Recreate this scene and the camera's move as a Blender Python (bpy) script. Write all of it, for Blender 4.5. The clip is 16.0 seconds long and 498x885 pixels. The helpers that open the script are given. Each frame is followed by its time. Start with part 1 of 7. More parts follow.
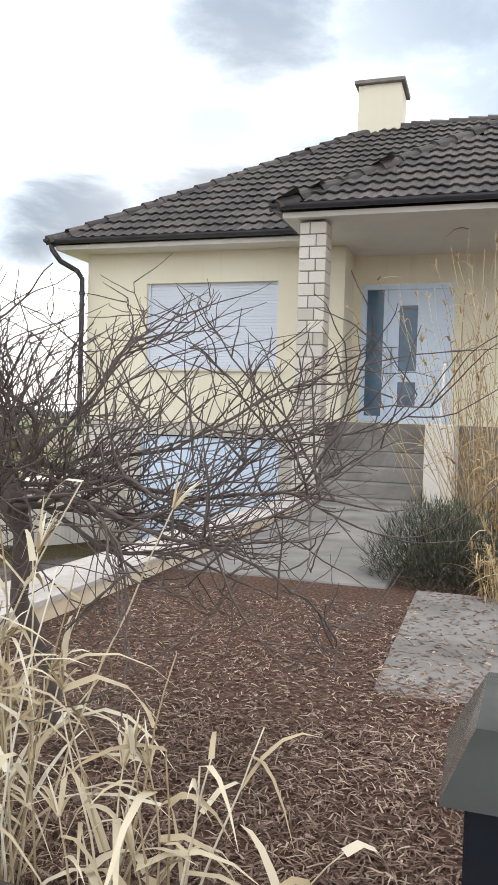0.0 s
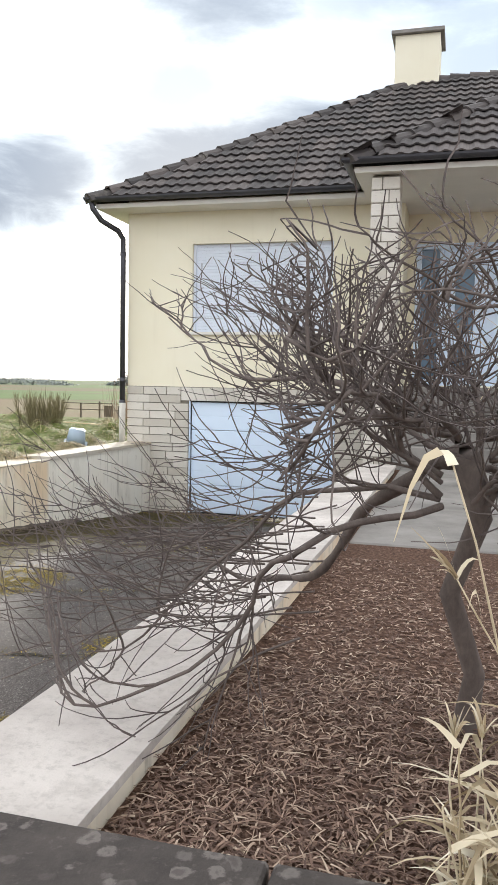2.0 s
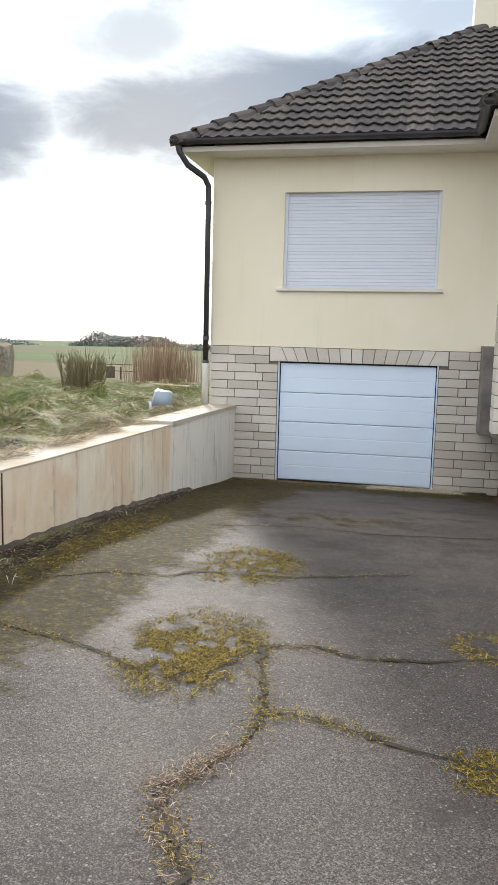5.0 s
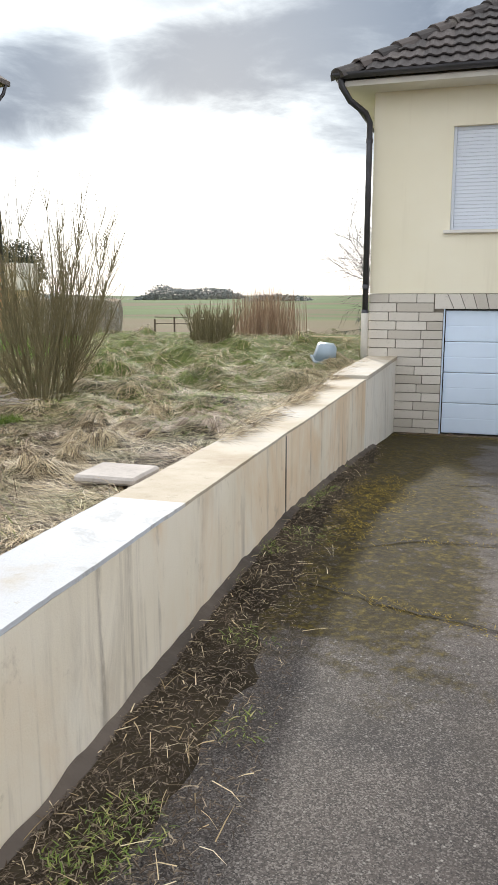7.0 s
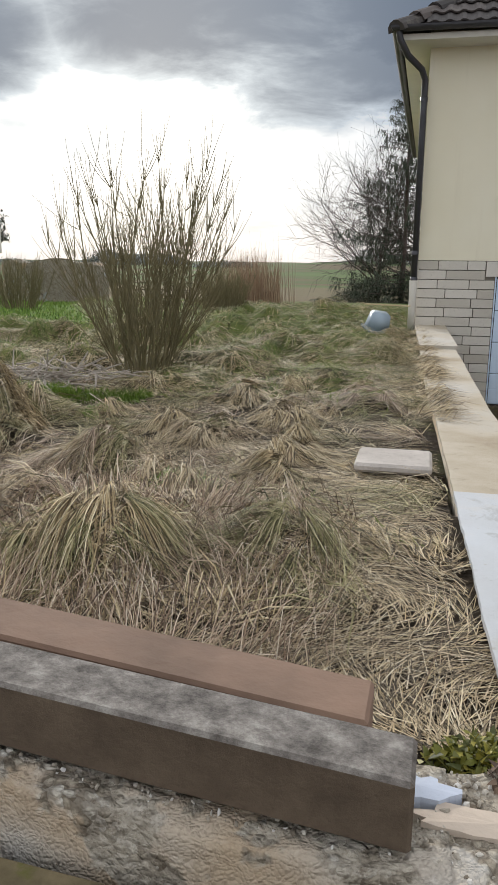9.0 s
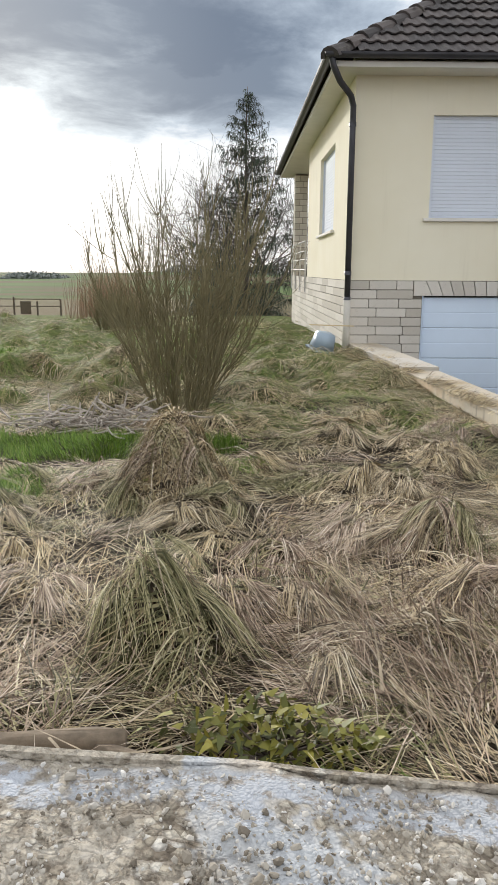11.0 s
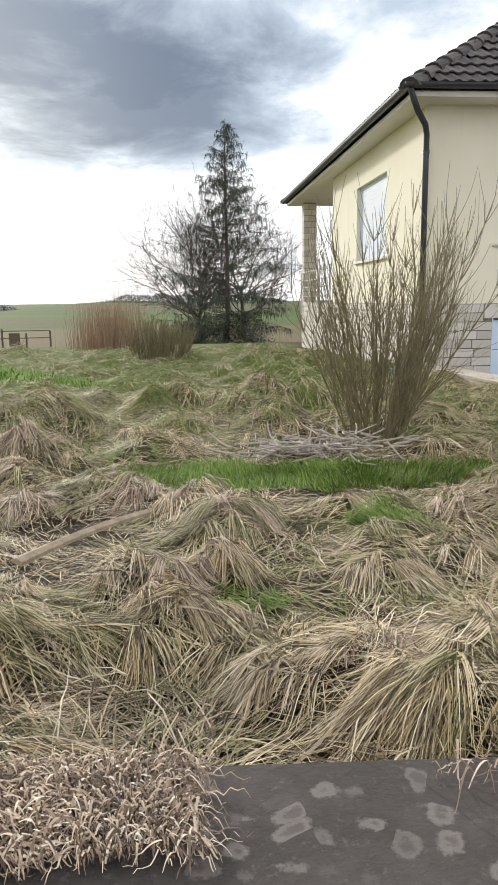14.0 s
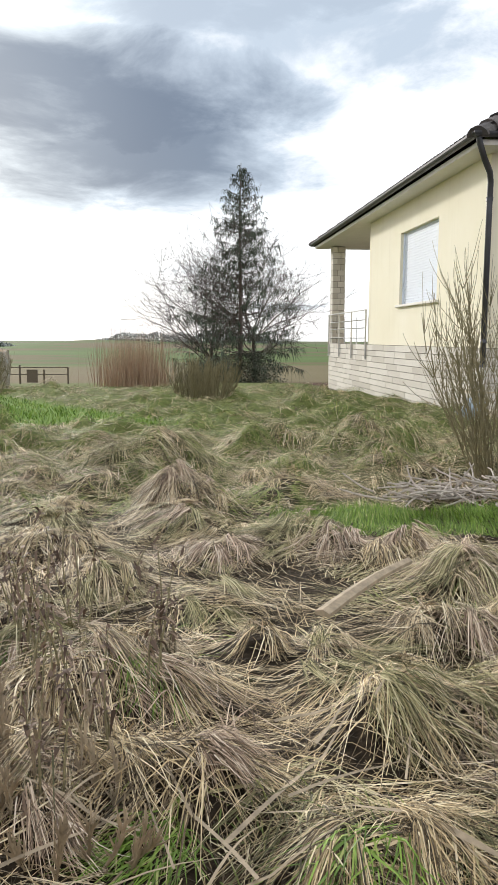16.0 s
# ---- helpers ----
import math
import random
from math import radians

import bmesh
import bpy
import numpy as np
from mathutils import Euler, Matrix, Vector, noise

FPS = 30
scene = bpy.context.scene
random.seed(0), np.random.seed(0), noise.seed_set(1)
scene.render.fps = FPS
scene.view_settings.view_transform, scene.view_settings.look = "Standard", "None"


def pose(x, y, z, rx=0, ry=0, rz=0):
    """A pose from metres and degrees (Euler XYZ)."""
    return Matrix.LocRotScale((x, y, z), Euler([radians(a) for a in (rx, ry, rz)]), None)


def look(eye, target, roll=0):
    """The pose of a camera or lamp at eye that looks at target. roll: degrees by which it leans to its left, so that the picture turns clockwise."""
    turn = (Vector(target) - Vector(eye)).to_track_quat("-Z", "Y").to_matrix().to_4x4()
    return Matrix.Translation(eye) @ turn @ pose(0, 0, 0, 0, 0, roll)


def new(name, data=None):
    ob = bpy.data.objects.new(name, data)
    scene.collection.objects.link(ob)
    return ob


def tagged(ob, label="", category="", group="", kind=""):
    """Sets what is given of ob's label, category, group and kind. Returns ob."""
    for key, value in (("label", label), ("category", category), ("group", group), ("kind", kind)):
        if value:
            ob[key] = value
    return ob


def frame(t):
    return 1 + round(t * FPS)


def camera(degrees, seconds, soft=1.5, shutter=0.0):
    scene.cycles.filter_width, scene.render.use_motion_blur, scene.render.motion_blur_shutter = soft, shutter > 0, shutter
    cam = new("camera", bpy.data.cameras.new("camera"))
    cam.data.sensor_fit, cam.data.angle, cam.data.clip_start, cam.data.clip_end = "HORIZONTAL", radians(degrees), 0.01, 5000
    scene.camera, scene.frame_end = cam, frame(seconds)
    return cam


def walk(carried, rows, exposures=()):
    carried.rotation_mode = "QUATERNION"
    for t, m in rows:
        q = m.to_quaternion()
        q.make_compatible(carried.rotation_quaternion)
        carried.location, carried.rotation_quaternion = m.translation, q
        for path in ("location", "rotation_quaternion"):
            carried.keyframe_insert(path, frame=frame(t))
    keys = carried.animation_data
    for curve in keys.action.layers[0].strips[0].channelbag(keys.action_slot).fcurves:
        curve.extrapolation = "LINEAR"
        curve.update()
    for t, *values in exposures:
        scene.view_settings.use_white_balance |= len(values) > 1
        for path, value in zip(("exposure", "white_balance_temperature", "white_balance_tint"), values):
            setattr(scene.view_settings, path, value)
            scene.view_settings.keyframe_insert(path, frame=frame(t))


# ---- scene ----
cam = camera(35.9, 16.0, 1.2)
METRES, EYE, TILT, LEAN, TURN = 11.8, 1.55, 0.0, 0.0, 17.5
ROWS = [
    (0.0, 0.0, 0.0, 0.0, 0.06, -2.06, -1.8),
    (0.5, -0.0272, 0.0109, -0.0003, -0.06, -2.42, -1.39),
    (1.0, -0.0574, 0.0158, -0.0013, -1.7, -3.19, -0.99),
    (1.5, -0.0862, 0.0259, -0.0029, -1.78, -3.91, -0.96),
    (2.0, -0.1164, 0.0321, -0.0034, -2.23, -4.56, -1.13),
    (2.5, -0.1439, 0.0375, -0.0043, -2.33, -5.17, -1.0),
    (3.0, -0.1725, 0.0498, -0.0042, -2.86, -5.56, -0.91),
    (5.5, -0.3212, 0.1121, -0.0108, -5.17, -8.18, -1.49),
    (6.0, -0.3528, 0.1224, -0.0116, -3.35, -9.17, -1.0),
    (6.5, -0.386, 0.1292, -0.0124, -1.64, -10.16, -0.41),
    (7.0, -0.416, 0.1419, -0.0116, -0.51, -11.04, 0.12),
    (7.5, -0.4472, 0.1488, -0.013, -0.29, -11.94, 0.34),
    (8.0, -0.4766, 0.1609, -0.0152, -0.8, -12.83, 0.25),
    (8.5, -0.5074, 0.1725, -0.0154, -2.17, -13.34, -0.2),
    (11.0, -0.6941, 0.2426, -0.0014, -18.48, -12.62, -0.27),
    (11.5, -0.7201, 0.2506, -0.0021, -20.64, -12.27, 0.0),
    (12.0, -0.7438, 0.2638, -0.0039, -21.81, -11.98, 0.04),
    (12.5, -0.7724, 0.2759, -0.0024, -21.83, -11.6, 0.17),
    (13.0, -0.7994, 0.2842, -0.0017, -21.4, -11.29, 0.35),
    (13.5, -0.8238, 0.2973, -0.0023, -20.97, -10.93, 0.72),
    (14.0, -0.8491, 0.3073, -0.0026, -22.51, -10.62, 0.73),
    (14.5, -0.8693, 0.3208, -0.0035, -23.91, -10.04, 0.58),
    (15.0, -0.8865, 0.3337, -0.001, -25.09, -9.21, 0.17),
    (15.5, -0.9088, 0.3396, -0.0004, -24.91, -8.28, -0.13),
    (16.0, -0.9282, 0.3488, -0.0014, -22.99, -7.72, -0.17),
]
EXPOSE = [(0.0, 0.42), (1.5, 0.45), (3.0, 0.38), (5.5, 0.14), (7.0, 0.10), (8.5, -0.5), (11.0, -0.2), (13.0, -0.05), (16.0, 0.0)]
walk(cam, [(t, pose(0, 0, EYE, TILT, LEAN, TURN) @ pose(METRES * x, METRES * y, METRES * z, 90 + pitch, roll, yaw)) for t, x, y, z, yaw, pitch, roll in ROWS], EXPOSE)

# ---------- world, sun, exposure ----------
def nodes_of(owner):
    owner.use_nodes = True
    nt = owner.node_tree
    nt.nodes.clear()
    return nt


class G:
    """Small node-graph builder."""

    def __init__(self, nt):
        self.nt = nt

    def n(self, kind, *links, **props):
        nd = self.nt.nodes.new(kind)
        for k, v in props.items():
            if k == "data_type":
                nd.data_type = v
            elif k == "operation":
                nd.operation = v
            elif k == "blend_type":
                nd.blend_type = v
            elif k == "noise_dimensions":
                nd.noise_dimensions = v
            elif k == "feature":
                nd.feature = v
            elif k == "clamp":
                nd.use_clamp = v
        for i, v in enumerate(links):
            if v is None:
                continue
            self.put(nd.inputs[i], v)
        return nd

    def put(self, sock, v):
        if isinstance(v, bpy.types.NodeSocket):
            self.nt.links.new(v, sock)
        elif isinstance(v, bpy.types.Node):
            self.nt.links.new(v.outputs[0], sock)
        else:
            sock.default_value = v

    def math(self, op, a, b=0.0, clamp=False):
        return self.n("ShaderNodeMath", a, b, operation=op, clamp=clamp).outputs[0]

    def noise(self, vec, scale, detail=4.0, rough=0.55, distort=0.0):
        nd = self.n("ShaderNodeTexNoise")
        if vec is not None:
            self.put(nd.inputs["Vector"], vec)
        nd.inputs["Scale"].default_value = scale
        nd.inputs["Detail"].default_value = detail
        nd.inputs["Roughness"].default_value = rough
        nd.inputs["Distortion"].default_value = distort
        return nd.outputs[0]

    def ramp(self, fac, stops):
        nd = self.n("ShaderNodeValToRGB", fac)
        el = nd.color_ramp.elements
        while len(el) < len(stops):
            el.new(0.5)
        for e, (p, c) in zip(el, stops):
            e.position = p
            e.color = (*c, 1) if len(c) == 3 else c
        return nd.outputs[0]

    def step(self, fac, lo, hi):
        nd = self.n("ShaderNodeMapRange", fac, lo, hi, 0.0, 1.0)
        nd.interpolation_type = "SMOOTHSTEP"
        return nd.outputs[0]

    def mix(self, fac, a, b, blend="MIX"):
        nd = self.nt.nodes.new("ShaderNodeMix")
        nd.data_type, nd.blend_type = "RGBA", blend
        for sock, v in ((nd.inputs[0], fac), (nd.inputs[6], a), (nd.inputs[7], b)):
            if isinstance(v, tuple):
                v = (*v, 1) if len(v) == 3 else v
            self.put(sock, v)
        return nd.outputs[2]


SUN_AZ, SUN_EL = 20.0, 17.0  # degrees left of +y, above the horizon
sun_way = Vector((-math.sin(radians(SUN_AZ)) * math.cos(radians(SUN_EL)), math.cos(radians(SUN_AZ)) * math.cos(radians(SUN_EL)), math.sin(radians(SUN_EL))))
sun = new("sun", bpy.data.lights.new("sun", "SUN"))
sun.data.energy, sun.data.angle, sun.data.color = 3.4, radians(3), (1.0, 0.95, 0.87)
sun.matrix_basis = look(sun_way * 50, (0, 0, 0))

world = bpy.data.worlds.new("overcast_sky")
scene.world = world
g = G(nodes_of(world))
d = g.n("ShaderNodeTexCoord").outputs["Generated"]
sky = g.n("ShaderNodeTexSky")
sky.sky_type, sky.sun_disc = "NISHITA", False
sky.sun_elevation, sky.sun_rotation = radians(SUN_EL), radians(-SUN_AZ)
clear = g.n("ShaderNodeVectorMath", sky.outputs[0], operation="SCALE")
clear.inputs[3].default_value = 0.12
sep = g.n("ShaderNodeSeparateXYZ", d)
up = g.math("ADD", g.math("MAXIMUM", sep.outputs[2], 0.0), 0.16)
flat = g.n("ShaderNodeCombineXYZ", g.math("DIVIDE", sep.outputs[0], up), g.math("DIVIDE", sep.outputs[1], up), 0.0).outputs[0]
puffs = g.noise(flat, 1.15, 7.0, 0.52, 0.35)
warp = g.noise(flat, 2.3, 7.0, 0.6, 0.4)


def cloud(az, el, half_w, half_h, edge, depth):
    """A dark cloud base round a direction of the sky, ragged at its rim."""
    x0 = -math.tan(radians(az))
    z0 = math.tan(radians(el)) / math.cos(radians(az))
    px = g.math("DIVIDE", sep.outputs[0], g.math("MAXIMUM", sep.outputs[1], 0.05))
    pz = g.math("DIVIDE", sep.outputs[2], g.math("MAXIMUM", sep.outputs[1], 0.05))
    u = g.math("DIVIDE", g.math("SUBTRACT", px, x0), half_w)
    v = g.math("DIVIDE", g.math("SUBTRACT", pz, z0), half_h)
    r = g.math("ADD", g.math("MULTIPLY", u, u), g.math("MULTIPLY", v, v))
    r = g.math("ADD", r, g.math("MULTIPLY", g.math("SUBTRACT", warp, 0.5), edge))
    return g.math("MULTIPLY", g.math("SUBTRACT", 1.0, g.step(r, 0.0, 2.1)), depth)


CLOUDS = [(6, 27, 0.20, 0.08, 3.5, 0.7), (22, 20, 0.10, 0.05, 3.0, 0.8), (9, 16.0, 0.30, 0.085, 3.2, 1.0), (3, 12.5, 0.20, 0.06, 3.0, 0.95), (18, 27, 0.14, 0.13, 3.0, 0.95), (31, 13.5, 0.13, 0.07, 2.8, 1.0), (20, 15.5, 0.16, 0.06, 2.8, 1.0), (2, 23, 0.36, 0.06, 5.5, 0.55), (-15, 20, 0.22, 0.05, 6.5, 0.45)]
dark = g.math("MULTIPLY", g.step(puffs, 0.52, 0.70), 0.35)
for c in CLOUDS:
    dark = g.math("MAXIMUM", dark, cloud(*c))
glow = g.n("ShaderNodeVectorMath", d, tuple(sun_way), operation="DOT_PRODUCT").outputs["Value"]
glow = g.step(glow, 0.945, 1.0)
bright = g.mix(glow, (1.36, 1.39, 1.43), (2.2, 2.15, 2.02))
tone = g.ramp(dark, [(0.0, (1, 1, 1)), (0.45, (0.46, 0.525, 0.60)), (1.0, (0.115, 0.155, 0.22))])
clouds = g.mix(1.0, bright, tone, "MULTIPLY")
veil = g.mix(0.93, clear.outputs[0], clouds)
bg = g.n("ShaderNodeBackground", veil, 1.0)
g.n("ShaderNodeOutputWorld", bg)


# ---------- materials ----------
def material(name, build, rough=0.8, metal=0.0, bump=None, spec=0.5):
    """build(g) returns the colour socket, or (colour, height, roughness)."""
    m = bpy.data.materials.new(name)
    gg = G(nodes_of(m))
    b = gg.n("ShaderNodeBsdfPrincipled")
    b.inputs["Roughness"].default_value = rough
    b.inputs["Metallic"].default_value = metal
    b.inputs["Specular IOR Level"].default_value = spec
    out = build(gg)
    out = out if isinstance(out, tuple) and not isinstance(out[0], float) else (out,)
    gg.put(b.inputs["Base Color"], (*out[0], 1) if isinstance(out[0], tuple) else out[0])
    if len(out) > 1 and out[1] is not None:
        bp = gg.n("ShaderNodeBump")
        bp.inputs["Strength"].default_value = bump[0] if bump else 0.4
        bp.inputs["Distance"].default_value = bump[1] if bump else 0.01
        gg.put(bp.inputs["Height"], out[1])
        gg.put(b.inputs["Normal"], bp.outputs[0])
    if len(out) > 2:
        gg.put(b.inputs["Roughness"], out[2])
    gg.n("ShaderNodeOutputMaterial", b.outputs[0])
    return m


def place(gg):
    return gg.n("ShaderNodeNewGeometry").outputs["Position"]


def island(gg):
    return gg.n("ShaderNodeNewGeometry").outputs["Random Per Island"]


def object_random(gg):
    return gg.n("ShaderNodeObjectInfo").outputs["Random"]


def stretch(gg, vec, s):
    return gg.n("ShaderNodeVectorMath", vec, s, operation="MULTIPLY").outputs[0]


def m_render_cream(gg):
    p = place(gg)
    big = gg.noise(p, 0.7, 4)
    streak = gg.noise(stretch(gg, p, (6.0, 6.0, 0.35)), 1.0, 5, 0.6)
    grain = gg.noise(p, 160, 3, 0.7)
    c = gg.ramp(big, [(0.3, (0.83, 0.77, 0.60)), (0.7, (0.88, 0.83, 0.68))])
    c = gg.mix(gg.math("MULTIPLY", gg.step(streak, 0.55, 0.8), 0.25), c, (0.62, 0.56, 0.42))
    return c, grain


def m_render_stained(gg):
    """Painted render of the retaining wall with rust-brown and grey run-off streaks."""
    p = place(gg)
    s1 = gg.noise(stretch(gg, p, (0.9, 0.9, 0.5)), 1.0, 7, 0.62, 0.6)
    s2 = gg.noise(stretch(gg, p, (5.0, 5.0, 0.8)), 1.2, 8, 0.74, 1.2)
    big = gg.noise(p, 0.9, 5, 0.6)
    blot = gg.noise(p, 5.0, 6, 0.7)
    grain = gg.noise(p, 120, 3, 0.7)
    sp = gg.n("ShaderNodeSeparateXYZ", p)
    c = gg.ramp(big, [(0.35, (0.74, 0.67, 0.54)), (0.7, (0.84, 0.79, 0.69))])
    c = gg.mix(gg.math("MULTIPLY", gg.step(s1, 0.40, 0.62), 0.6), c, (0.67, 0.46, 0.25))
    # the stretch next to the house was painted later
    c = gg.mix(gg.math("MULTIPLY", gg.step(sp.outputs[1], 8.62, 8.72), 0.85), c, (0.80, 0.78, 0.72))
    streak = gg.math("MULTIPLY", gg.step(s2, 0.44, 0.66), gg.step(gg.noise(stretch(gg, p, (1.0, 1.0, 0.5)), 1.6, 4, 0.6), 0.38, 0.62))
    c = gg.mix(gg.math("MULTIPLY", streak, 0.26), c, (0.27, 0.23, 0.18))
    runs = gg.step(gg.noise(stretch(gg, p, (11.0, 11.0, 0.25)), 1.0, 5, 0.62), 0.50, 0.70)
    runs = gg.math("MULTIPLY", runs, gg.step(gg.noise(stretch(gg, p, (7.0, 7.0, 2.2)), 1.3, 5, 0.65), 0.42, 0.60))
    c = gg.mix(gg.math("MULTIPLY", runs, 0.62), c, (0.22, 0.18, 0.135))
    c = gg.mix(gg.math("MULTIPLY", gg.step(blot, 0.60, 0.72), 0.4), c, (0.36, 0.30, 0.22))
    return c, grain


def m_cap_render(gg):
    """Weathered light cement on wall tops."""
    p = place(gg)
    big = gg.noise(p, 1.1, 5, 0.6)
    fine = gg.noise(p, 14, 5, 0.65)
    c = gg.ramp(big, [(0.30, (0.36, 0.29, 0.20)), (0.46, (0.49, 0.43, 0.34)), (0.58, (0.50, 0.46, 0.40)), (0.72, (0.55, 0.53, 0.50))])
    c = gg.mix(gg.math("MULTIPLY", gg.step(fine, 0.56, 0.75), 0.6), c, (0.28, 0.23, 0.17))
    return c, gg.noise(p, 60, 5, 0.7)


def m_asphalt(gg):
    p = place(gg)
    stones = gg.n("ShaderNodeTexVoronoi", p)
    stones.inputs["Scale"].default_value = 230
    cell = gg.n("ShaderNodeSeparateColor", stones.outputs["Color"]).outputs[0]
    big = gg.noise(p, 0.45, 5, 0.6)
    mid = gg.noise(p, 2.6, 6, 0.65)
    c = gg.ramp(big, [(0.34, (0.038, 0.034, 0.034)), (0.66, (0.138, 0.116, 0.104))])
    c = gg.mix(gg.math("MULTIPLY", gg.step(gg.noise(p, 9, 6, 0.7), 0.50, 0.66), 0.5), c, (0.042, 0.038, 0.035))
    c = gg.mix(gg.math("MULTIPLY", gg.step(cell, 0.55, 1.0), 0.5), c, (0.24, 0.22, 0.205))
    c = gg.mix(gg.math("MULTIPLY", gg.step(cell, 0.28, 0.0), 0.7), c, (0.025, 0.025, 0.026))
    c = gg.mix(gg.math("MULTIPLY", gg.step(mid, 0.50, 0.68), 0.6), c, (0.050, 0.043, 0.037))
    grit = gg.n("ShaderNodeTexVoronoi", p)
    grit.inputs["Scale"].default_value = 75
    pick = gg.step(gg.n("ShaderNodeSeparateColor", grit.outputs["Color"]).outputs[1], 0.84, 0.93)
    c = gg.mix(gg.math("MULTIPLY", gg.math("MULTIPLY", pick, gg.step(grit.outputs["Distance"], 0.38, 0.22)), 0.6), c, (0.42, 0.40, 0.37))
    near_y = gg.n("ShaderNodeSeparateXYZ", p).outputs[1]
    street = gg.step(gg.math("ADD", near_y, gg.math("MULTIPLY", gg.noise(p, 1.6, 6, 0.65), 1.6)), 4.1, 3.5)
    c = gg.mix(gg.math("MULTIPLY", street, gg.math("MULTIPLY", gg.step(gg.noise(p, 2.2, 6, 0.7), 0.32, 0.62), 0.55)), c, gg.ramp(cell, [(0.1, (0.045, 0.04, 0.037)), (0.6, (0.128, 0.110, 0.100)), (1.0, (0.25, 0.228, 0.208))]))
    # moss near the house and the retaining wall
    sp = gg.n("ShaderNodeSeparateXYZ", p)
    wall = gg.step(sp.outputs[0], -4.7, -5.7)
    front = gg.step(sp.outputs[1], 9.6, 12.0)
    spots = 0.0
    for sx, sy, rx, ry in ((-4.72, 5.1, 0.5, 0.8), (-4.60, 3.5, 0.45, 0.75), (-4.3, 7.6, 1.3, 0.7), (-5.4, 5.2, 0.5, 1.0)):
        u = gg.math("DIVIDE", gg.math("SUBTRACT", sp.outputs[0], sx), rx)
        v = gg.math("DIVIDE", gg.math("SUBTRACT", sp.outputs[1], sy), ry)
        q = gg.step(gg.math("ADD", gg.math("MULTIPLY", u, u), gg.math("MULTIPLY", v, v)), 1.2, 0.1)
        spots = gg.math("MAXIMUM", spots, gg.math("MULTIPLY", q, 0.42))
    near = gg.math("MAXIMUM", spots, gg.math("MULTIPLY", wall, gg.step(sp.outputs[1], 2.0, 4.0)))
    near = gg.math("MAXIMUM", near, gg.math("MULTIPLY", front, 0.9))
    moss = gg.step(gg.math("ADD", gg.math("MULTIPLY", near, 0.46), gg.math("ADD", gg.math("MULTIPLY", gg.noise(p, 1.6, 7, 0.72), 0.6), gg.math("MULTIPLY", gg.noise(p, 6.5, 7, 0.78), 0.5))), 0.68, 0.84)
    mossc = gg.ramp(gg.noise(p, 22, 4, 0.7), [(0.3, (0.012, 0.010, 0.005)), (0.52, (0.046, 0.035, 0.009)), (0.70, (0.15, 0.115, 0.018))])
    c = gg.mix(gg.math("MULTIPLY", gg.math("MULTIPLY", moss, gg.step(gg.noise(p, 11, 6, 0.75), 0.30, 0.46)), 0.9), c, mossc)
    return c, gg.math("ADD", gg.math("MULTIPLY", cell, 0.6), gg.noise(p, 40, 4)), gg.math("ADD", gg.math("MULTIPLY", moss, 0.15), 0.72)


def m_ground(gg):
    p = place(gg)
    sp = gg.n("ShaderNodeSeparateXYZ", p)
    x, y = sp.outputs[0], sp.outputs[1]
    mid = gg.noise(p, 0.8, 6, 0.62)
    fine = gg.noise(p, 26, 5, 0.7)
    # straw ground kept near black: shade between the tussocks put into its colour
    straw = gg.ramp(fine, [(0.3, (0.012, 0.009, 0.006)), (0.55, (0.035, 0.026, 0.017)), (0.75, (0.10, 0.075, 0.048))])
    green = gg.ramp(gg.noise(p, 9, 6, 0.7), [(0.3, (0.04, 0.05, 0.014)), (0.55, (0.12, 0.145, 0.04)), (0.78, (0.27, 0.25, 0.12))])
    litter = gg.ramp(gg.noise(p, 48, 5, 0.72), [(0.3, (0.03, 0.018, 0.014)), (0.55, (0.13, 0.078, 0.057)), (0.76, (0.32, 0.215, 0.16))])
    lawn = gg.step(gg.math("ADD", mid, gg.math("MULTIPLY", gg.step(y, 4.5, 10.0), 0.34)), 0.52, 0.72)
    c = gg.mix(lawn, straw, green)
    c = gg.mix(gg.step(x, -6.6, -6.4), c, litter)
    edge = gg.math("ADD", gg.math("MULTIPLY", y, -0.5), -6.2)
    mown = gg.math("MULTIPLY", gg.step(gg.math("SUBTRACT", edge, x), -0.3, 0.3), gg.step(y, 10.8, 11.6))
    c = gg.mix(mown, c, gg.ramp(fine, [(0.3, (0.07, 0.13, 0.018)), (0.7, (0.15, 0.25, 0.04))]))
    # far fields in bands
    far = gg.step(y, 36.0, 44.0)
    bands = gg.noise(stretch(gg, p, (0.007, 0.014, 0.0)), 1.0, 4, 0.5, 0.4)
    field = gg.ramp(bands, [(0.36, (0.115, 0.080, 0.040)), (0.45, (0.10, 0.085, 0.035)), (0.50, (0.055, 0.105, 0.018)), (0.62, (0.075, 0.135, 0.025)), (0.70, (0.095, 0.085, 0.036))])
    field = gg.mix(gg.math("MULTIPLY", gg.step(gg.math("ADD", y, gg.math("MULTIPLY", bands, 60.0)), 190.0, 170.0), 0.85), field, (0.15, 0.112, 0.062))
    field = gg.mix(gg.math("MULTIPLY", fine, 0.35), field, (0.10, 0.09, 0.05))
    # distance haze, mixed straight into the field colour
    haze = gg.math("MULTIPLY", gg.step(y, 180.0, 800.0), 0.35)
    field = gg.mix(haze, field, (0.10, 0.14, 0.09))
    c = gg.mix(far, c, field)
    return c, gg.math("ADD", fine, gg.noise(p, 7, 5))


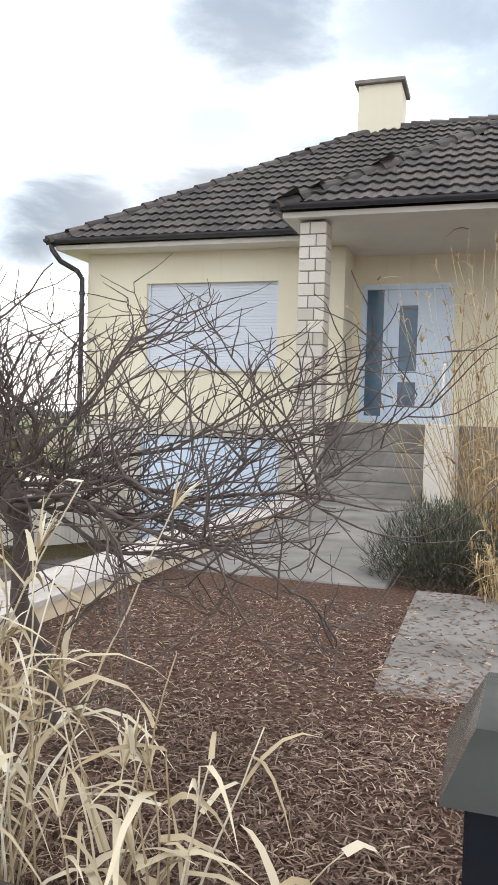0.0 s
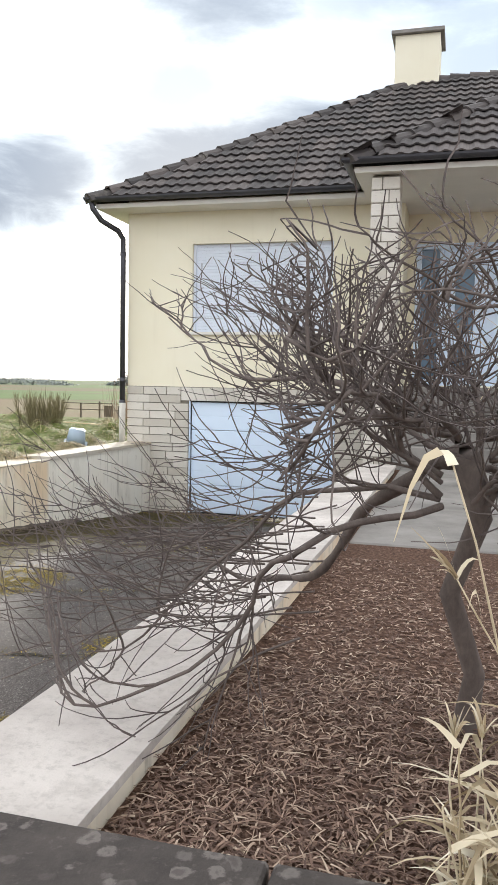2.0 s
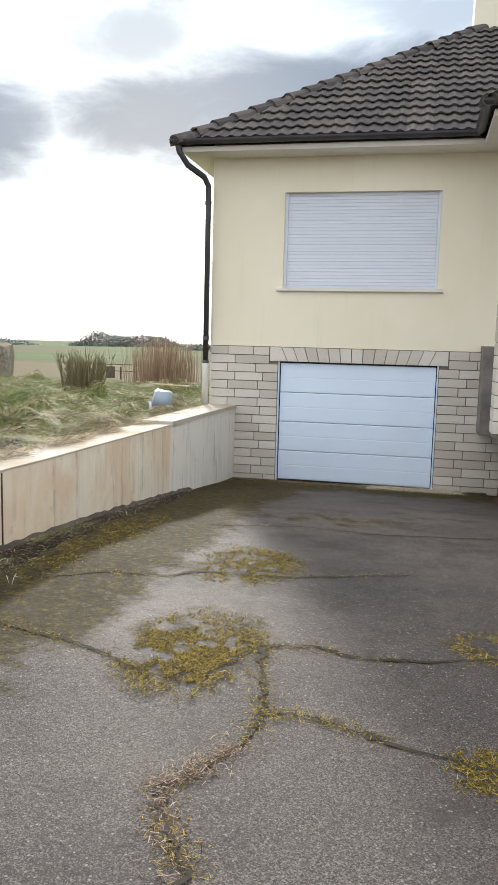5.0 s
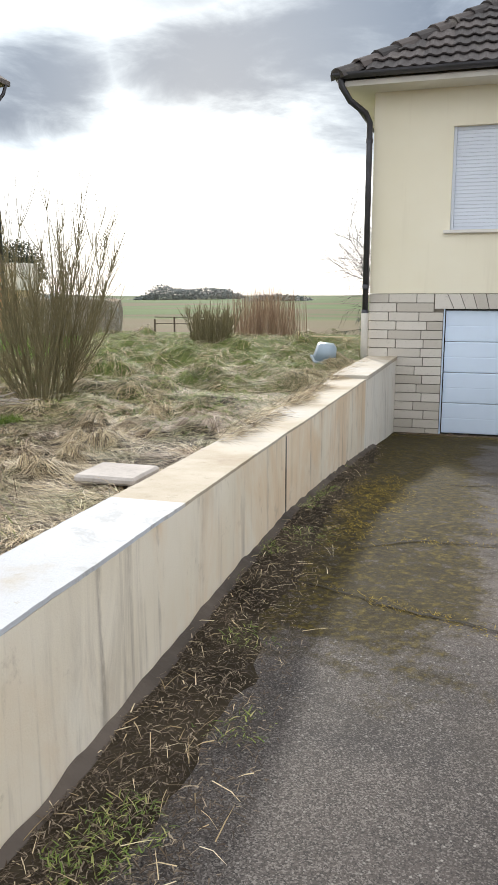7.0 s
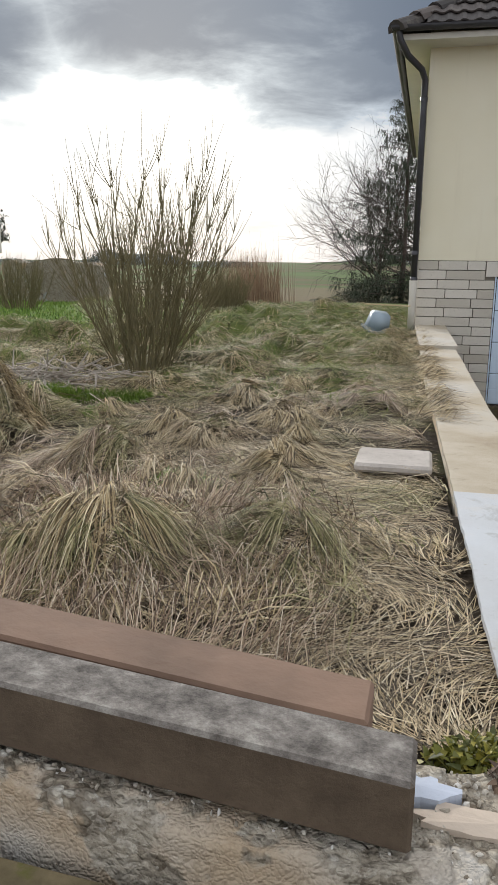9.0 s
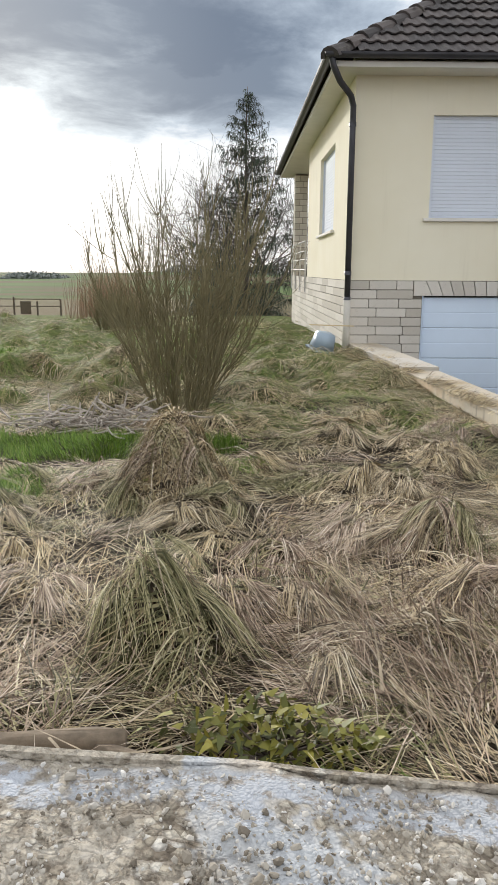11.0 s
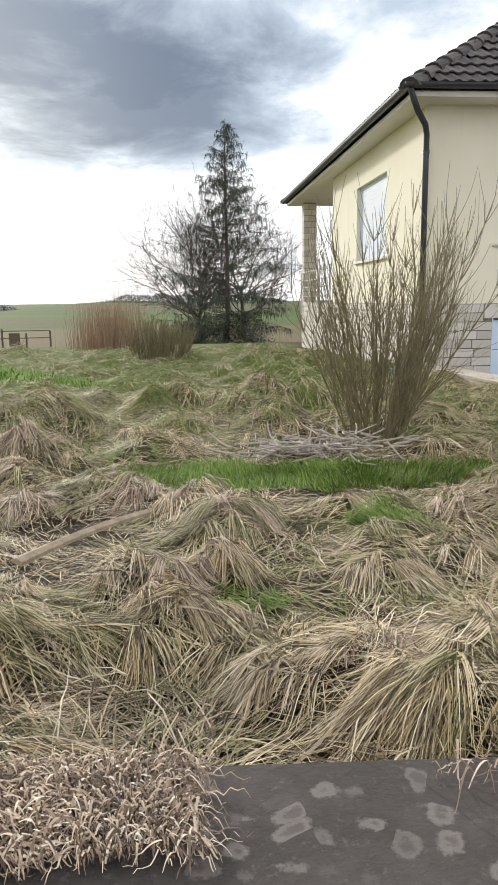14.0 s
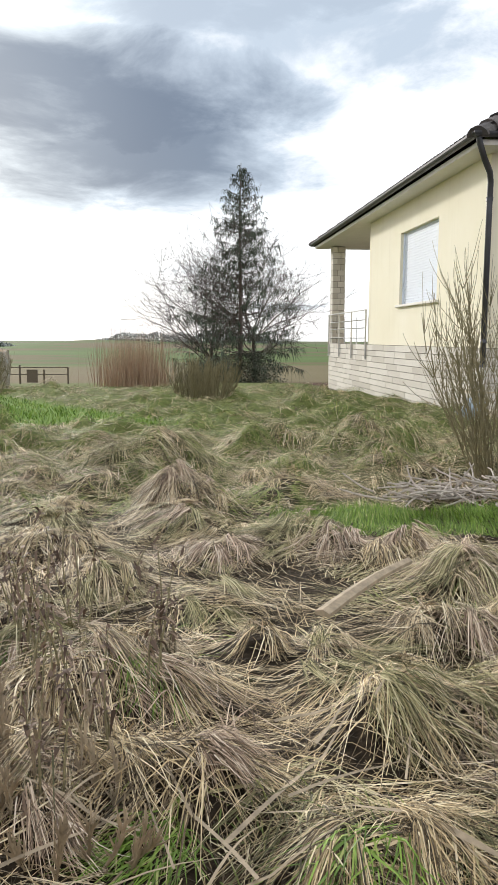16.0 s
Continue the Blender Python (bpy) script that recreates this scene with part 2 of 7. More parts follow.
def m_stone(gg):
    r = object_random(gg)
    p = place(gg)
    c = gg.ramp(r, [(0.0, (0.52, 0.48, 0.42)), (0.5, (0.62, 0.58, 0.52)), (1.0, (0.70, 0.66, 0.60))])
    pit = gg.noise(p, 30, 6, 0.72)
    c = gg.mix(gg.math("MULTIPLY", gg.step(pit, 0.55, 0.72), 0.45), c, (0.33, 0.30, 0.26))
    return c, pit


def plain(col, grain=60.0, var=0.12):
    def build(gg):
        p = place(gg)
        nz = gg.noise(p, 2.0, 5, 0.6)
        lo = tuple(v * (1 - var) for v in col)
        hi = tuple(min(1.0, v * (1 + var)) for v in col)
        return gg.ramp(nz, [(0.3, lo), (0.7, hi)]), gg.noise(p, grain, 4, 0.65)
    return build


def m_sand(gg):
    p = place(gg)
    c = gg.ramp(gg.noise(p, 5, 6, 0.65), [(0.3, (0.22, 0.13, 0.07)), (0.5, (0.40, 0.28, 0.17)), (0.7, (0.52, 0.42, 0.30))])
    c = gg.mix(gg.math("MULTIPLY", gg.step(gg.noise(p, 40, 5, 0.75), 0.52, 0.66), 0.5), c, (0.14, 0.09, 0.055))
    return c, gg.noise(p, 50, 5, 0.7)


def m_beam(gg):
    """Old brown beam with pale lichen and dirt, mostly on its weathered top."""
    p = place(gg)
    up = gg.n("ShaderNodeSeparateXYZ", gg.n("ShaderNodeNewGeometry").outputs["Normal"]).outputs[2]
    c = gg.ramp(gg.noise(p, 14, 6, 0.7), [(0.3, (0.075, 0.052, 0.034)), (0.7, (0.15, 0.11, 0.075))])
    crust = gg.ramp(gg.noise(p, 22, 6, 0.75), [(0.34, (0.07, 0.062, 0.055)), (0.52, (0.20, 0.18, 0.165)), (0.66, (0.34, 0.32, 0.29))])
    return gg.mix(gg.step(up, 0.4, 0.8), c, crust), gg.noise(p, 40, 5, 0.75)


def m_ledge(gg):
    p = place(gg)
    c = gg.ramp(gg.noise(p, 6, 6, 0.7), [(0.3, (0.06, 0.05, 0.03)), (0.5, (0.15, 0.12, 0.065)), (0.7, (0.24, 0.19, 0.11))])
    c = gg.mix(gg.step(gg.noise(p, 9, 6, 0.7), 0.56, 0.68), c, (0.12, 0.12, 0.03))
    return c, gg.noise(p, 40, 5, 0.7)


def m_tile(gg):
    r = gg.math("FRACT", gg.math("ADD", object_random(gg), island(gg)))
    p = place(gg)
    c = gg.ramp(r, [(0.0, (0.034, 0.029, 0.029)), (0.6, (0.066, 0.055, 0.053)), (1.0, (0.105, 0.086, 0.080))])
    lich = gg.noise(p, 5.5, 6, 0.7)
    c = gg.mix(gg.math("MULTIPLY", gg.step(lich, 0.54, 0.72), 0.5), c, (0.17, 0.155, 0.13))
    return c, gg.noise(p, 80, 4, 0.7)


def m_lichen_slab(gg):
    p = place(gg)
    v = gg.n("ShaderNodeTexVoronoi", gg.n("ShaderNodeVectorMath", p, gg.n("ShaderNodeVectorMath", gg.n("ShaderNodeTexNoise", p).outputs[1], (0.11, 0.11, 0.11), operation="MULTIPLY"), operation="ADD"))
    v.inputs["Scale"].default_value = 21.0
    rim = gg.math("ADD", v.outputs[0], gg.math("MULTIPLY", gg.noise(p, 17, 8, 0.75), 1.1))
    spot = gg.step(rim, 1.00, 0.86)
    core = gg.step(rim, 0.80, 0.66)
    keep = gg.step(gg.n("ShaderNodeSeparateColor", v.outputs[1]).outputs[0], 0.30, 0.75)
    base = gg.ramp(gg.noise(p, 4.0, 7, 0.72), [(0.3, (0.026, 0.021, 0.019)), (0.7, (0.082, 0.068, 0.060))])
    base = gg.mix(gg.math("MULTIPLY", gg.step(gg.noise(p, 55, 5, 0.75), 0.56, 0.68), 0.4), base, (0.15, 0.13, 0.115))
    c = gg.mix(gg.math("MULTIPLY", gg.math("MULTIPLY", spot, keep), 0.5), base, gg.mix(gg.math("MULTIPLY", core, 0.75), (0.25, 0.22, 0.20), (0.10, 0.08, 0.075)))
    c = gg.mix(gg.step(gg.noise(p, 6, 6, 0.7), 0.68, 0.76), c, (0.10, 0.11, 0.03))
    return c, gg.noise(p, 70, 5, 0.7)


def m_rubble(gg):
    """Crumbled mortar with pale aggregate, dark soil in the gaps, patches of plaster."""
    p = place(gg)
    wob = gg.n("ShaderNodeVectorMath", p, gg.n("ShaderNodeVectorMath", gg.n("ShaderNodeTexNoise", p, None, 30.0).outputs[1], (0.02, 0.02, 0.02), operation="MULTIPLY"), operation="ADD").outputs[0]
    agg = gg.n("ShaderNodeTexVoronoi", wob)
    agg.inputs["Scale"].default_value = 62
    tone = gg.n("ShaderNodeSeparateColor", agg.outputs["Color"]).outputs[0]
    small = gg.n("ShaderNodeTexVoronoi", wob)
    small.inputs["Scale"].default_value = 170
    big = gg.noise(p, 3.4, 5, 0.62)
    fine = gg.noise(p, 55, 6, 0.75)
    c = gg.ramp(tone, [(0.0, (0.19, 0.16, 0.12)), (0.4, (0.42, 0.37, 0.29)), (0.75, (0.60, 0.55, 0.46)), (1.0, (0.72, 0.69, 0.63))])
    c = gg.mix(gg.math("MULTIPLY", gg.step(agg.outputs["Distance"], 0.36, 0.62), 0.6), c, (0.12, 0.09, 0.065))
    mortar = gg.ramp(gg.noise(p, 24, 6, 0.75), [(0.3, (0.24, 0.20, 0.155)), (0.5, (0.47, 0.42, 0.345)), (0.7, (0.62, 0.57, 0.50))])
    c = gg.mix(gg.step(gg.noise(p, 8, 6, 0.72), 0.44, 0.56), c, mortar)
    c = gg.mix(gg.math("MULTIPLY", gg.step(fine, 0.54, 0.66), 0.5), c, (0.16, 0.12, 0.085))
    soil = gg.step(gg.noise(p, 5.5, 6, 0.7), 0.55, 0.66)
    c = gg.mix(gg.math("MULTIPLY", soil, 0.55), c, (0.10, 0.075, 0.052))
    pale = gg.step(big, 0.57, 0.61)
    c = gg.mix(gg.math("MULTIPLY", pale, 0.8), c, gg.ramp(gg.noise(p, 1.9, 3), [(0.42, (0.55, 0.42, 0.29)), (0.55, (0.54, 0.50, 0.45)), (0.62, (0.50, 0.53, 0.57))]))
    # remains of the plaster bed along the back edge of the wall
    sp = gg.n("ShaderNodeSeparateXYZ", p)
    back = gg.math("SUBTRACT", gg.math("SUBTRACT", 1.138, gg.math("MULTIPLY", sp.outputs[0], 0.018)), sp.outputs[1])
    bed = gg.math("MULTIPLY", gg.step(back, 0.005, 0.02), gg.step(gg.math("ADD", back, gg.math("MULTIPLY", gg.math("SUBTRACT", gg.noise(p, 7, 6, 0.65), 0.5), 0.20)), 0.115, 0.09))
    bed = gg.math("MULTIPLY", gg.math("MULTIPLY", bed, gg.step(sp.outputs[0], -7.9, -8.2)), gg.step(gg.noise(p, 4.2, 5, 0.6), 0.42, 0.47))
    bedc = gg.ramp(gg.noise(p, 3.0, 5, 0.6), [(0.38, (0.36, 0.32, 0.28)), (0.5, (0.42, 0.43, 0.45)), (0.66, (0.50, 0.53, 0.59))])
    bedc = gg.mix(gg.math("MULTIPLY", gg.step(gg.noise(p, 26, 6, 0.72), 0.50, 0.60), 0.7), bedc, (0.26, 0.21, 0.15))
    c = gg.mix(bed, c, bedc)
    pale = gg.math("MAXIMUM", pale, bed)
    h = gg.math("MULTIPLY", gg.math("SUBTRACT", gg.math("MULTIPLY", fine, 0.4), agg.outputs["Distance"]), gg.math("SUBTRACT", 1.0, gg.math("MULTIPLY", pale, 0.8)))
    return c, gg.math("SUBTRACT", h, gg.math("MULTIPLY", small.outputs["Distance"], 0.3))


def strands(stops):
    def build(gg):
        c = gg.ramp(island(gg), stops)
        nz = gg.noise(place(gg), 1.2, 4, 0.6)
        return gg.mix(gg.math("MULTIPLY", gg.step(nz, 0.4, 0.75), 0.35), c, stops[0][1])
    return build


def bark(col):
    def build(gg):
        p = place(gg)
        nz = gg.noise(stretch(gg, p, (1, 1, 0.5)), 24, 6, 0.7)
        c = gg.ramp(nz, [(0.3, tuple(v * 0.5 for v in col)), (0.65, col), (0.85, tuple(min(1, v * 1.9) for v in col))])
        return c, nz
    return build


CREAM = material("cream_render", m_render_cream, 0.9, bump=(0.35, 0.004))
STAINED = material("stained_render", m_render_stained, 0.9, bump=(0.3, 0.004))
def m_white_cement(gg):
    p = place(gg)
    comb = gg.n("ShaderNodeTexWave", p)
    comb.inputs["Scale"].default_value, comb.inputs["Distortion"].default_value = 40, 5.0
    comb.bands_direction = "Y"
    c = gg.ramp(gg.noise(p, 1.8, 6, 0.65), [(0.28, (0.45, 0.41, 0.35)), (0.42, (0.50, 0.515, 0.54)), (0.7, (0.56, 0.59, 0.635))])
    c = gg.mix(gg.math("MULTIPLY", gg.step(gg.noise(p, 0.9, 6, 0.7), 0.52, 0.64), 0.45), c, (0.58, 0.48, 0.36))
    c = gg.mix(gg.math("MULTIPLY", gg.step(gg.noise(p, 3.2, 7, 0.7, 0.6), 0.55, 0.62), 0.6), c, (0.36, 0.365, 0.37))
    c = gg.mix(gg.math("MULTIPLY", gg.step(gg.noise(p, 20, 5, 0.7), 0.62, 0.72), 0.5), c, (0.34, 0.28, 0.2))
    return c, gg.math("ADD", gg.noise(p, 60, 5, 0.7), gg.math("MULTIPLY", comb.outputs[1], 0.03))


def m_pale_cement(gg):
    p = place(gg)
    c = gg.ramp(gg.noise(p, 2.2, 6, 0.65), [(0.32, (0.40, 0.36, 0.33)), (0.66, (0.62, 0.57, 0.53))])
    c = gg.mix(gg.math("MULTIPLY", gg.step(gg.noise(p, 34, 6, 0.75), 0.48, 0.66), 0.35), c, (0.30, 0.27, 0.245))
    c = gg.mix(gg.math("MULTIPLY", gg.step(gg.noise(p, 4.5, 6, 0.7), 0.60, 0.74), 0.3), c, (0.24, 0.21, 0.19))
    return c, gg.noise(p, 60, 5, 0.7)


WHITE_CEMENT = material("bare_white_cement", m_white_cement, 0.8, bump=(0.5, 0.005))
PALE_CEMENT = material("granular_cement", m_pale_cement, 0.9, bump=(0.6, 0.005))
CAP = material("weathered_cement", m_cap_render, 0.85, bump=(0.5, 0.006))
ASPHALT = material("old_asphalt", m_asphalt, 0.85, bump=(0.7, 0.006), spec=0.15)
GROUND = material("rough_ground", m_ground, 0.95, bump=(0.8, 0.03), spec=0.1)
STONE = material("dressed_stone", m_stone, 0.85, bump=(0.5, 0.006))
MORTAR = material("mortar", plain((0.20, 0.18, 0.15)), 0.95, bump=(0.4, 0.004))
TILE = material("concrete_roof_tile", m_tile, 0.7, bump=(0.4, 0.003))
WHITE = material("white_lacquer", plain((0.70, 0.82, 0.98), 200, 0.02), 0.35, bump=(0.05, 0.001))
SHUTTER = material("white_shutter", plain((0.74, 0.79, 0.88), 200, 0.02), 0.6, bump=(0.05, 0.001), spec=0.2)
SOFFIT = material("painted_soffit", plain((0.74, 0.71, 0.66), 40, 0.05), 0.7, bump=(0.1, 0.002))
ZINC = material("dark_zinc", plain((0.075, 0.075, 0.085), 30, 0.25), 0.45, 0.6, bump=(0.1, 0.002))
RUBBER = material("black_seal", plain((0.02, 0.02, 0.022)), 0.7, bump=(0.1, 0.002))
SLAB = material("lichen_slab", m_lichen_slab, 0.85, bump=(0.6, 0.005))
RUBBLE = material("crumbled_concrete", m_rubble, 0.95, bump=(1.0, 0.012))
CONCRETE = material("grey_concrete", plain((0.22, 0.205, 0.19), 50, 0.35), 0.9, bump=(0.5, 0.005))
BARK = material("dark_bark", bark((0.165, 0.130, 0.115)), 0.9, bump=(0.6, 0.006))
TWIG = material("grey_twig", bark((0.14, 0.112, 0.105)), 0.9, bump=(0.3, 0.002))
WILLOW = material("willow_shoot", bark((0.25, 0.215, 0.115)), 0.8, bump=(0.3, 0.002))
STRAW = material("dead_grass", strands([(0.0, (0.030, 0.021, 0.012)), (0.30, (0.14, 0.098, 0.052)), (0.52, (0.49, 0.365, 0.195)), (0.80, (0.77, 0.625, 0.385)), (1.0, (0.92, 0.81, 0.58))]), 0.75)
GREEN = material("green_grass", strands([(0.0, (0.075, 0.110, 0.018)), (0.45, (0.14, 0.21, 0.032)), (0.75, (0.26, 0.30, 0.06)), (1.0, (0.48, 0.42, 0.20))]), 0.7)
REED = material("dry_reed", strands([(0.0, (0.24, 0.15, 0.07)), (0.5, (0.46, 0.33, 0.17)), (1.0, (0.66, 0.54, 0.34))]), 0.75)
NEEDLE = material("conifer_needles", strands([(0.0, (0.022, 0.034, 0.020)), (0.6, (0.048, 0.068, 0.040)), (1.0, (0.10, 0.115, 0.075))]), 0.8)


# ---------- mesh helpers ----------
def base_of(ob):
    v = Vector((0, 0, 0))
    while ob:
        v += ob.location
        ob = ob.parent
    return v


def thing(name, at, label, category, group="", kind=""):
    ob = new(name)
    ob.location = at
    ob.empty_display_size = 0.1
    return tagged(ob, label, category, group, kind)


def part(name, bm, mat, parent=None, label="", smooth=False):
    """Links a bmesh given in world coordinates as one mesh, under parent if there is one."""
    me = bpy.data.meshes.new(name)
    if parent:
        bmesh.ops.translate(bm, verts=bm.verts, vec=-base_of(parent))
    if smooth:
        for f in bm.faces:
            f.smooth = True
    bm.to_mesh(me)
    bm.free()
    me.materials.append(mat)
    ob = new(name, me)
    ob.parent = parent
    return tagged(ob, label)


def raw(name, verts, faces, mat, parent=None, label="", smooth=False):
    """The same from arrays."""
    me = bpy.data.meshes.new(name)
    v = np.asarray(verts, dtype=float)
    if parent:
        v = v - np.array(base_of(parent))
    me.from_pydata(v.tolist(), [], faces if isinstance(faces, list) else faces.tolist())
    if smooth:
        me.polygons.foreach_set("use_smooth", [True] * len(me.polygons))
    me.materials.append(mat)
    me.update()
    ob = new(name, me)
    ob.parent = parent
    return tagged(ob, label)


def box(x0, x1, y0, y1, z0, z1, bevel=0.0, bm=None, seg=1):
    own = bm is None
    bm = bm or bmesh.new()
    r = bmesh.ops.create_cube(bm, size=1.0)
    for v in r["verts"]:
        v.co = Vector(((x0 + x1) / 2 + v.co.x * (x1 - x0), (y0 + y1) / 2 + v.co.y * (y1 - y0), (z0 + z1) / 2 + v.co.z * (z1 - z0)))
    if bevel:
        es = list({e for v in r["verts"] for e in v.link_edges})
        bmesh.ops.bevel(bm, geom=es, offset=bevel, segments=seg, affect="EDGES", profile=0.5)
    return bm


def grid_wall(us, zs, holes, make):
    """A slab in the plane of u and z with true openings; make(u, z, side) gives the corner at the near or far side."""
    bm = bmesh.new()
    us, zs = sorted(set(us)), sorted(set(zs))

    def full(i, j):
        if not (0 <= i < len(us) - 1 and 0 <= j < len(zs) - 1):
            return False
        u, z = (us[i] + us[i + 1]) / 2, (zs[j] + zs[j + 1]) / 2
        return not any(a < u < b and c < z < d2 for a, b, c, d2 in holes)

    def quad(*c):
        bm.faces.new([bm.verts.new(p) for p in c])

    for i in range(len(us) - 1):
        for j in range(len(zs) - 1):
            if not full(i, j):
                continue
            a, b, c, d2 = us[i], us[i + 1], zs[j], zs[j + 1]
            quad(make(a, c, 0), make(b, c, 0), make(b, d2, 0), make(a, d2, 0))
            quad(make(b, c, 1), make(a, c, 1), make(a, d2, 1), make(b, d2, 1))
            if not full(i - 1, j):
                quad(make(a, c, 1), make(a, c, 0), make(a, d2, 0), make(a, d2, 1))
            if not full(i + 1, j):
                quad(make(b, c, 0), make(b, c, 1), make(b, d2, 1), make(b, d2, 0))
            if not full(i, j - 1):
                quad(make(a, c, 1), make(b, c, 1), make(b, c, 0), make(a, c, 0))
            if not full(i, j + 1):
                quad(make(a, d2, 0), make(b, d2, 0), make(b, d2, 1), make(a, d2, 1))
    bmesh.ops.remove_doubles(bm, verts=bm.verts, dist=1e-5)
    bmesh.ops.recalc_face_normals(bm, faces=bm.faces)
    return bm


def tubes(lines, sides=5):
    """Polylines [(points, radii)] as tapered tubes: arrays of vertices and faces."""
    V, F = [], []
    off = 0
    for pts, rad in lines:
        pts = np.asarray(pts, float)
        n = len(pts)
        tan = np.gradient(pts, axis=0)
        tan /= np.linalg.norm(tan, axis=1, keepdims=True) + 1e-9
        ref = np.array([0.31, 0.17, 0.93]) if abs(tan[0][2]) < 0.8 else np.array([0.9, 0.3, 0.1])
        a = np.cross(tan, ref)
        a /= np.linalg.norm(a, axis=1, keepdims=True) + 1e-9
        b = np.cross(tan, a)
        ang = np.arange(sides) * 2 * math.pi / sides
        ring = pts[:, None, :] + np.asarray(rad)[:, None, None] * (np.cos(ang)[None, :, None] * a[:, None, :] + np.sin(ang)[None, :, None] * b[:, None, :])
        V.append(ring.reshape(-1, 3))
        for i in range(n - 1):
            for k in range(sides):
                k2 = (k + 1) % sides
                F.append((off + i * sides + k, off + i * sides + k2, off + (i + 1) * sides + k2, off + (i + 1) * sides + k))
        F.append(tuple(off + (n - 1) * sides + k for k in range(sides)))
        off += n * sides
    return np.concatenate(V), F


def blades(root, way, length, width, droop, segs=3, rng=None):
    """Curved grass blades in bulk. root, way: (n, 3); length, width, droop: (n,). Returns arrays of vertices and faces."""
    n = len(root)
    side = np.cross(way, np.array([0, 0, 1.0])) + rng.normal(0, 0.25, (n, 3))
    side /= np.linalg.norm(side, axis=1, keepdims=True) + 1e-9
    lev = []
    for i in range(segs + 1):
        s = i / segs
        c = root + way * (length * s)[:, None]
        c[:, 2] -= droop * length * s * s
        w = width * (1 - s ** 1.6) * 0.5 + 0.0004
        lev.append(c - side * w[:, None])
        lev.append(c + side * w[:, None])
    V = np.stack(lev, axis=1).reshape(-1, 3)
    k = 2 * (segs + 1)
    off = (np.arange(n) * k)[:, None]
    F = np.concatenate([off + np.array([[2 * i, 2 * i + 1, 2 * i + 3, 2 * i + 2]]) for i in range(segs)], axis=0)
    return V, F


def quads(name, V, F, mat, parent=None, label="", smooth=False):
    """Fast mesh of quads from arrays."""
    me = bpy.data.meshes.new(name)
    if parent:
        V = V - np.array(base_of(parent))
    me.vertices.add(len(V))
    me.vertices.foreach_set("co", np.ascontiguousarray(V, dtype=np.float32).ravel())
    me.loops.add(len(F) * 4)
    me.loops.foreach_set("vertex_index", np.ascontiguousarray(F, dtype=np.int32).ravel())
    me.polygons.add(len(F))
    me.polygons.foreach_set("loop_start", np.arange(len(F), dtype=np.int32) * 4)
    me.update(calc_edges=True)
    me.validate()
    me.materials.append(mat)
    if smooth:
        me.polygons.foreach_set("use_smooth", [True] * len(me.polygons))
    ob = new(name, me)
    ob.parent = parent
    return tagged(ob, label)


# ---------- the lie of the land ----------
def lerp_table(v, table):
    xs, zs = zip(*table)
    return np.interp(v, xs, zs)


def drive_z(y):
    """The driveway is level at the street and falls to the garage."""
    return lerp_table(y, [(0, 0.0), (3.6, 0.0), (5.0, -0.05), (6.5, -0.17), (9.0, -0.42), (11.0, -0.64), (12.2, -0.75), (13, -0.76)])


rng0 = np.random.default_rng(5)
MOUNDS = []
for _ in range(820):
    mx, my = rng0.uniform(-17, -7.1), 1.85 + 20 * rng0.random() ** 1.5
    far = min(1.0, my / 7.0) ** 1.5
    MOUNDS.append((mx, my, rng0.uniform(0.14, 0.34) * (0.85 + 0.5 * far), rng0.uniform(0.06, 0.19) * (0.9 + 0.2 * far)))
# the fresh green patch is level, with no tussocks in it
MOUNDS = [(a, b, r * (0.70 if b < 6 else 0.85), h * (0.60 if b < 6 else 0.8)) for a, b, r, h in MOUNDS if ((a + 9.75) / 1.7) ** 2 + ((b - 5.1) / 0.8) ** 2 > 1 and not (b > 10.6 and a < -0.5 * b - 6.0)]
MOUNDS = [m_ for m_ in MOUNDS if not (-9.3 < m_[0] < -8.5 and 1.5 < m_[1] < 2.2)]
MOUNDS += [(-8.93, 3.62, 0.18, 0.40), (-8.88, 2.10, 0.17, 0.27)]


def mound(dx, dy, r, h):
    """One tussock: steep towards the street, running out behind."""
    q = (dx / r) ** 2 + (dy / np.where(dy < 0, 0.55 * r, 1.35 * r)) ** 2
    return h * np.exp(-1.4 * q) * (q < 5)


def lawn_z(x, y):
    z = lerp_table(y, [(0, 0.57), (1.9, 0.57), (2.6, 0.54), (3.6, 0.48), (4.5, 0.45), (5.5, 0.40), (6.2, 0.385), (12, 0.36), (18, 0.2), (24, -0.02), (32, -0.3), (45, -1.0), (60, -1.8), (120, -3.6), (250, -4.0), (420, -3.5), (700, -3.0), (1500, -5.0), (2500, -8.0)])
    return z + 0.0 * x


def lawn_full(x, y):
    z = lawn_z(x, y)
    for mx, my, r, hgt in MOUNDS:
        z = z + 0.85 * mound(x - mx, y - my, r, hgt)
    return z


def garden_z(x, y):
    return lerp_table(y, [(0, 0.50), (2.2, 0.50), (3.2, 0.455), (4, 0.44), (9, 0.42), (12, 0.4)]) + 0 * x


X_LW, X_ST = -6.55, -2.35  # centre lines of the two driveway walls


def ground_z(x, y):
    z = np.where(x < np.interp(y, [1.3, 12.2], [-6.50, -6.78]), lawn_full(x, y), np.where(x < X_ST, drive_z(y) - 0.04, garden_z(x, y)))
    z = np.where((y > 12.4) & (x > -6.8), -0.9, z)
    z = np.where((y > 26) & (x > -6.8), lawn_z(x, y), z)
    return np.where(y < 1.20, -0.03, z)


# ---------- ground ----------
def axis(*spans):
    out = []
    for a, b, s in spans:
        out += list(np.arange(a, b, s))
    return np.array(out + [spans[-1][1]])


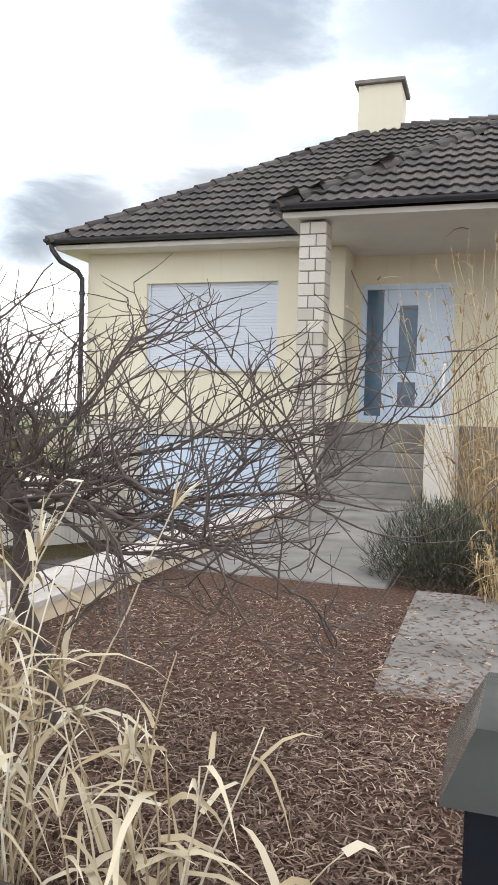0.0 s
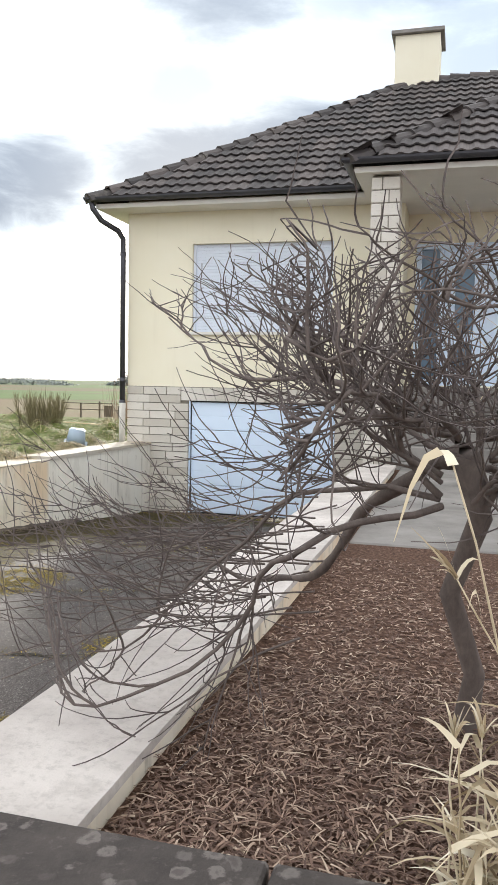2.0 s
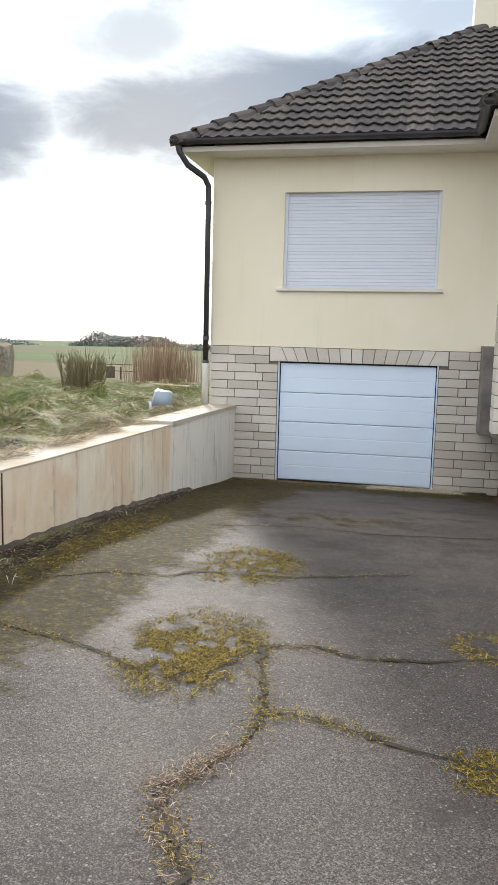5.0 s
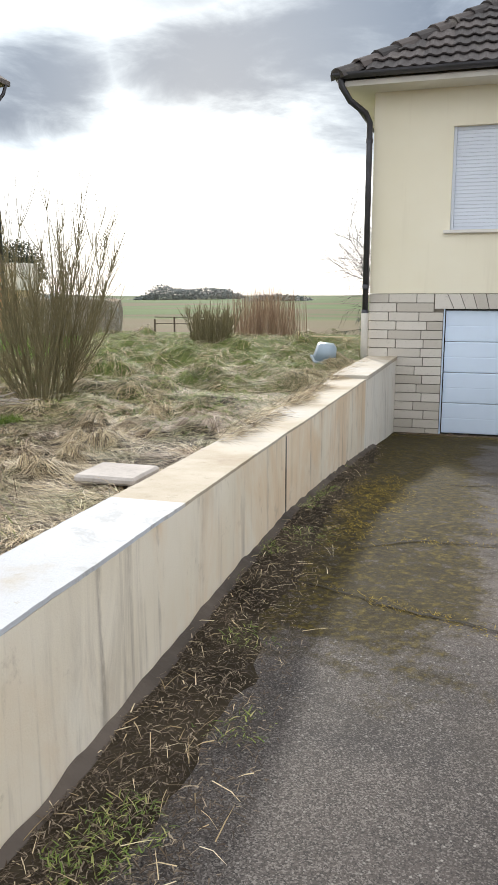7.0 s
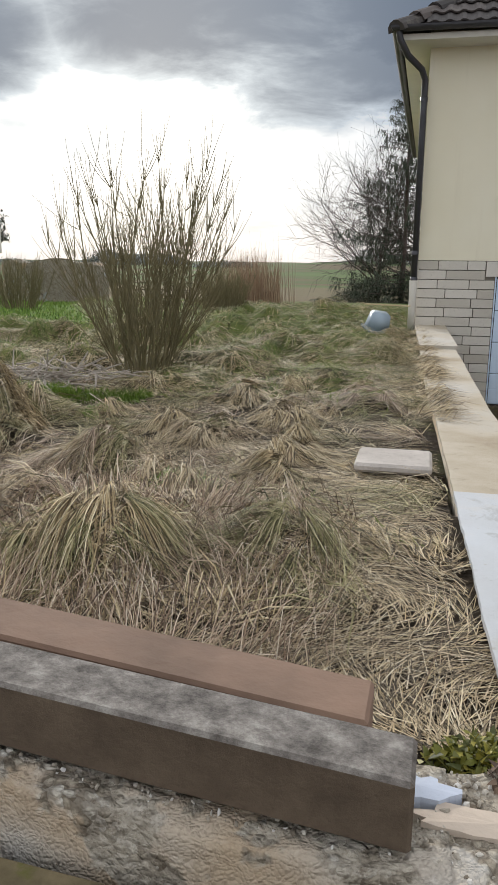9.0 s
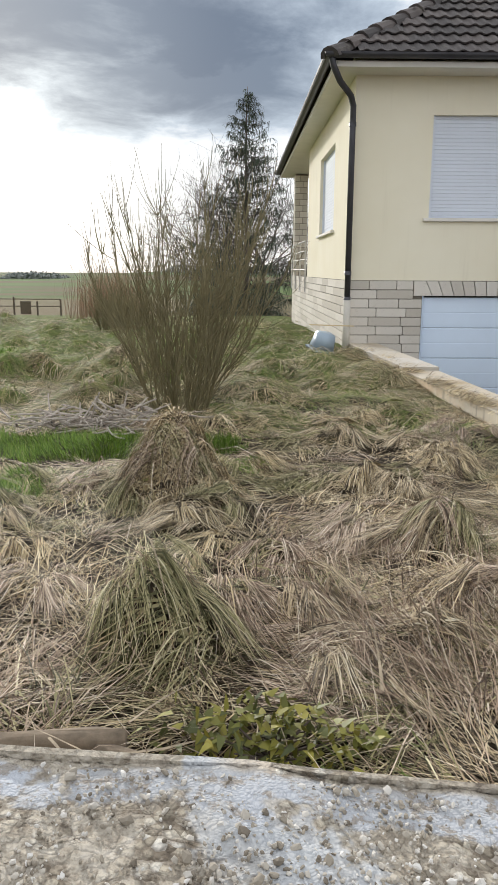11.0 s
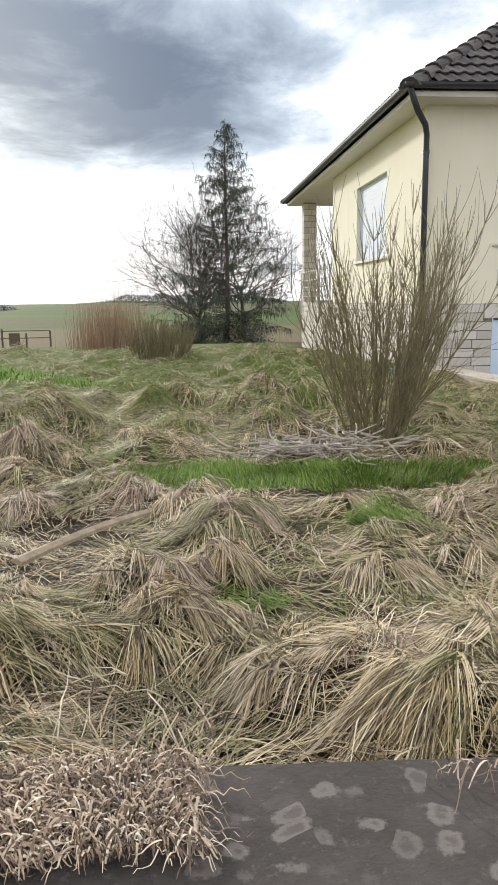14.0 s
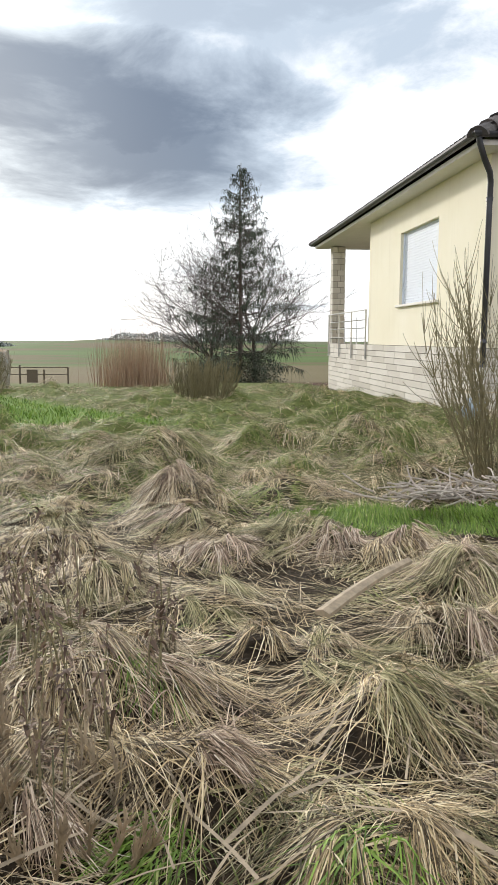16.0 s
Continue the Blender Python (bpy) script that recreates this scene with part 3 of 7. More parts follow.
gx = axis((-1500, -100, 100), (-100, -30, 10), (-30, -16, 0.7), (-16, -6.3, 0.11), (-6.25, -2.4, 0.5), (-2.36, -2.34, 0.02), (-2.32, 1.5, 0.15), (1.5, 14, 1.0), (14, 100, 10), (100, 1500, 100))
gy = axis((-300, -20, 40), (-20, 1.1, 2.0), (1.19, 1.21, 0.02), (1.24, 8, 0.11), (8, 12.3, 0.2), (12.39, 12.41, 0.02), (12.5, 16, 0.3), (16, 40, 0.8), (40, 120, 5), (120, 800, 40), (800, 2500, 200))
gx, gy = np.unique(np.round(gx, 4)), np.unique(np.round(gy, 4))
XX, YY = np.meshgrid(gx, gy)
ZZ = ground_z(XX, YY)
hills = 3.5 * np.exp(-((XX + 60) / 45) ** 2) + 0.6 * np.exp(-((XX + 185) / 45) ** 2) + 2.0 * np.exp(-((XX - 30) / 60) ** 2)
ZZ = ZZ + hills * np.clip((YY - 300) / 200, 0, 1)
V = np.stack([XX, YY, ZZ], axis=-1).reshape(-1, 3)
nx, ny = len(gx), len(gy)
ii, jj = np.meshgrid(np.arange(nx - 1), np.arange(ny - 1))
ii, jj = ii.ravel(), jj.ravel()
F = np.stack([jj * nx + ii, jj * nx + ii + 1, (jj + 1) * nx + ii + 1, (jj + 1) * nx + ii], axis=1)
tagged(quads("ground", V, F, GROUND, smooth=True), "rough overgrown grass, bare soil and far farm fields paled by painted haze", "ground", kind="structure")

# pavement and road behind the camera's line
tagged(part("pavement", box(-40, 30, -1.6, 1.0, -0.2, 0.0, 0.01), CONCRETE), "worn grey pavement along the street walls", "pavement", kind="structure")
tagged(part("road", box(-60, 60, -8.0, -1.61, -0.3, -0.12), ASPHALT), "grey asphalt village road beside the pavement", "road", kind="structure")

# driveway sheet
dx = np.linspace(-6.52, -2.53, 40)
dy = np.linspace(0.9, 12.22, 100)
DX, DY = np.meshgrid(dx, dy)
DZ = drive_z(DY) + np.array([[0.012 * noise.noise((a * 0.9, b * 0.9, 3)) for a in dx] for b in dy])
V = np.stack([DX, DY, DZ], axis=-1).reshape(-1, 3)
ii, jj = np.meshgrid(np.arange(39), np.arange(99))
ii, jj = ii.ravel(), jj.ravel()
F = np.stack([jj * 40 + ii, jj * 40 + ii + 1, (jj + 1) * 40 + ii + 1, (jj + 1) * 40 + ii], axis=1)
driveway = tagged(quads("driveway", V, F, ASPHALT, smooth=True), "cracked grey asphalt driveway with yellow-green moss", "driveway", kind="structure")

# ---------- walls of the plot ----------
def lw(y):
    """Outer face, inner face and top of the left driveway wall at y."""
    return lerp_table(y, [(1.2, -6.26), (4.8, -6.37), (12.2, -6.50)]), lerp_table(y, [(1.2, -6.575), (12.2, -6.92)]), lerp_table(y, [(1.2, 0.617), (5.4, 0.515), (12.2, 0.40)])


def follow_wall(name, ys, section, mat, parent=None, label="", jag=0.0):
    """A long solid whose section (list of x, z) changes along y."""
    bm = bmesh.new()
    rings = []
    for i, y in enumerate(ys):
        sec = section(float(y))
        dyy = jag * noise.noise((i * 3.1, 0.3, 1.7)) if i in (0, len(ys) - 1) else 0
        rings.append([bm.verts.new((x + (0.003 + 0.045 * jag) * (noise.noise((y * 3, z * 2, x)) + (0.5 * noise.noise((y * 8.3, z * 3, x * 2)) + 0.5 * noise.noise((y * 29.7, z * 3, x * 2))) * (1 if jag else 0)), y + dyy + (0.02 * noise.noise((x * 9, z * 9, 2.2)) if jag and i == 0 else 0), z)) for x, z in sec])
    n = len(rings[0])
    for p, q in zip(rings, rings[1:]):
        for k in range(n):
            bm.faces.new((p[k], p[(k + 1) % n], q[(k + 1) % n], q[k]))
    bm.faces.new(rings[0][::-1])
    bm.faces.new(rings[-1])
    bmesh.ops.recalc_face_normals(bm, faces=bm.faces)
    return part(name, bm, mat, parent, label)


def sec_wall(y):
    o, i, t = lw(y)
    return [(i, -0.95 if y > 6 else -0.3), (o, float(drive_z(y)) - 0.15), (o, t - 0.012), (i, t - 0.012)]


def sec_cope(lift, wide):
    def f(y):
        o, i, t = lw(y)
        return [(i - 0.01, t - 0.010), (o + wide, t - 0.010), (o + wide, t + lift), (i - 0.01, t + lift)]
    return f


left_wall = tagged(follow_wall("wall_driveway_left", np.linspace(1.31, 12.19, 40), sec_wall, STAINED), "cream rendered retaining wall with rust and dirt streaks", "wall", kind="structure")
follow_wall("coping", np.linspace(1.25, 2.9, 130), sec_cope(0.006, 0.002), WHITE_CEMENT, left_wall, "bare white cement coping", 0.04)
follow_wall("coping", np.linspace(2.905, 4.8, 60), sec_cope(0.005, 0.002), CAP, left_wall, "yellowed cement coping", 0.03)
follow_wall("coping", np.linspace(4.81, 8.7, 90), sec_cope(0.005, 0.002), CAP, left_wall, "yellowed cement coping", 0.03)
follow_wall("coping", np.linspace(8.71, 12.19, 10), sec_cope(0.04, 0.02), CAP, left_wall, "raised grey cement coping")
follow_wall("crack", np.linspace(4.795, 4.812, 2), lambda y: [(lw(y)[0] - 0.002, -0.1), (lw(y)[0] + 0.004, -0.1), (lw(y)[0] + 0.004, 0.515), (lw(y)[0] - 0.002, 0.515)], RUBBER, left_wall, "dark open joint")
def rw(y):
    """Top of the low wall between driveway and garden."""
    return 0.617 - 0.012 * y


right_wall = tagged(follow_wall("wall_driveway_right", np.linspace(1.262, 9.6, 30), lambda y: [(-2.54, float(drive_z(y)) - 0.15), (-2.16, float(drive_z(y)) - 0.15), (-2.16, rw(y) - 0.03), (-2.54, rw(y) - 0.03)], STAINED), "low wall between driveway and garden", "wall", kind="structure")
follow_wall("coping", np.linspace(1.26, 9.62, 160), lambda y: [(-2.56, rw(y) - 0.028), (-2.14, rw(y) - 0.028), (-2.14, rw(y)), (-2.56, rw(y))], PALE_CEMENT, right_wall, "pale cement coping with grey wear", 0.02)

street_right = tagged(part("wall_street_right", box(-2.70, 9.0, 0.90, 1.20, -0.1, 0.60), STAINED), "low rendered street wall under grey slabs", "wall", kind="structure")
for i, (a, b) in enumerate([(-2.74, -1.72), (-1.71, -0.70), (-0.69, 0.30), (0.31, 1.3), (1.31, 2.3)]):
    part("coping_slab", box(a, b, 0.85, 1.24, 0.602, 0.648, 0.006), SLAB, street_right)


def sw(x):
    """Inner edge of the left street wall."""
    return 1.255 - 0.018 * (x + 6.5)


def wall_rise(x):
    """How far the top of the left street wall stands above 0.45; it climbs with the street."""
    return np.interp(x, [-14, -10.7, -9.2, -8.7, -6.95, -6.3], [0.38, 0.43, 0.38, 0.35, 0.17, 0.165])


def street_box(x0, x1, d0, d1, z0, z1, bevel=0.0, rough=0.0, cuts=0):
    """A block along the left street wall; d runs from the inner edge towards the street."""
    bm = box(0, 1, 0, 1, 0, 1)
    if cuts:
        bmesh.ops.subdivide_edges(bm, edges=bm.edges, cuts=cuts, use_grid_fill=True)
    for v in bm.verts:
        x = x0 + (x1 - x0) * v.co.x
        hi = float(wall_rise(x))
        lo = z0 + hi if z0 > 0.3 else z0
        p = Vector((x, sw(x) - d0 - (d1 - d0) * (1 - v.co.y), lo + (z1 + hi - lo) * v.co.z))
        if rough and v.co.z > 0.5:
            p.z += rough * (noise.noise(p * 6) + 0.7 * noise.noise(p * 17) + 0.5 * noise.noise(p * 41))
            p.y += rough * 0.6 * noise.noise(p * 7)
            p.x += rough * 0.6 * noise.noise(p * 8 + Vector((3, 1, 2)))
        v.co = p
    if bevel:
        bmesh.ops.bevel(bm, geom=list(bm.edges), offset=bevel, segments=1, affect="EDGES")
    bmesh.ops.recalc_face_normals(bm, faces=bm.faces)
    return bm


street_left = tagged(part("wall_street_left", street_box(-9.975, -7.752, 0.0, 0.50, -0.1, 0.45, rough=0.010, cuts=70), RUBBLE, smooth=True), "crumbling street wall with broken concrete top", "wall", kind="structure")
part("narrow_stretch", street_box(-7.75, -6.70, 0.0, 0.245, -0.1, 0.45, rough=0.010, cuts=40), RUBBLE, street_left, "narrower broken end of the wall", smooth=True)
part("edge_strip", street_box(-9.975, -7.6, -0.014, -0.001, 0.1, 0.457, 0.0, 0.005, 24), RUBBLE, street_left, "thin mortar lip at the back of the wall")
bm = box(-6.72, -6.375, 0.88, 1.262, -0.1, 0.612)
bmesh.ops.subdivide_edges(bm, edges=bm.edges, cuts=44, use_grid_fill=True)
for v in bm.verts:
    v.co += Vector((0.016, 0.016, 0.012)) * (noise.noise(v.co * 6) + 0.6 * noise.noise(v.co * 17) + 0.5 * noise.noise(v.co * 43))
part("block", bm, RUBBLE, street_left, "broken corner block", smooth=True)
SAND = material("sandy_mortar", m_sand, 0.95, bump=(0.8, 0.006))
bm = box(-6.372, -6.279, 0.80, 1.30, -0.1, 0.44)
bmesh.ops.subdivide_edges(bm, edges=bm.edges, cuts=20, use_grid_fill=True)
for v in bm.verts:
    v.co += Vector((0.004, 0.01, 0.016)) * (noise.noise(v.co * 8) + 0.6 * noise.noise(v.co * 23))
part("stub", bm, SAND, street_left, "sandy brown broken stub at the wall's end", smooth=True)
bm = box(-6.287, -6.258, 1.235, 1.307, -0.1, 0.606)
bmesh.ops.subdivide_edges(bm, edges=bm.edges, cuts=14, use_grid_fill=True)
for v in bm.verts:
    v.co += Vector((0.003, 0.010 if v.co.y < 1.25 else 0.0, 0.0)) * (noise.noise(v.co * 14) + noise.noise(v.co * 31))
part("render_shell", bm, STAINED, street_left, "thin shell of cream render left standing")
bm = box(-6.57, -6.29, 1.27, 1.308, 0.30, 0.60)
bmesh.ops.subdivide_edges(bm, edges=bm.edges, cuts=18, use_grid_fill=True)
for v in bm.verts:
    if v.co.y < 1.30:
        v.co.y += 0.02 * noise.noise(v.co * 18) + 0.012 * noise.noise(v.co * 43)
part("earth_core", bm, material("wall_earth", plain((0.085, 0.055, 0.036), 30, 0.6), 0.95, bump=(0.8, 0.01)), street_left, "dark crumbling earth under the coping's end", smooth=True)
LEDGE = material("mossy_ledge", m_ledge, 0.9, bump=(0.6, 0.006))
bm = box(-7.70, -6.755, 0.78, 0.995, -0.1, 0.52, 0.008)
bmesh.ops.rotate(bm, verts=bm.verts, cent=(-6.755, 1.0, 0.5), matrix=Matrix.Rotation(radians(4), 3, "Y"))
part("ledge", bm, LEDGE, street_left, "lower mossy ledge before the wall")


def plaster(cx, cy, z, rx, ry, col, label, seed):
    """A thin ragged patch of plaster left on the broken concrete."""
    bm = bmesh.new()
    rim = []
    for k in range(26):
        a = k / 26 * 2 * math.pi
        r = 1 + 0.55 * noise.noise((math.cos(a) * 1.7, math.sin(a) * 1.7, seed)) + 0.25 * noise.noise((math.cos(a) * 6, math.sin(a) * 6, seed))
        rim.append((cx + rx * r * math.cos(a), cy + ry * r * math.sin(a)))
    lo = [bm.verts.new((x, y, z - 0.02)) for x, y in rim]
    hi = [bm.verts.new((x, y, z + 0.003 * noise.noise((x * 30, y * 30, 2)))) for x, y in rim]
    mid = bm.verts.new((cx, cy, z + 0.003))
    for k in range(26):
        k2 = (k + 1) % 26
        bm.faces.new((lo[k], lo[k2], hi[k2], hi[k]))
        bm.faces.new((hi[k], hi[k2], mid))
    part("plaster_patch", bm, material("plaster", plain(col, 30, 0.3), 0.85, bump=(0.5, 0.004)), street_left, label)


plaster(-6.63, 1.135, 0.624, 0.11, 0.030, (0.56, 0.47, 0.39), "peach plaster patch", 1)
plaster(-6.455, 1.065, 0.622, 0.036, 0.032, (0.56, 0.44, 0.35), "peach plaster patch", 2)
plaster(-6.56, 1.085, 0.622, 0.06, 0.022, (0.45, 0.47, 0.47), "grey plaster patch", 3)
plaster(-6.745, 1.185, 0.630, 0.05, 0.028, (0.50, 0.55, 0.66), "blue-white plaster patch", 4)
street_caps = tagged(part("wall_street_far", street_box(-18.0, -9.98, 0.02, 0.44, -0.1, 0.43), STAINED), "low street wall under dark lichen-spotted slabs", "wall", kind="structure")
for k in range(7):
    a = -9.93 - k * 1.02
    part("coping_slab", street_box(a - 1.01, a, -0.055, 0.50, 0.435, 0.485, 0.006), SLAB, street_caps)
# ---------- house ----------
YF, XL = 12.20, -6.93           # front wall, side wall
Z0, ZB, ZS = -0.9, 1.394, 4.29   # foot, top of the stone base, soffit
house = thing("house", (XL, YF, Z0), "cream rendered bungalow on a stone garage storey with dark tiled roof", "house")
GX0, GX1, GZ1 = -5.81, -3.33, 1.163
WX0, WX1, WZ0, WZ1 = -5.78, -3.42, 2.31, 3.76
XE = -2.33                        # right end of the front wing
fr = lambda u, z, s: (u, YF + 0.30 * s, z)
part("front_wall", grid_wall([XL, WX0, WX1, XE], [ZB, WZ0, WZ1, ZS + 0.3], [(WX0, WX1, WZ0, WZ1)], fr), CREAM, house)
frb = lambda u, z, s: (u, YF + 0.018 + 0.27 * s, z)
base_front = part("stone_base", grid_wall([XL + 0.02, GX0, GX1, XE], [Z0, GZ1, ZB - 0.002], [(GX0, GX1, Z0, GZ1)], frb), MORTAR, house, "light dressed stone base in courses")
YB, YR = 24.2, 19.4              # back corner, balcony recess
SY0, SY1, SZ0, SZ1 = 14.46, 16.82, 2.24, 3.72
sd = lambda u, z, s: (XL + 0.30 * s, u, z)
part("side_wall", grid_wall([YF + 0.302, SY0, SY1, YR], [ZB, SZ0, SZ1, ZS + 0.3], [(SY0, SY1, SZ0, SZ1)], sd), CREAM, house)
side_base = part("stone_base", box(XL + 0.018, XL + 0.3, YF + 0.30, YB, Z0, ZB - 0.002), MORTAR, house)
part("back_wall", box(XL + 0.3, 6.0, YR + 0.3, YR + 0.55, Z0, ZS + 0.3), CREAM, house)
part("recess_wall", box(XL + 0.30, XL + 3.5, YR, YR + 0.29, ZB, ZS + 0.3), CREAM, house)
part("balcony_floor", box(XL + 0.3, XL + 3.5, YR + 0.55, YB - 0.01, ZB - 0.35, ZB - 0.13), CONCRETE, house)
YD = 13.05                        # door wall of the porch
DX0, DX1, DZ0, DZ1 = -2.16, -0.70, 1.50, 3.78
por = lambda u, z, s: (u, YD + 0.25 * s, z)
part("porch_wall", grid_wall([XE - 0.3, DX0, DX1, 6.0], [0.0, DZ0, DZ1, ZS + 0.3], [(DX0, DX1, DZ0, DZ1)], por), CREAM, house)
part("porch_return", box(XE - 0.3, XE, YF + 0.302, YD - 0.002, 0.0, ZS + 0.3), CREAM, house)
part("right_wall", box(5.7, 6.0, YD + 0.26, YR, Z0, ZS + 0.3), CREAM, house)
part("porch_floor", box(XE - 0.4, 6.0, 11.6, YD, 0.2, 1.48), CONCRETE, house)

# roof planes
SL = 0.673
RZ = 4.415
RX, RY = -2.58, 16.46
RH = RZ + SL * (RY - 11.66)
bm = bmesh.new()
A, B2, C, D2, E2 = (-7.36, 11.66, RZ), (-7.36, 24.9, RZ), (RX, RY, RH), (RX, 20.1, RH), (9.0, RY, RH)
for f in ([A, (9.0, 11.66, RZ), E2, C], [B2, A, C, D2], [(2.2, 24.9, RZ), B2, D2], [E2, (9.0, 21.3, RZ), (2.2, 21.3, RZ), D2, C], [(2.2, 21.3, RZ), (2.2, 24.9, RZ), D2]):
    bm.faces.new([bm.verts.new(p) for p in f])
bmesh.ops.remove_doubles(bm, verts=bm.verts, dist=1e-4)
roof = part("roof", bm, TILE, house, "dark grey-brown concrete tile hip roof")
bm = bmesh.new()
P0 = (-2.93, 10.28, RZ)
top = 4.6
for f in ([P0, (9.0, 10.28, RZ), (9.0, 10.28 + top, RZ + SL * top), (-2.93 + top, 10.28 + top, RZ + SL * top)], [(-2.93, 11.66, RZ), P0, (-2.93 + top, 10.28 + top, RZ + SL * top), (-2.93 + top, 11.66 + top, RZ + SL * top)]):
    bm.faces.new([bm.verts.new(p) for p in f])
porch_roof = part("porch_roof", bm, TILE, house, "dark tiled porch roof")

# soffits and fascia
def slab(poly, z0, z1, mat, name, label=""):
    bm = bmesh.new()
    lo = [bm.verts.new((x, y, z0)) for x, y in poly]
    hi = [bm.verts.new((x, y, z1)) for x, y in poly]
    bm.faces.new(lo[::-1])
    bm.faces.new(hi)
    for k in range(len(poly)):
        k2 = (k + 1) % len(poly)
        bm.faces.new((lo[k], lo[k2], hi[k2], hi[k]))
    bmesh.ops.recalc_face_normals(bm, faces=bm.faces)
    return part(name, bm, mat, house, label)


slab([(-7.30, 11.72), (-2.88, 11.72), (-2.88, 10.36), (9, 10.36), (9, 24.8), (-7.30, 24.8)], 4.285, 4.36, SOFFIT, "soffit", "painted eaves board")


def gutter(points, name="gutter"):
    """Half-round gutter along a level line, open at the top."""
    bm = bmesh.new()
    prof = [(0.07 * math.cos(a), 0.07 * math.sin(a)) for a in np.linspace(math.pi, 2 * math.pi, 9)]
    prof += [(0.058 * math.cos(a), 0.058 * math.sin(a)) for a in np.linspace(2 * math.pi, math.pi, 9)]
    rings = []
    for i, p in enumerate(points):
        p = Vector(p)
        dirs = []
        if i > 0:
            dirs.append((p - Vector(points[i - 1])).normalized())
        if i < len(points) - 1:
            dirs.append((Vector(points[i + 1]) - p).normalized())
        m = sum(dirs, Vector()).normalized()
        side = Vector((m.y, -m.x, 0))
        k = 1.0 / max(0.3, m.dot(dirs[0]))
        rings.append([bm.verts.new(p + side * (u * k) + Vector((0, 0, v))) for u, v in prof])
    for a, b in zip(rings, rings[1:]):
        for k in range(len(prof)):
            bm.faces.new((a[k], a[(k + 1) % len(prof)], b[(k + 1) % len(prof)], b[k]))
    bm.faces.new(rings[0])
    bm.faces.new(rings[-1])
    bmesh.ops.recalc_face_normals(bm, faces=bm.faces)
    return part(name, bm, ZINC, house, "dark zinc half-round gutter", smooth=False)


GZ = 4.44
gutter([(-7.39, 24.95, GZ), (-7.39, 11.63, GZ), (-2.97, 11.63, GZ)])
gutter([(-2.97, 11.54, GZ), (-2.97, 10.25, GZ), (9.0, 10.25, GZ)])
V, F = tubes([([(-7.36, 11.66, 4.41), (-7.33, 11.66, 4.28), (-7.22, 11.75, 4.1), (-7.03, 12.0, 3.97), (-6.98, 12.08, 3.85), (-6.98, 12.09, 3.5), (-6.98, 12.09, 1.1)], [0.045] * 7)], 10)
dp = raw("downpipe", V, F, ZINC, house, "dark zinc downpipe", True)
V, F = tubes([([(-6.98, 12.09, 1.1), (-6.98, 12.09, 0.98), (-6.98, 12.09, 0.3)], [0.06, 0.055, 0.055])], 10)
raw("downpipe_foot", V, F, SOFFIT, dp, "pale standpipe at the foot", True)

# chimney
part("chimney", box(-2.94, -2.06, 16.2, 17.1, 6.5, 8.50, 0.01), CREAM, house, "cream rendered chimney")
part("chimney_cap", box(-3.02, -1.98, 16.12, 17.18, 8.50, 8.58, 0.01), CONCRETE, house, "grey concrete chimney cap")


# windows with closed roller shutters
def shutter_window(name, u0, u1, z0, z1, make, n, label):
    """make(u, depth, z): depth runs into the wall."""
    def bx(a, b, d0, d1, c, e, bev=0.0):
        p, q = make(a, d0, c), make(b, d1, e)
        return box(min(p[0], q[0]), max(p[0], q[0]), min(p[1], q[1]), max(p[1], q[1]), c, e, bev)
    win = part(name, bx(u0, u1, 0.2, 0.22, z0, z1), RUBBER, house, label)
    part("sill", bx(u0 - 0.09, u1 + 0.09, -0.06, 0.16, z0 - 0.05, z0, 0.008), SOFFIT, win, "pale stone sill")
    for a, b in ((u0, u0 + 0.045), (u1 - 0.045, u1)):
        part("rail", bx(a, b, 0.06, 0.16, z0 + 0.001, z1, 0.004), SHUTTER, win)
    h = (z1 - z0) / n
    for k in range(n):
        part("slat", bx(u0 + 0.046, u1 - 0.046, 0.085, 0.105, z0 + k * h + 0.001, z0 + (k + 1) * h - 0.001, 0.005), SHUTTER, win)
    return win


shutter_window("window", WX0, WX1, WZ0, WZ1, lambda u, dd, z: (u, YF + dd, z), 28, "wide window behind a closed white roller shutter")
shutter_window("window", SY0, SY1, SZ0, SZ1, lambda u, dd, z: (XL + dd, u, z), 28, "side window behind a closed white roller shutter")

# garage door
gd = part("garage_door", box(GX0, GX1, YF + 0.10, YF + 0.12, -0.80, GZ1), RUBBER, house, "white sectional garage door, closed")
hh = (GZ1 - 0.02 + 0.735) / 4
for k in range(4):
    z0, z1 = -0.735 + k * hh + 0.004, -0.735 + (k + 1) * hh - 0.004
    zm = (z0 + z1) / 2
    prof = [(0.1, z0), (0.064, z0), (0.058, z0 + 0.012), (0.058, zm - 0.01), (0.061, zm), (0.058, zm + 0.01), (0.058, z1 - 0.012), (0.064, z1), (0.1, z1)]
    bm = bmesh.new()
    lo = [bm.verts.new((GX0 + 0.035, YF + a, b)) for a, b in prof]
    hi = [bm.verts.new((GX1 - 0.035, YF + a, b)) for a, b in prof]
    for i in range(len(prof) - 1):
        bm.faces.new((lo[i], hi[i], hi[i + 1], lo[i + 1]))
    bm.faces.new(lo)
    bm.faces.new(hi)
    bmesh.ops.recalc_face_normals(bm, faces=bm.faces)
    part("panel", bm, WHITE, gd)
for a, b in ((GX0, GX0 + 0.02), (GX1 - 0.02, GX1)):
    part("jamb", box(a, b, YF + 0.005, YF + 0.059, -0.75, GZ1, 0.003), WHITE, gd, "narrow white door jamb")

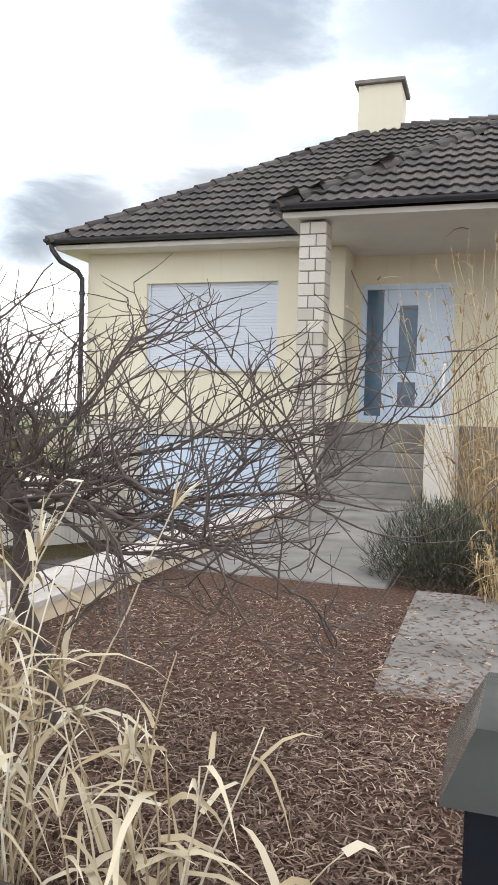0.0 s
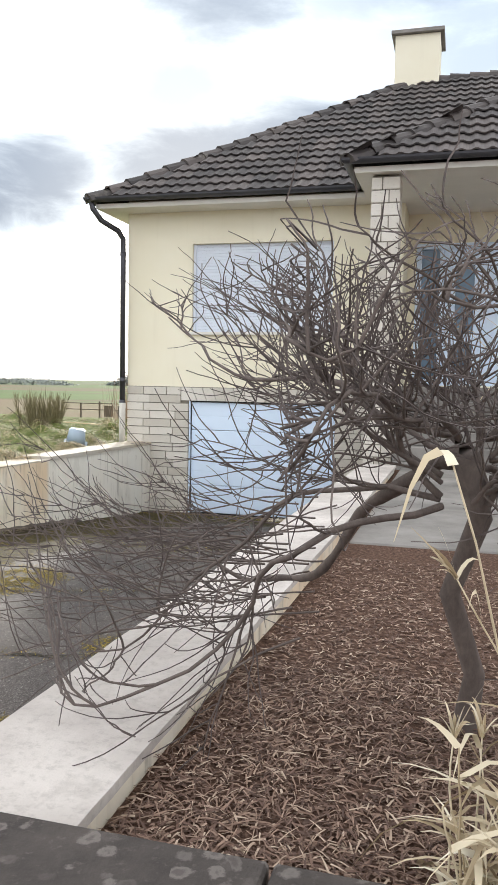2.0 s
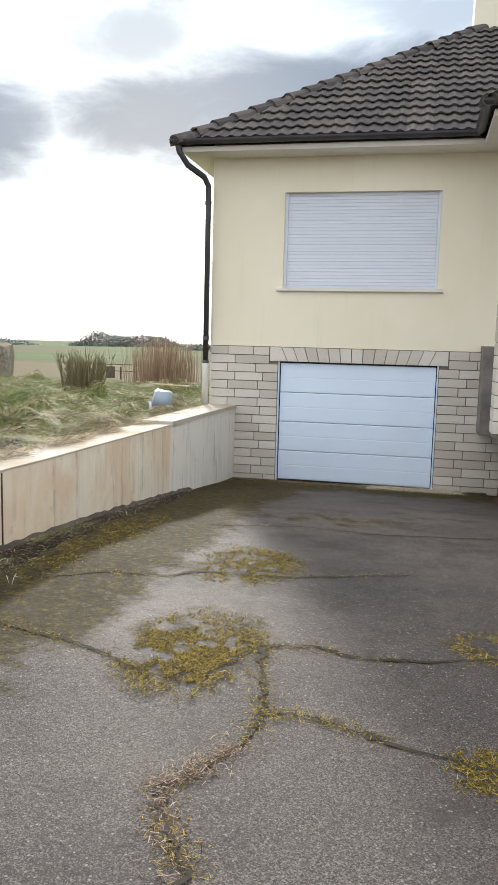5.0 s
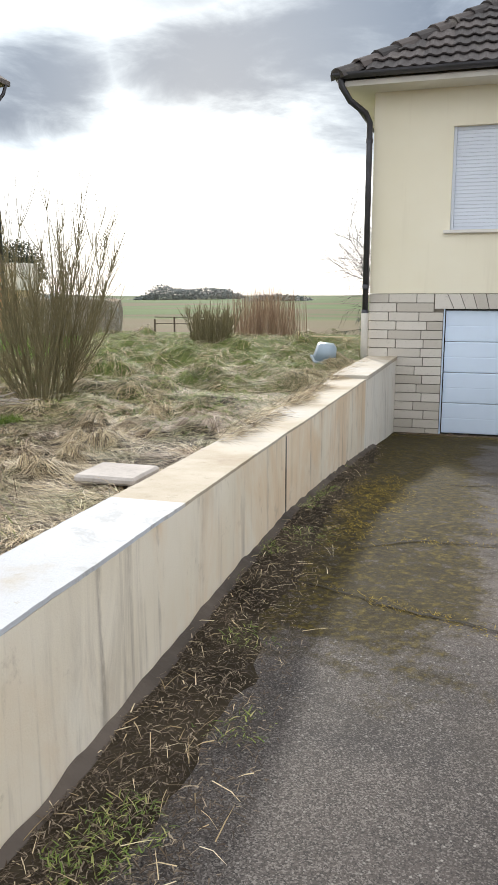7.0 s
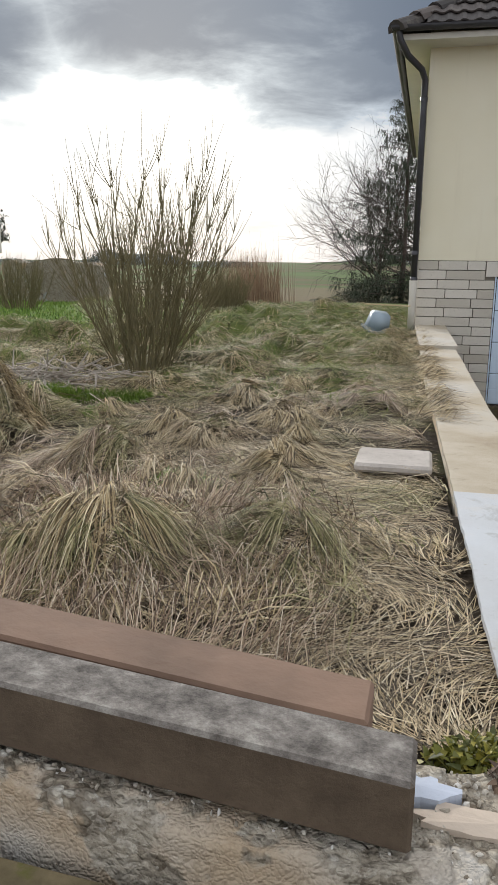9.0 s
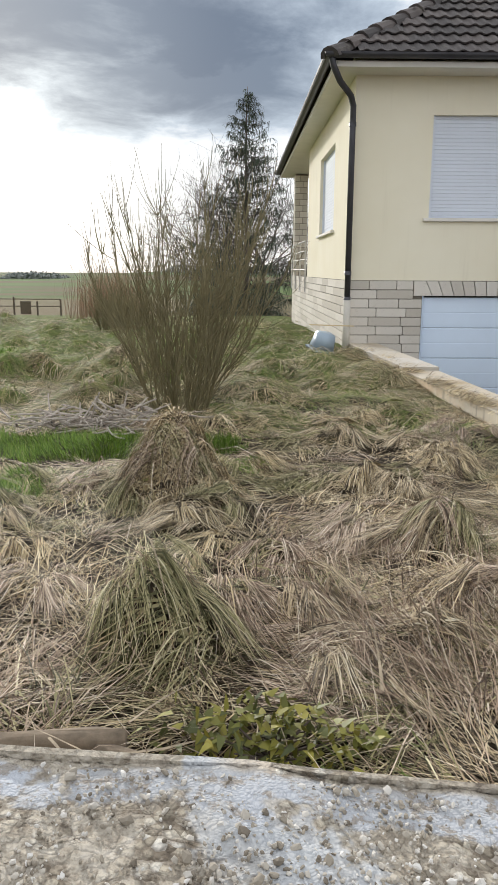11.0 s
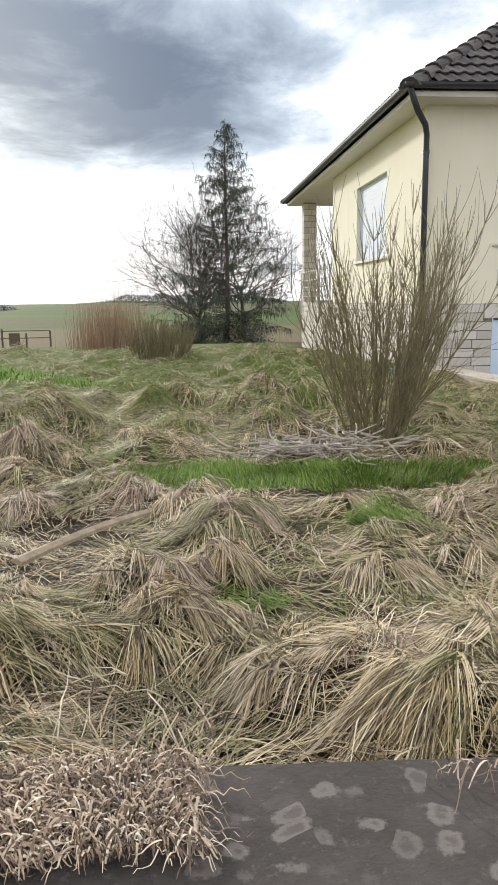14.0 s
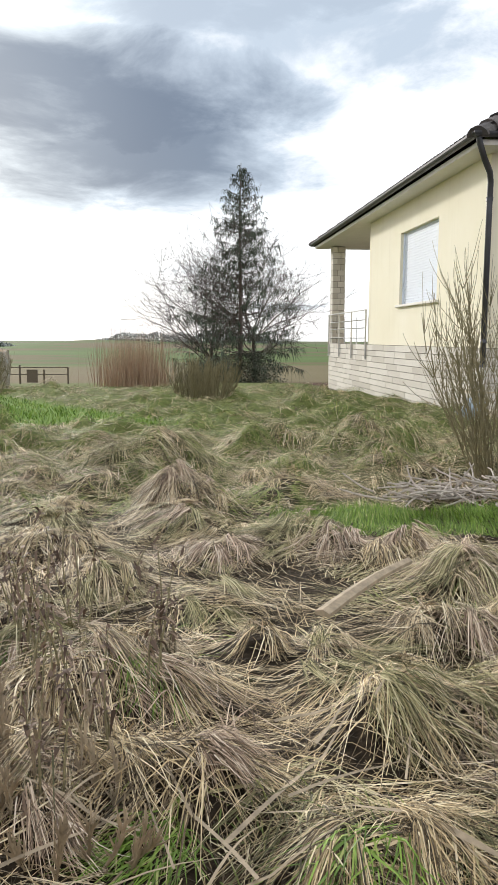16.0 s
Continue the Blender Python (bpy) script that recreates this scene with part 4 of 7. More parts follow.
# pillar
PX0, PX1, PY0, PY1 = -2.66, -2.28, 10.48, 10.86
pillar = part("pillar", box(PX0 + 0.015, PX1 - 0.015, PY0 + 0.015, PY1 - 0.015, 0.3, 4.26), MORTAR, house, "square pillar of light dressed stone")
col = part("pillar", box(XL + 0.015, XL + 0.365, YB - 0.365, YB - 0.015, ZB - 0.13, 4.26), MORTAR, house, "stone corner column of the balcony")

# front door
# blue base colour stands in for the sky mirrored in the panes
GLASS = material("sky_tinted_glass", plain((0.09, 0.16, 0.24), 5, 0.3), 0.05)
STEEL = material("brushed_steel", plain((0.55, 0.55, 0.55), 90, 0.1), 0.3, 1.0, bump=(0.05, 0.001))
fd = part("front_door", box(DX0, DX1, YD + 0.16, YD + 0.18, DZ0, DZ1), WHITE, house, "white front door with narrow glass panes tinted by painted sky reflection")
for a, b, c, e in ((DX0 - 0.03, DX0 + 0.06, DZ0, DZ1 + 0.03), (DX1 - 0.06, DX1 + 0.03, DZ0, DZ1 + 0.03), (DX0 + 0.06, DX1 - 0.06, DZ1 - 0.06, DZ1 + 0.03), (-1.81, -1.745, DZ0, DZ1 - 0.061), (DX0 + 0.061, -1.812, DZ0, DZ0 + 0.10)):
    part("frame", box(a, b, YD - 0.012, YD + 0.10, c, e, 0.006), WHITE, fd)
part("pane", box(DX0 + 0.061, -1.812, YD + 0.06, YD + 0.08, DZ0 + 0.101, DZ1 - 0.061), GLASS, fd, "tall side light of dark glass")
leaf = [(-1.742, -1.55, DZ0, DZ1 - 0.062), (-1.25, DX1 - 0.062, DZ0, DZ1 - 0.062), (-1.549, -1.251, 3.46, DZ1 - 0.062), (-1.549, -1.251, 2.18, 2.36), (-1.549, -1.251, DZ0, 1.76)]
for a, b, c, e in leaf:
    part("leaf_board", box(a, b, YD + 0.04, YD + 0.09, c, e), WHITE, fd)
part("pane", box(-1.548, -1.252, YD + 0.062, YD + 0.075, 2.361, 3.459), GLASS, fd, "long glass pane with sky reflection in its colour")
part("pane", box(-1.548, -1.252, YD + 0.062, YD + 0.075, 1.761, 2.179), GLASS, fd, "small square glass pane")
V, F = tubes([([(-1.66, YD - 0.01, 2.15), (-1.66, YD - 0.01, 2.75)], [0.016, 0.016]), ([(-1.66, YD - 0.01, 2.2), (-1.66, YD + 0.05, 2.2)], [0.01, 0.01]), ([(-1.66, YD - 0.01, 2.7), (-1.66, YD + 0.05, 2.7)], [0.01, 0.01])], 8)
raw("handle", V, F, STEEL, fd, "long steel bar handle", True)

# porch steps and cheek
steps = part("steps", box(-2.2, -0.85, 11.3, 11.6, 0.3, 1.46), CONCRETE, house, "dark stone steps to the front door")
for k in range(5):
    part("tread", box(-2.24, -0.84, 9.9 + k * 0.28, 11.3, 0.3 + 0.195 * k + 0.001, 0.3 + 0.195 * (k + 1), 0.01), CONCRETE, steps)
part("cheek_wall", box(-0.83, -0.45, 10.2, 11.6, 0.3, 1.50, 0.01), STONE, house, "pale stone cheek wall beside the steps")
V, F = tubes([([(-0.64, 10.3, 1.5), (-0.62, 10.3, 2.3)], [0.02, 0.02]), ([(-0.62, 10.3, 2.3), (-0.6, 11.6, 2.45)], [0.02, 0.02])], 8)
raw("handrail", V, F, SOFFIT, house, "white tubular handrail", True)

# balcony railing
rail = part("balcony_railing", box(XL - 0.06, XL - 0.02, YR + 0.1, YB - 0.1, 2.225, 2.255, 0.004), STEEL, house, "steel balcony railing with three bars")
for z in (1.55, 1.80, 2.0):
    V, F = tubes([([(XL - 0.04, YR + 0.1, z), (XL - 0.04, YB - 0.1, z)], [0.014, 0.014])], 6)
    raw("bar", V, F, STEEL, rail)
for y in (YR + 0.1, YR + 1.65, YR + 3.2, YB - 0.12):
    part("post", box(XL - 0.06, XL - 0.025, y - 0.02, y + 0.02, 1.02, 2.224), STEEL, rail)
V, F = tubes([([(XL + 0.1 + 0.37 * k, YB - 0.04, 2.2), (XL + 0.1 + 0.37 * k, YB - 0.04, 1.3)], [0.012, 0.012]) for k in range(1, 9)], 5)
raw("back_bars", V, F, STEEL, rail)
part("vent_grille", box(XL + 0.0, XL + 0.015, 12.95, 13.45, 0.95, 1.2, 0.003), CONCRETE, house, "small grey cellar vent grille")

# footing and soil along the retaining wall
DEBRIS = material("dark_debris", strands([(0.0, (0.030, 0.020, 0.014)), (0.4, (0.085, 0.060, 0.040)), (0.75, (0.17, 0.125, 0.085)), (1.0, (0.42, 0.34, 0.24))]), 0.85)
DAMP = material("damp_soil", plain((0.045, 0.036, 0.024), 40, 0.6), 0.95, bump=(0.8, 0.01), spec=0.1)
FOOTING = material("dirty_footing", plain((0.085, 0.068, 0.056), 30, 0.5), 0.9, bump=(0.8, 0.008))


def sec_footing(y):
    o, z = lw(y)[0], float(drive_z(y))
    w = (0.05 + 0.02 * noise.noise((y * 2.5, 0, 5)) + 0.012 * noise.noise((y * 13, 0, 5))) * min(1.0, (y - 0.9) / 1.2)
    up = 0.025 * noise.noise((y * 6, 2, 5))
    return [(o + 0.002, z - 0.1), (o + w + 0.01, z - 0.1), (o + w, z + 0.028 + up * 0.4), (o + 0.002, z + 0.05 + up)]


follow_wall("footing", np.linspace(1.34, 9.5, 150), sec_footing, FOOTING, left_wall, "dirty brown concrete footing")
bm = bmesh.new()
prev = None
for y in np.linspace(0.95, 9.0, 160):
    w = (0.42 - 0.025 * y) + 0.12 * noise.noise((y * 1.7, 3, 0)) + 0.05 * noise.noise((y * 7, 1, 0))
    x0 = lw(y)[0] - 0.02
    row = [bm.verts.new((x0 + w * s, y, float(drive_z(y)) + 0.018 * (1 - s) + 0.012 + 0.01 * noise.noise((s * 3, y * 5, 2)))) for s in (0.0, 0.35, 0.7)] + [bm.verts.new((x0 + w, y, float(drive_z(y)) - 0.01))]
    if prev:
        for k in range(3):
            bm.faces.new((prev[k], prev[k + 1], row[k + 1], row[k]))
    prev = row
bmesh.ops.recalc_face_normals(bm, faces=bm.faces)
tagged(part("soil_strip", bm, DAMP, smooth=True), "dark damp soil along the wall foot", "soil", kind="structure")


# ---------- garden: the gnarled tree ----------
def bend(p, way, length, n, wander, lift, rg):
    """A wandering branch line; lift turns it upwards (or down) along its way."""
    pts = [np.array(p, float)]
    w = np.array(way, float)
    for _ in range(n):
        w = w + rg.normal(0, wander, 3) + np.array([0, 0, lift])
        w /= np.linalg.norm(w)
        pts.append(pts[-1] + w * length / n)
    return np.array(pts), w


def gnarled_tree():
    rg = np.random.default_rng(11)
    base = np.array([-1.38, 2.25, 0.48])
    head = np.array([-1.40, 1.98, 1.34])
    tree = thing("bare_tree", tuple(base), "low gnarled bare tree with wide drooping limbs", "tree", "garden trees")
    trunk_pts = np.array([base + [0, 0, -0.06], base + [0.03, -0.05, 0.2], base + [-0.05, -0.13, 0.45], base + [0.02, -0.22, 0.68], head])
    V, F = tubes([(trunk_pts, [0.045, 0.030, 0.027, 0.032, 0.045])], 10)
    V = V + np.array([[0.012 * noise.noise(tuple(v * 14)) for _ in range(3)] for v in V])
    raw("trunk", V, F, BARK, tree, "thick crooked trunk", True)
    limbs, boughs, twigs = [], [], []
    plan = [(182, 0.25, 1.25, -0.10), (205, -0.05, 1.5, -0.12), (165, 0.5, 1.2, -0.02), (150, 0.15, 1.0, -0.05), (222, 0.1, 0.9, -0.05), (250, 0.5, 0.5, -0.02),
            (5, 0.1, 1.25, -0.08), (-20, 0.35, 1.1, -0.10), (-35, 0.2, 0.9, -0.03), (25, 0.45, 1.1, -0.04), (60, 0.3, 1.0, -0.03), (110, 0.45, 1.0, -0.02), (-70, 0.6, 0.45, -0.02),
            (185, 0.9, 0.6, -0.03), (10, 1.0, 0.55, -0.03), (90, 0.8, 0.7, -0.03), (300, 0.9, 0.4, -0.02), (195, 0.55, 1.35, -0.05), (-5, -0.35, 1.1, 0.0), (15, 0.25, 1.5, -0.02), (-12, 0.15, 1.55, -0.03), (40, 0.2, 1.4, 0.0), (2, 0.65, 1.2, -0.03)]
    for az, el, length, lift in plan:
        a = radians(az)
        start = head + np.array([0.06 * math.cos(a), 0.06 * math.sin(a), rg.uniform(-0.15, 0.05)])
        way = np.array([math.cos(a) * math.cos(el), math.sin(a) * math.cos(el), math.sin(el)])
        pts, w = bend(start, way, (1.0 if 140 < az < 230 else 0.82) * length, 18, 0.17, lift * 0.5, rg)
        pts[:, 2] = np.where(pts[:, 2] < 0.72, 0.72 + 0.18 * np.tanh((pts[:, 2] - 0.72) / 0.5), pts[:, 2])
        r0 = rg.uniform(0.006, 0.0115)
        limbs.append((pts, np.linspace(r0, 0.0024, len(pts))))
        for k in range(10):
            i = rg.integers(2, len(pts) - 1)
            dirn = pts[i + 1] - pts[i] if i + 1 < len(pts) else pts[i] - pts[i - 1]
            dirn = dirn / np.linalg.norm(dirn)
            side = rg.normal(0, 0.75, 3)
            side[2] = abs(side[2]) * 0.5 if rg.random() < 0.62 else -abs(side[2]) * 0.8
            way2 = dirn + side
            way2 /= np.linalg.norm(way2)
            q, w2 = bend(pts[i], way2, rg.uniform(0.22, 0.56), 10, 0.12, 0.055, rg)
            boughs.append((q, np.linspace(0.0038, 0.0015, len(q))))
            for m in range(6):
                j = rg.integers(1, len(q))
                way3 = (q[j] - q[j - 1]) / (np.linalg.norm(q[j] - q[j - 1]) + 1e-9) + rg.normal(0, 0.7, 3)
                way3[2] += 0.15
                way3 /= np.linalg.norm(way3)
                t3, _ = bend(q[j], way3, rg.uniform(0.10, 0.38), 8, 0.11, 0.06, rg)
                twigs.append((t3, np.linspace(0.0024, 0.0011, len(t3))))
    # a few long wands that stand above the crown
    for k in range(52):
        l = limbs[rg.integers(0, len(limbs))][0]
        p = l[rg.integers(3, len(l))]
        t3, _ = bend(p, np.array([rg.normal(0, 0.5), rg.normal(0, 0.35), 0.75]), rg.uniform(0.3, 0.55), 11, 0.12, 0.0, rg)
        boughs.append((t3, np.linspace(0.004, 0.0015, len(t3))))
        for m in range(4):
            j = rg.integers(3, len(t3))
            t4, _ = bend(t3[j], rg.normal(0, 0.6, 3) + np.array([0, 0, 0.5]), rg.uniform(0.08, 0.3), 7, 0.1, 0.05, rg)
            twigs.append((t4, np.linspace(0.0023, 0.0010, len(t4))))
    # wands that hang over the low wall towards the driveway
    for k in range(46):
        p = np.array([rg.uniform(-2.2, -1.8), rg.uniform(1.95, 2.8), rg.uniform(0.78, 1.1)])
        t3, _ = bend(p, np.array([-1.0, rg.normal(-0.1, 0.35), -0.1]), rg.uniform(0.45, 0.95), 13, 0.085, rg.choice([-0.05, 0.02, 0.04]), rg)
        t3[:, 2] = np.where(t3[:, 2] < 0.72, 0.72 + 0.16 * np.tanh((t3[:, 2] - 0.72) / 0.4), t3[:, 2])
        boughs.append((t3, np.linspace(0.0036, 0.0012, len(t3))))
        for m in range(6):
            j = rg.integers(3, len(t3))
            t4, _ = bend(t3[j], np.array([-0.6, rg.normal(0, 0.6), rg.normal(0.1, 0.4)]), rg.uniform(0.1, 0.35), 8, 0.1, 0.06, rg)
            twigs.append((t4, np.linspace(0.0023, 0.0010, len(t4))))
    # a crooked low limb that droops towards the driveway wall
    knots = np.array([head, [-1.52, 2.08, 1.27], [-1.64, 2.20, 1.18], [-1.76, 2.32, 1.02], [-1.88, 2.45, 0.86], [-2.02, 2.55, 0.80], [-2.2, 2.68, 0.79], [-2.42, 2.75, 0.84]])
    u = np.linspace(0, 7, 36)
    pts = np.column_stack([np.interp(u, np.arange(8), knots[:, c]) for c in range(3)])
    for _ in range(3):
        pts[1:-1] = (pts[:-2] + 2 * pts[1:-1] + pts[2:]) / 4
    pts[3:] += 0.014 * np.column_stack([np.sin(2.1 * u + 1), np.cos(1.7 * u), np.sin(2.9 * u)])[3:]
    limbs.append((pts, np.interp(u, np.arange(8), [0.028, 0.021, 0.018, 0.016, 0.014, 0.011, 0.008, 0.003]) * (1 + 0.16 * np.sin(5.3 * u) + 0.10 * np.sin(11 * u))))
    for pts, r in limbs + boughs + twigs:
        high = pts[:, 2] > 1.72
        pts[high, 2] = 1.72 + (pts[high, 2] - 1.72) * 0.5
        front = np.where(pts[:, 0] < -1.75, 1.62, 1.32) + 0.12 * np.sin(9 * pts[:, 0])
        pts[:, 1] = np.where(pts[:, 1] < front, front + 0.25 * (front - pts[:, 1]), pts[:, 1])
    for pts, r in limbs:
        V, F = tubes([(pts, r)], 7)
        raw("limb", V, F, BARK, tree, "", True)
    V, F = tubes(boughs, 5)
    tagged(raw("bough_tangle", V, F, BARK, tree, "tangle of thin dark boughs", True), kind="stuff")
    V, F = tubes(twigs, 3)
    tagged(raw("twig_tangle", V, F, TWIG, tree, "fine bare twigs"), kind="stuff")


gnarled_tree()


# ---------- reeds and dry grasses of the garden ----------
def straw_clump(name, centre, spread, n, height, label, mat, stems=True, leaf_w=0.011, seed=1):
    """Dry reed grass: upright stems with long folded leaves and feathery heads."""
    rg = np.random.default_rng(seed)
    cx, cy, cz = centre
    clump = thing(name, centre, label, "grass", "dry grasses")
    lines, root, way, ln, wd, dr = [], [], [], [], [], []
    for k in range(n):
        p = np.array([cx + rg.normal(0, spread[0]), cy + abs(rg.normal(0, spread[1])) * rg.choice([-1, 1]), cz])
        lean = np.array([rg.normal(0, 0.20) + 0.25 * (p[0] - cx), rg.normal(0, 0.14), 1.0])
        hgt = height * rg.uniform(0.35, 1.0)
        q, w = bend(p, lean / np.linalg.norm(lean), hgt, 7, 0.07, -0.015, rg)
        lines.append((q, np.linspace(0.0034, 0.0016, len(q))))
        for m in range(rg.integers(2, 5)):
            j = rg.integers(2, len(q))
            d3 = np.array([rg.normal(0, 0.7), rg.normal(0, 0.5), rg.uniform(0.25, 0.9)])
            root.append(q[j]); way.append(d3 / np.linalg.norm(d3)); ln.append(rg.uniform(0.12, 0.34)); wd.append(leaf_w * rg.uniform(0.5, 1.5)); dr.append(rg.uniform(0.3, 1.3))
        if rg.random() < 0.35:
            for m in range(9):
                d3 = w + rg.normal(0, 0.22, 3)
                root.append(q[-1]); way.append(d3 / np.linalg.norm(d3)); ln.append(rg.uniform(0.06, 0.15)); wd.append(0.010); dr.append(rg.uniform(0.1, 0.6))
    V, F = tubes(lines, 4)
    tagged(raw("stem_mass", V, F, mat, clump, "thin straw stems", True), kind="stuff")
    V, F = blades(np.array(root), np.array(way), np.array(ln), np.array(wd), np.array(dr), 4, rg)
    tagged(quads("leaf_mass", V, F, mat, clump, "bleached curling leaves"), kind="stuff")
    return clump


PALE_REED = material("bleached_reed", strands([(0.0, (0.36, 0.27, 0.16)), (0.4, (0.60, 0.50, 0.34)), (0.8, (0.74, 0.66, 0.50)), (1.0, (0.85, 0.80, 0.66))]), 0.7)
straw_clump("dry_grass_clump", (-1.06, 1.36, 0.50), (0.10, 0.04), 56, 0.98, "bleached dry reed grass behind the street wall", PALE_REED, seed=3, leaf_w=0.012)
straw_clump("dry_grass_clump", (-1.28, 1.36, 0.50), (0.09, 0.04), 34, 0.38, "low bleached dry grass behind the street wall", PALE_REED, seed=4, leaf_w=0.013)
straw_clump("dry_grass_clump", (-0.62, 1.36, 0.50), (0.08, 0.04), 18, 0.58, "sparse arching dry grass with broad leaves", PALE_REED, seed=5, leaf_w=0.017)
straw_clump("reed_clump", (0.02, 6.7, 0.42), (0.16, 0.16), 150, 2.75, "tall ochre miscanthus reeds beside the path", REED, seed=6, leaf_w=0.013)


def heath_bush(at, size, seed):
    rg = np.random.default_rng(seed)
    bush = thing("low_bush", at, "low grey-green evergreen bush beside the path", "bush")
    n = 9000
    u = rg.normal(0, 1, (n, 3))
    u /= np.linalg.norm(u, axis=1, keepdims=True)
    u[:, 2] = np.abs(u[:, 2])
    lump = 1 + 0.22 * np.array([noise.noise(tuple(v * 2.6)) for v in u])
    r = (rg.random(n) ** 0.35) * lump
    root = np.array(at) + u * r[:, None] * np.array(size)
    way = u * 0.7 + rg.normal(0, 0.4, (n, 3)) + np.array([0, 0, 0.5])
    way /= np.linalg.norm(way, axis=1, keepdims=True)
    V, F = blades(root, way, rg.uniform(0.04, 0.11, n), rg.uniform(0.004, 0.008, n), rg.uniform(0, 0.3, n), 2, rg)
    tagged(quads("leaf_mass", V, F, SAGE, bush, "dense narrow leaves"), kind="stuff")
    st = [(bend(np.array(at) + rg.normal(0, 0.1, 3) * [1, 1, 0], u[k] + [0, 0, 0.3], 0.5, 4, 0.1, 0, rg)[0], [0.008, 0.006, 0.005, 0.004, 0.003]) for k in range(40)]
    V, F = tubes(st, 4)
    tagged(raw("stem_mass", V, F, TWIG, bush), kind="stuff")


SAGE = material("sage_leaf", strands([(0.0, (0.030, 0.036, 0.022)), (0.5, (0.075, 0.085, 0.055)), (1.0, (0.17, 0.18, 0.13))]), 0.8)
heath_bush((-0.25, 5.55, 0.42), (0.62, 0.5, 0.55), 8)
straw_clump("dry_grass_clump", (0.12, 4.95, 0.42), (0.08, 0.08), 60, 0.5, "small tuft of straw grass at the bush", REED, seed=9, leaf_w=0.006)

# garden path and letter box
tagged(part("path", box(-0.42, 2.2, 3.0, 5.0, 0.30, 0.462, 0.01), CONCRETE), "worn grey concrete garden path", "path", kind="structure")
tagged(part("path_steps", box(-2.1, -0.62, 5.05, 9.88, 0.28, 0.448, 0.01), CONCRETE), "grey concrete path to the porch steps", "path", kind="structure")

BLACK = material("black_lacquer", plain((0.012, 0.015, 0.022), 80, 0.2), 0.25, bump=(0.05, 0.001))
# lid lighter than the black body: reflected sky put into its grey
LID = material("sky_grey_lid", plain((0.12, 0.13, 0.125), 30, 0.4), 0.16, 0.3, bump=(0.1, 0.002))
letter = thing("letter_box", (0.18, 1.62, 0.42), "dark letter box on a post, sloping lid greyed for sky reflection", "letter box")
part("post", box(0.14, 0.22, 1.58, 1.66, 0.50, 0.62, 0.004), BLACK, letter)
part("box_body", box(0.035, 0.40, 1.50, 1.76, 0.62, 0.985, 0.006), BLACK, letter, "black metal body")
bm = bmesh.new()
prof = [(-0.01, 0.985), (0.05, 1.13), (0.385, 1.13), (0.445, 0.985), (0.445, 0.975), (-0.01, 0.975)]
lo = [bm.verts.new((x, 1.46, z)) for x, z in prof]
hi = [bm.verts.new((x + (0.02 if z > 1.1 else 0), 1.80, z)) for x, z in prof]
bm.faces.new(lo); bm.faces.new(hi)
for k in range(6):
    bm.faces.new((lo[k], lo[(k + 1) % 6], hi[(k + 1) % 6], hi[k]))
bmesh.ops.recalc_face_normals(bm, faces=bm.faces)
part("lid", bm, LID, letter, "sloping lid, sky reflection in its grey")
letter.location = (0.125, 1.60, 0.285)


# ---------- leaf litter in the garden ----------
def scatter(name, xr, yr, zf, n, length, width, mat, label, up=(0.05, 0.35), seed=2, segs=2, droop=(0.1, 0.6), keep=None, cat="grass"):
    rg = np.random.default_rng(seed)
    x, y = rg.uniform(*xr, n), yr[0] + (yr[1] - yr[0]) * rg.random(n) ** 1.4
    if keep is not None:
        ok = keep(x, y, rg)
        x, y = x[ok], y[ok]
    n = len(x)
    a = rg.uniform(0, 2 * math.pi, n)
    upv = rg.uniform(*up, n)
    way = np.stack([np.cos(a), np.sin(a), upv], axis=1)
    way /= np.linalg.norm(way, axis=1, keepdims=True)
    root = np.stack([x, y, zf(x, y) - 0.004], axis=1)
    V, F = blades(root, way, rg.uniform(*length, n), rg.uniform(*width, n), rg.uniform(*droop, n), segs, rg)
    return tagged(quads(name, V, F, mat), label, cat, kind="stuff")


LITTER = material("brown_litter", strands([(0.0, (0.075, 0.042, 0.031)), (0.4, (0.165, 0.098, 0.072)), (0.8, (0.31, 0.205, 0.150)), (1.0, (0.52, 0.41, 0.31))]), 0.8)
scatter("leaf_litter", (-2.14, 0.9), (1.26, 4.6), lambda x, y: garden_z(x, y) + 0.012, 30000, (0.012, 0.048), (0.003, 0.009), LITTER, "brown dead leaves and straw on the garden bed", seed=12, cat="leaves")
scatter("leaf_litter", (-2.14, 0.9), (1.26, 2.6), lambda x, y: garden_z(x, y) + 0.02, 16000, (0.02, 0.075), (0.002, 0.006), LITTER, "straw bits and bark chips on the garden bed", seed=13, cat="leaves")

scatter("leaf_litter", (-0.45, 0.9), (3.0, 5.0), lambda x, y: 0.468 + 0 * x, 2200, (0.02, 0.07), (0.006, 0.014), LITTER, "brown dead leaves blown over the path", seed=14, cat="leaves")

# ---------- overgrown lawn ----------
# height table of the mounded lawn, for quick lookup
LX0, LX1, LY0, LY1, LS = -28.0, -6.3, 1.2, 30.0, 0.05
lx, ly = np.arange(LX0, LX1, LS), np.arange(LY0, LY1, LS)
LXX, LYY = np.meshgrid(lx, ly)
LZZ = lawn_z(LXX, LYY)
for mx, my, r, hgt in MOUNDS:
    i0, i1 = np.searchsorted(lx, [mx - 2.3 * r, mx + 2.3 * r])
    j0, j1 = np.searchsorted(ly, [my - 1.4 * r, my + 3.1 * r])
    LZZ[j0:j1, i0:i1] += mound(LXX[j0:j1, i0:i1] - mx, LYY[j0:j1, i0:i1] - my, r, hgt)
LGY, LGX = np.gradient(LZZ, LS)


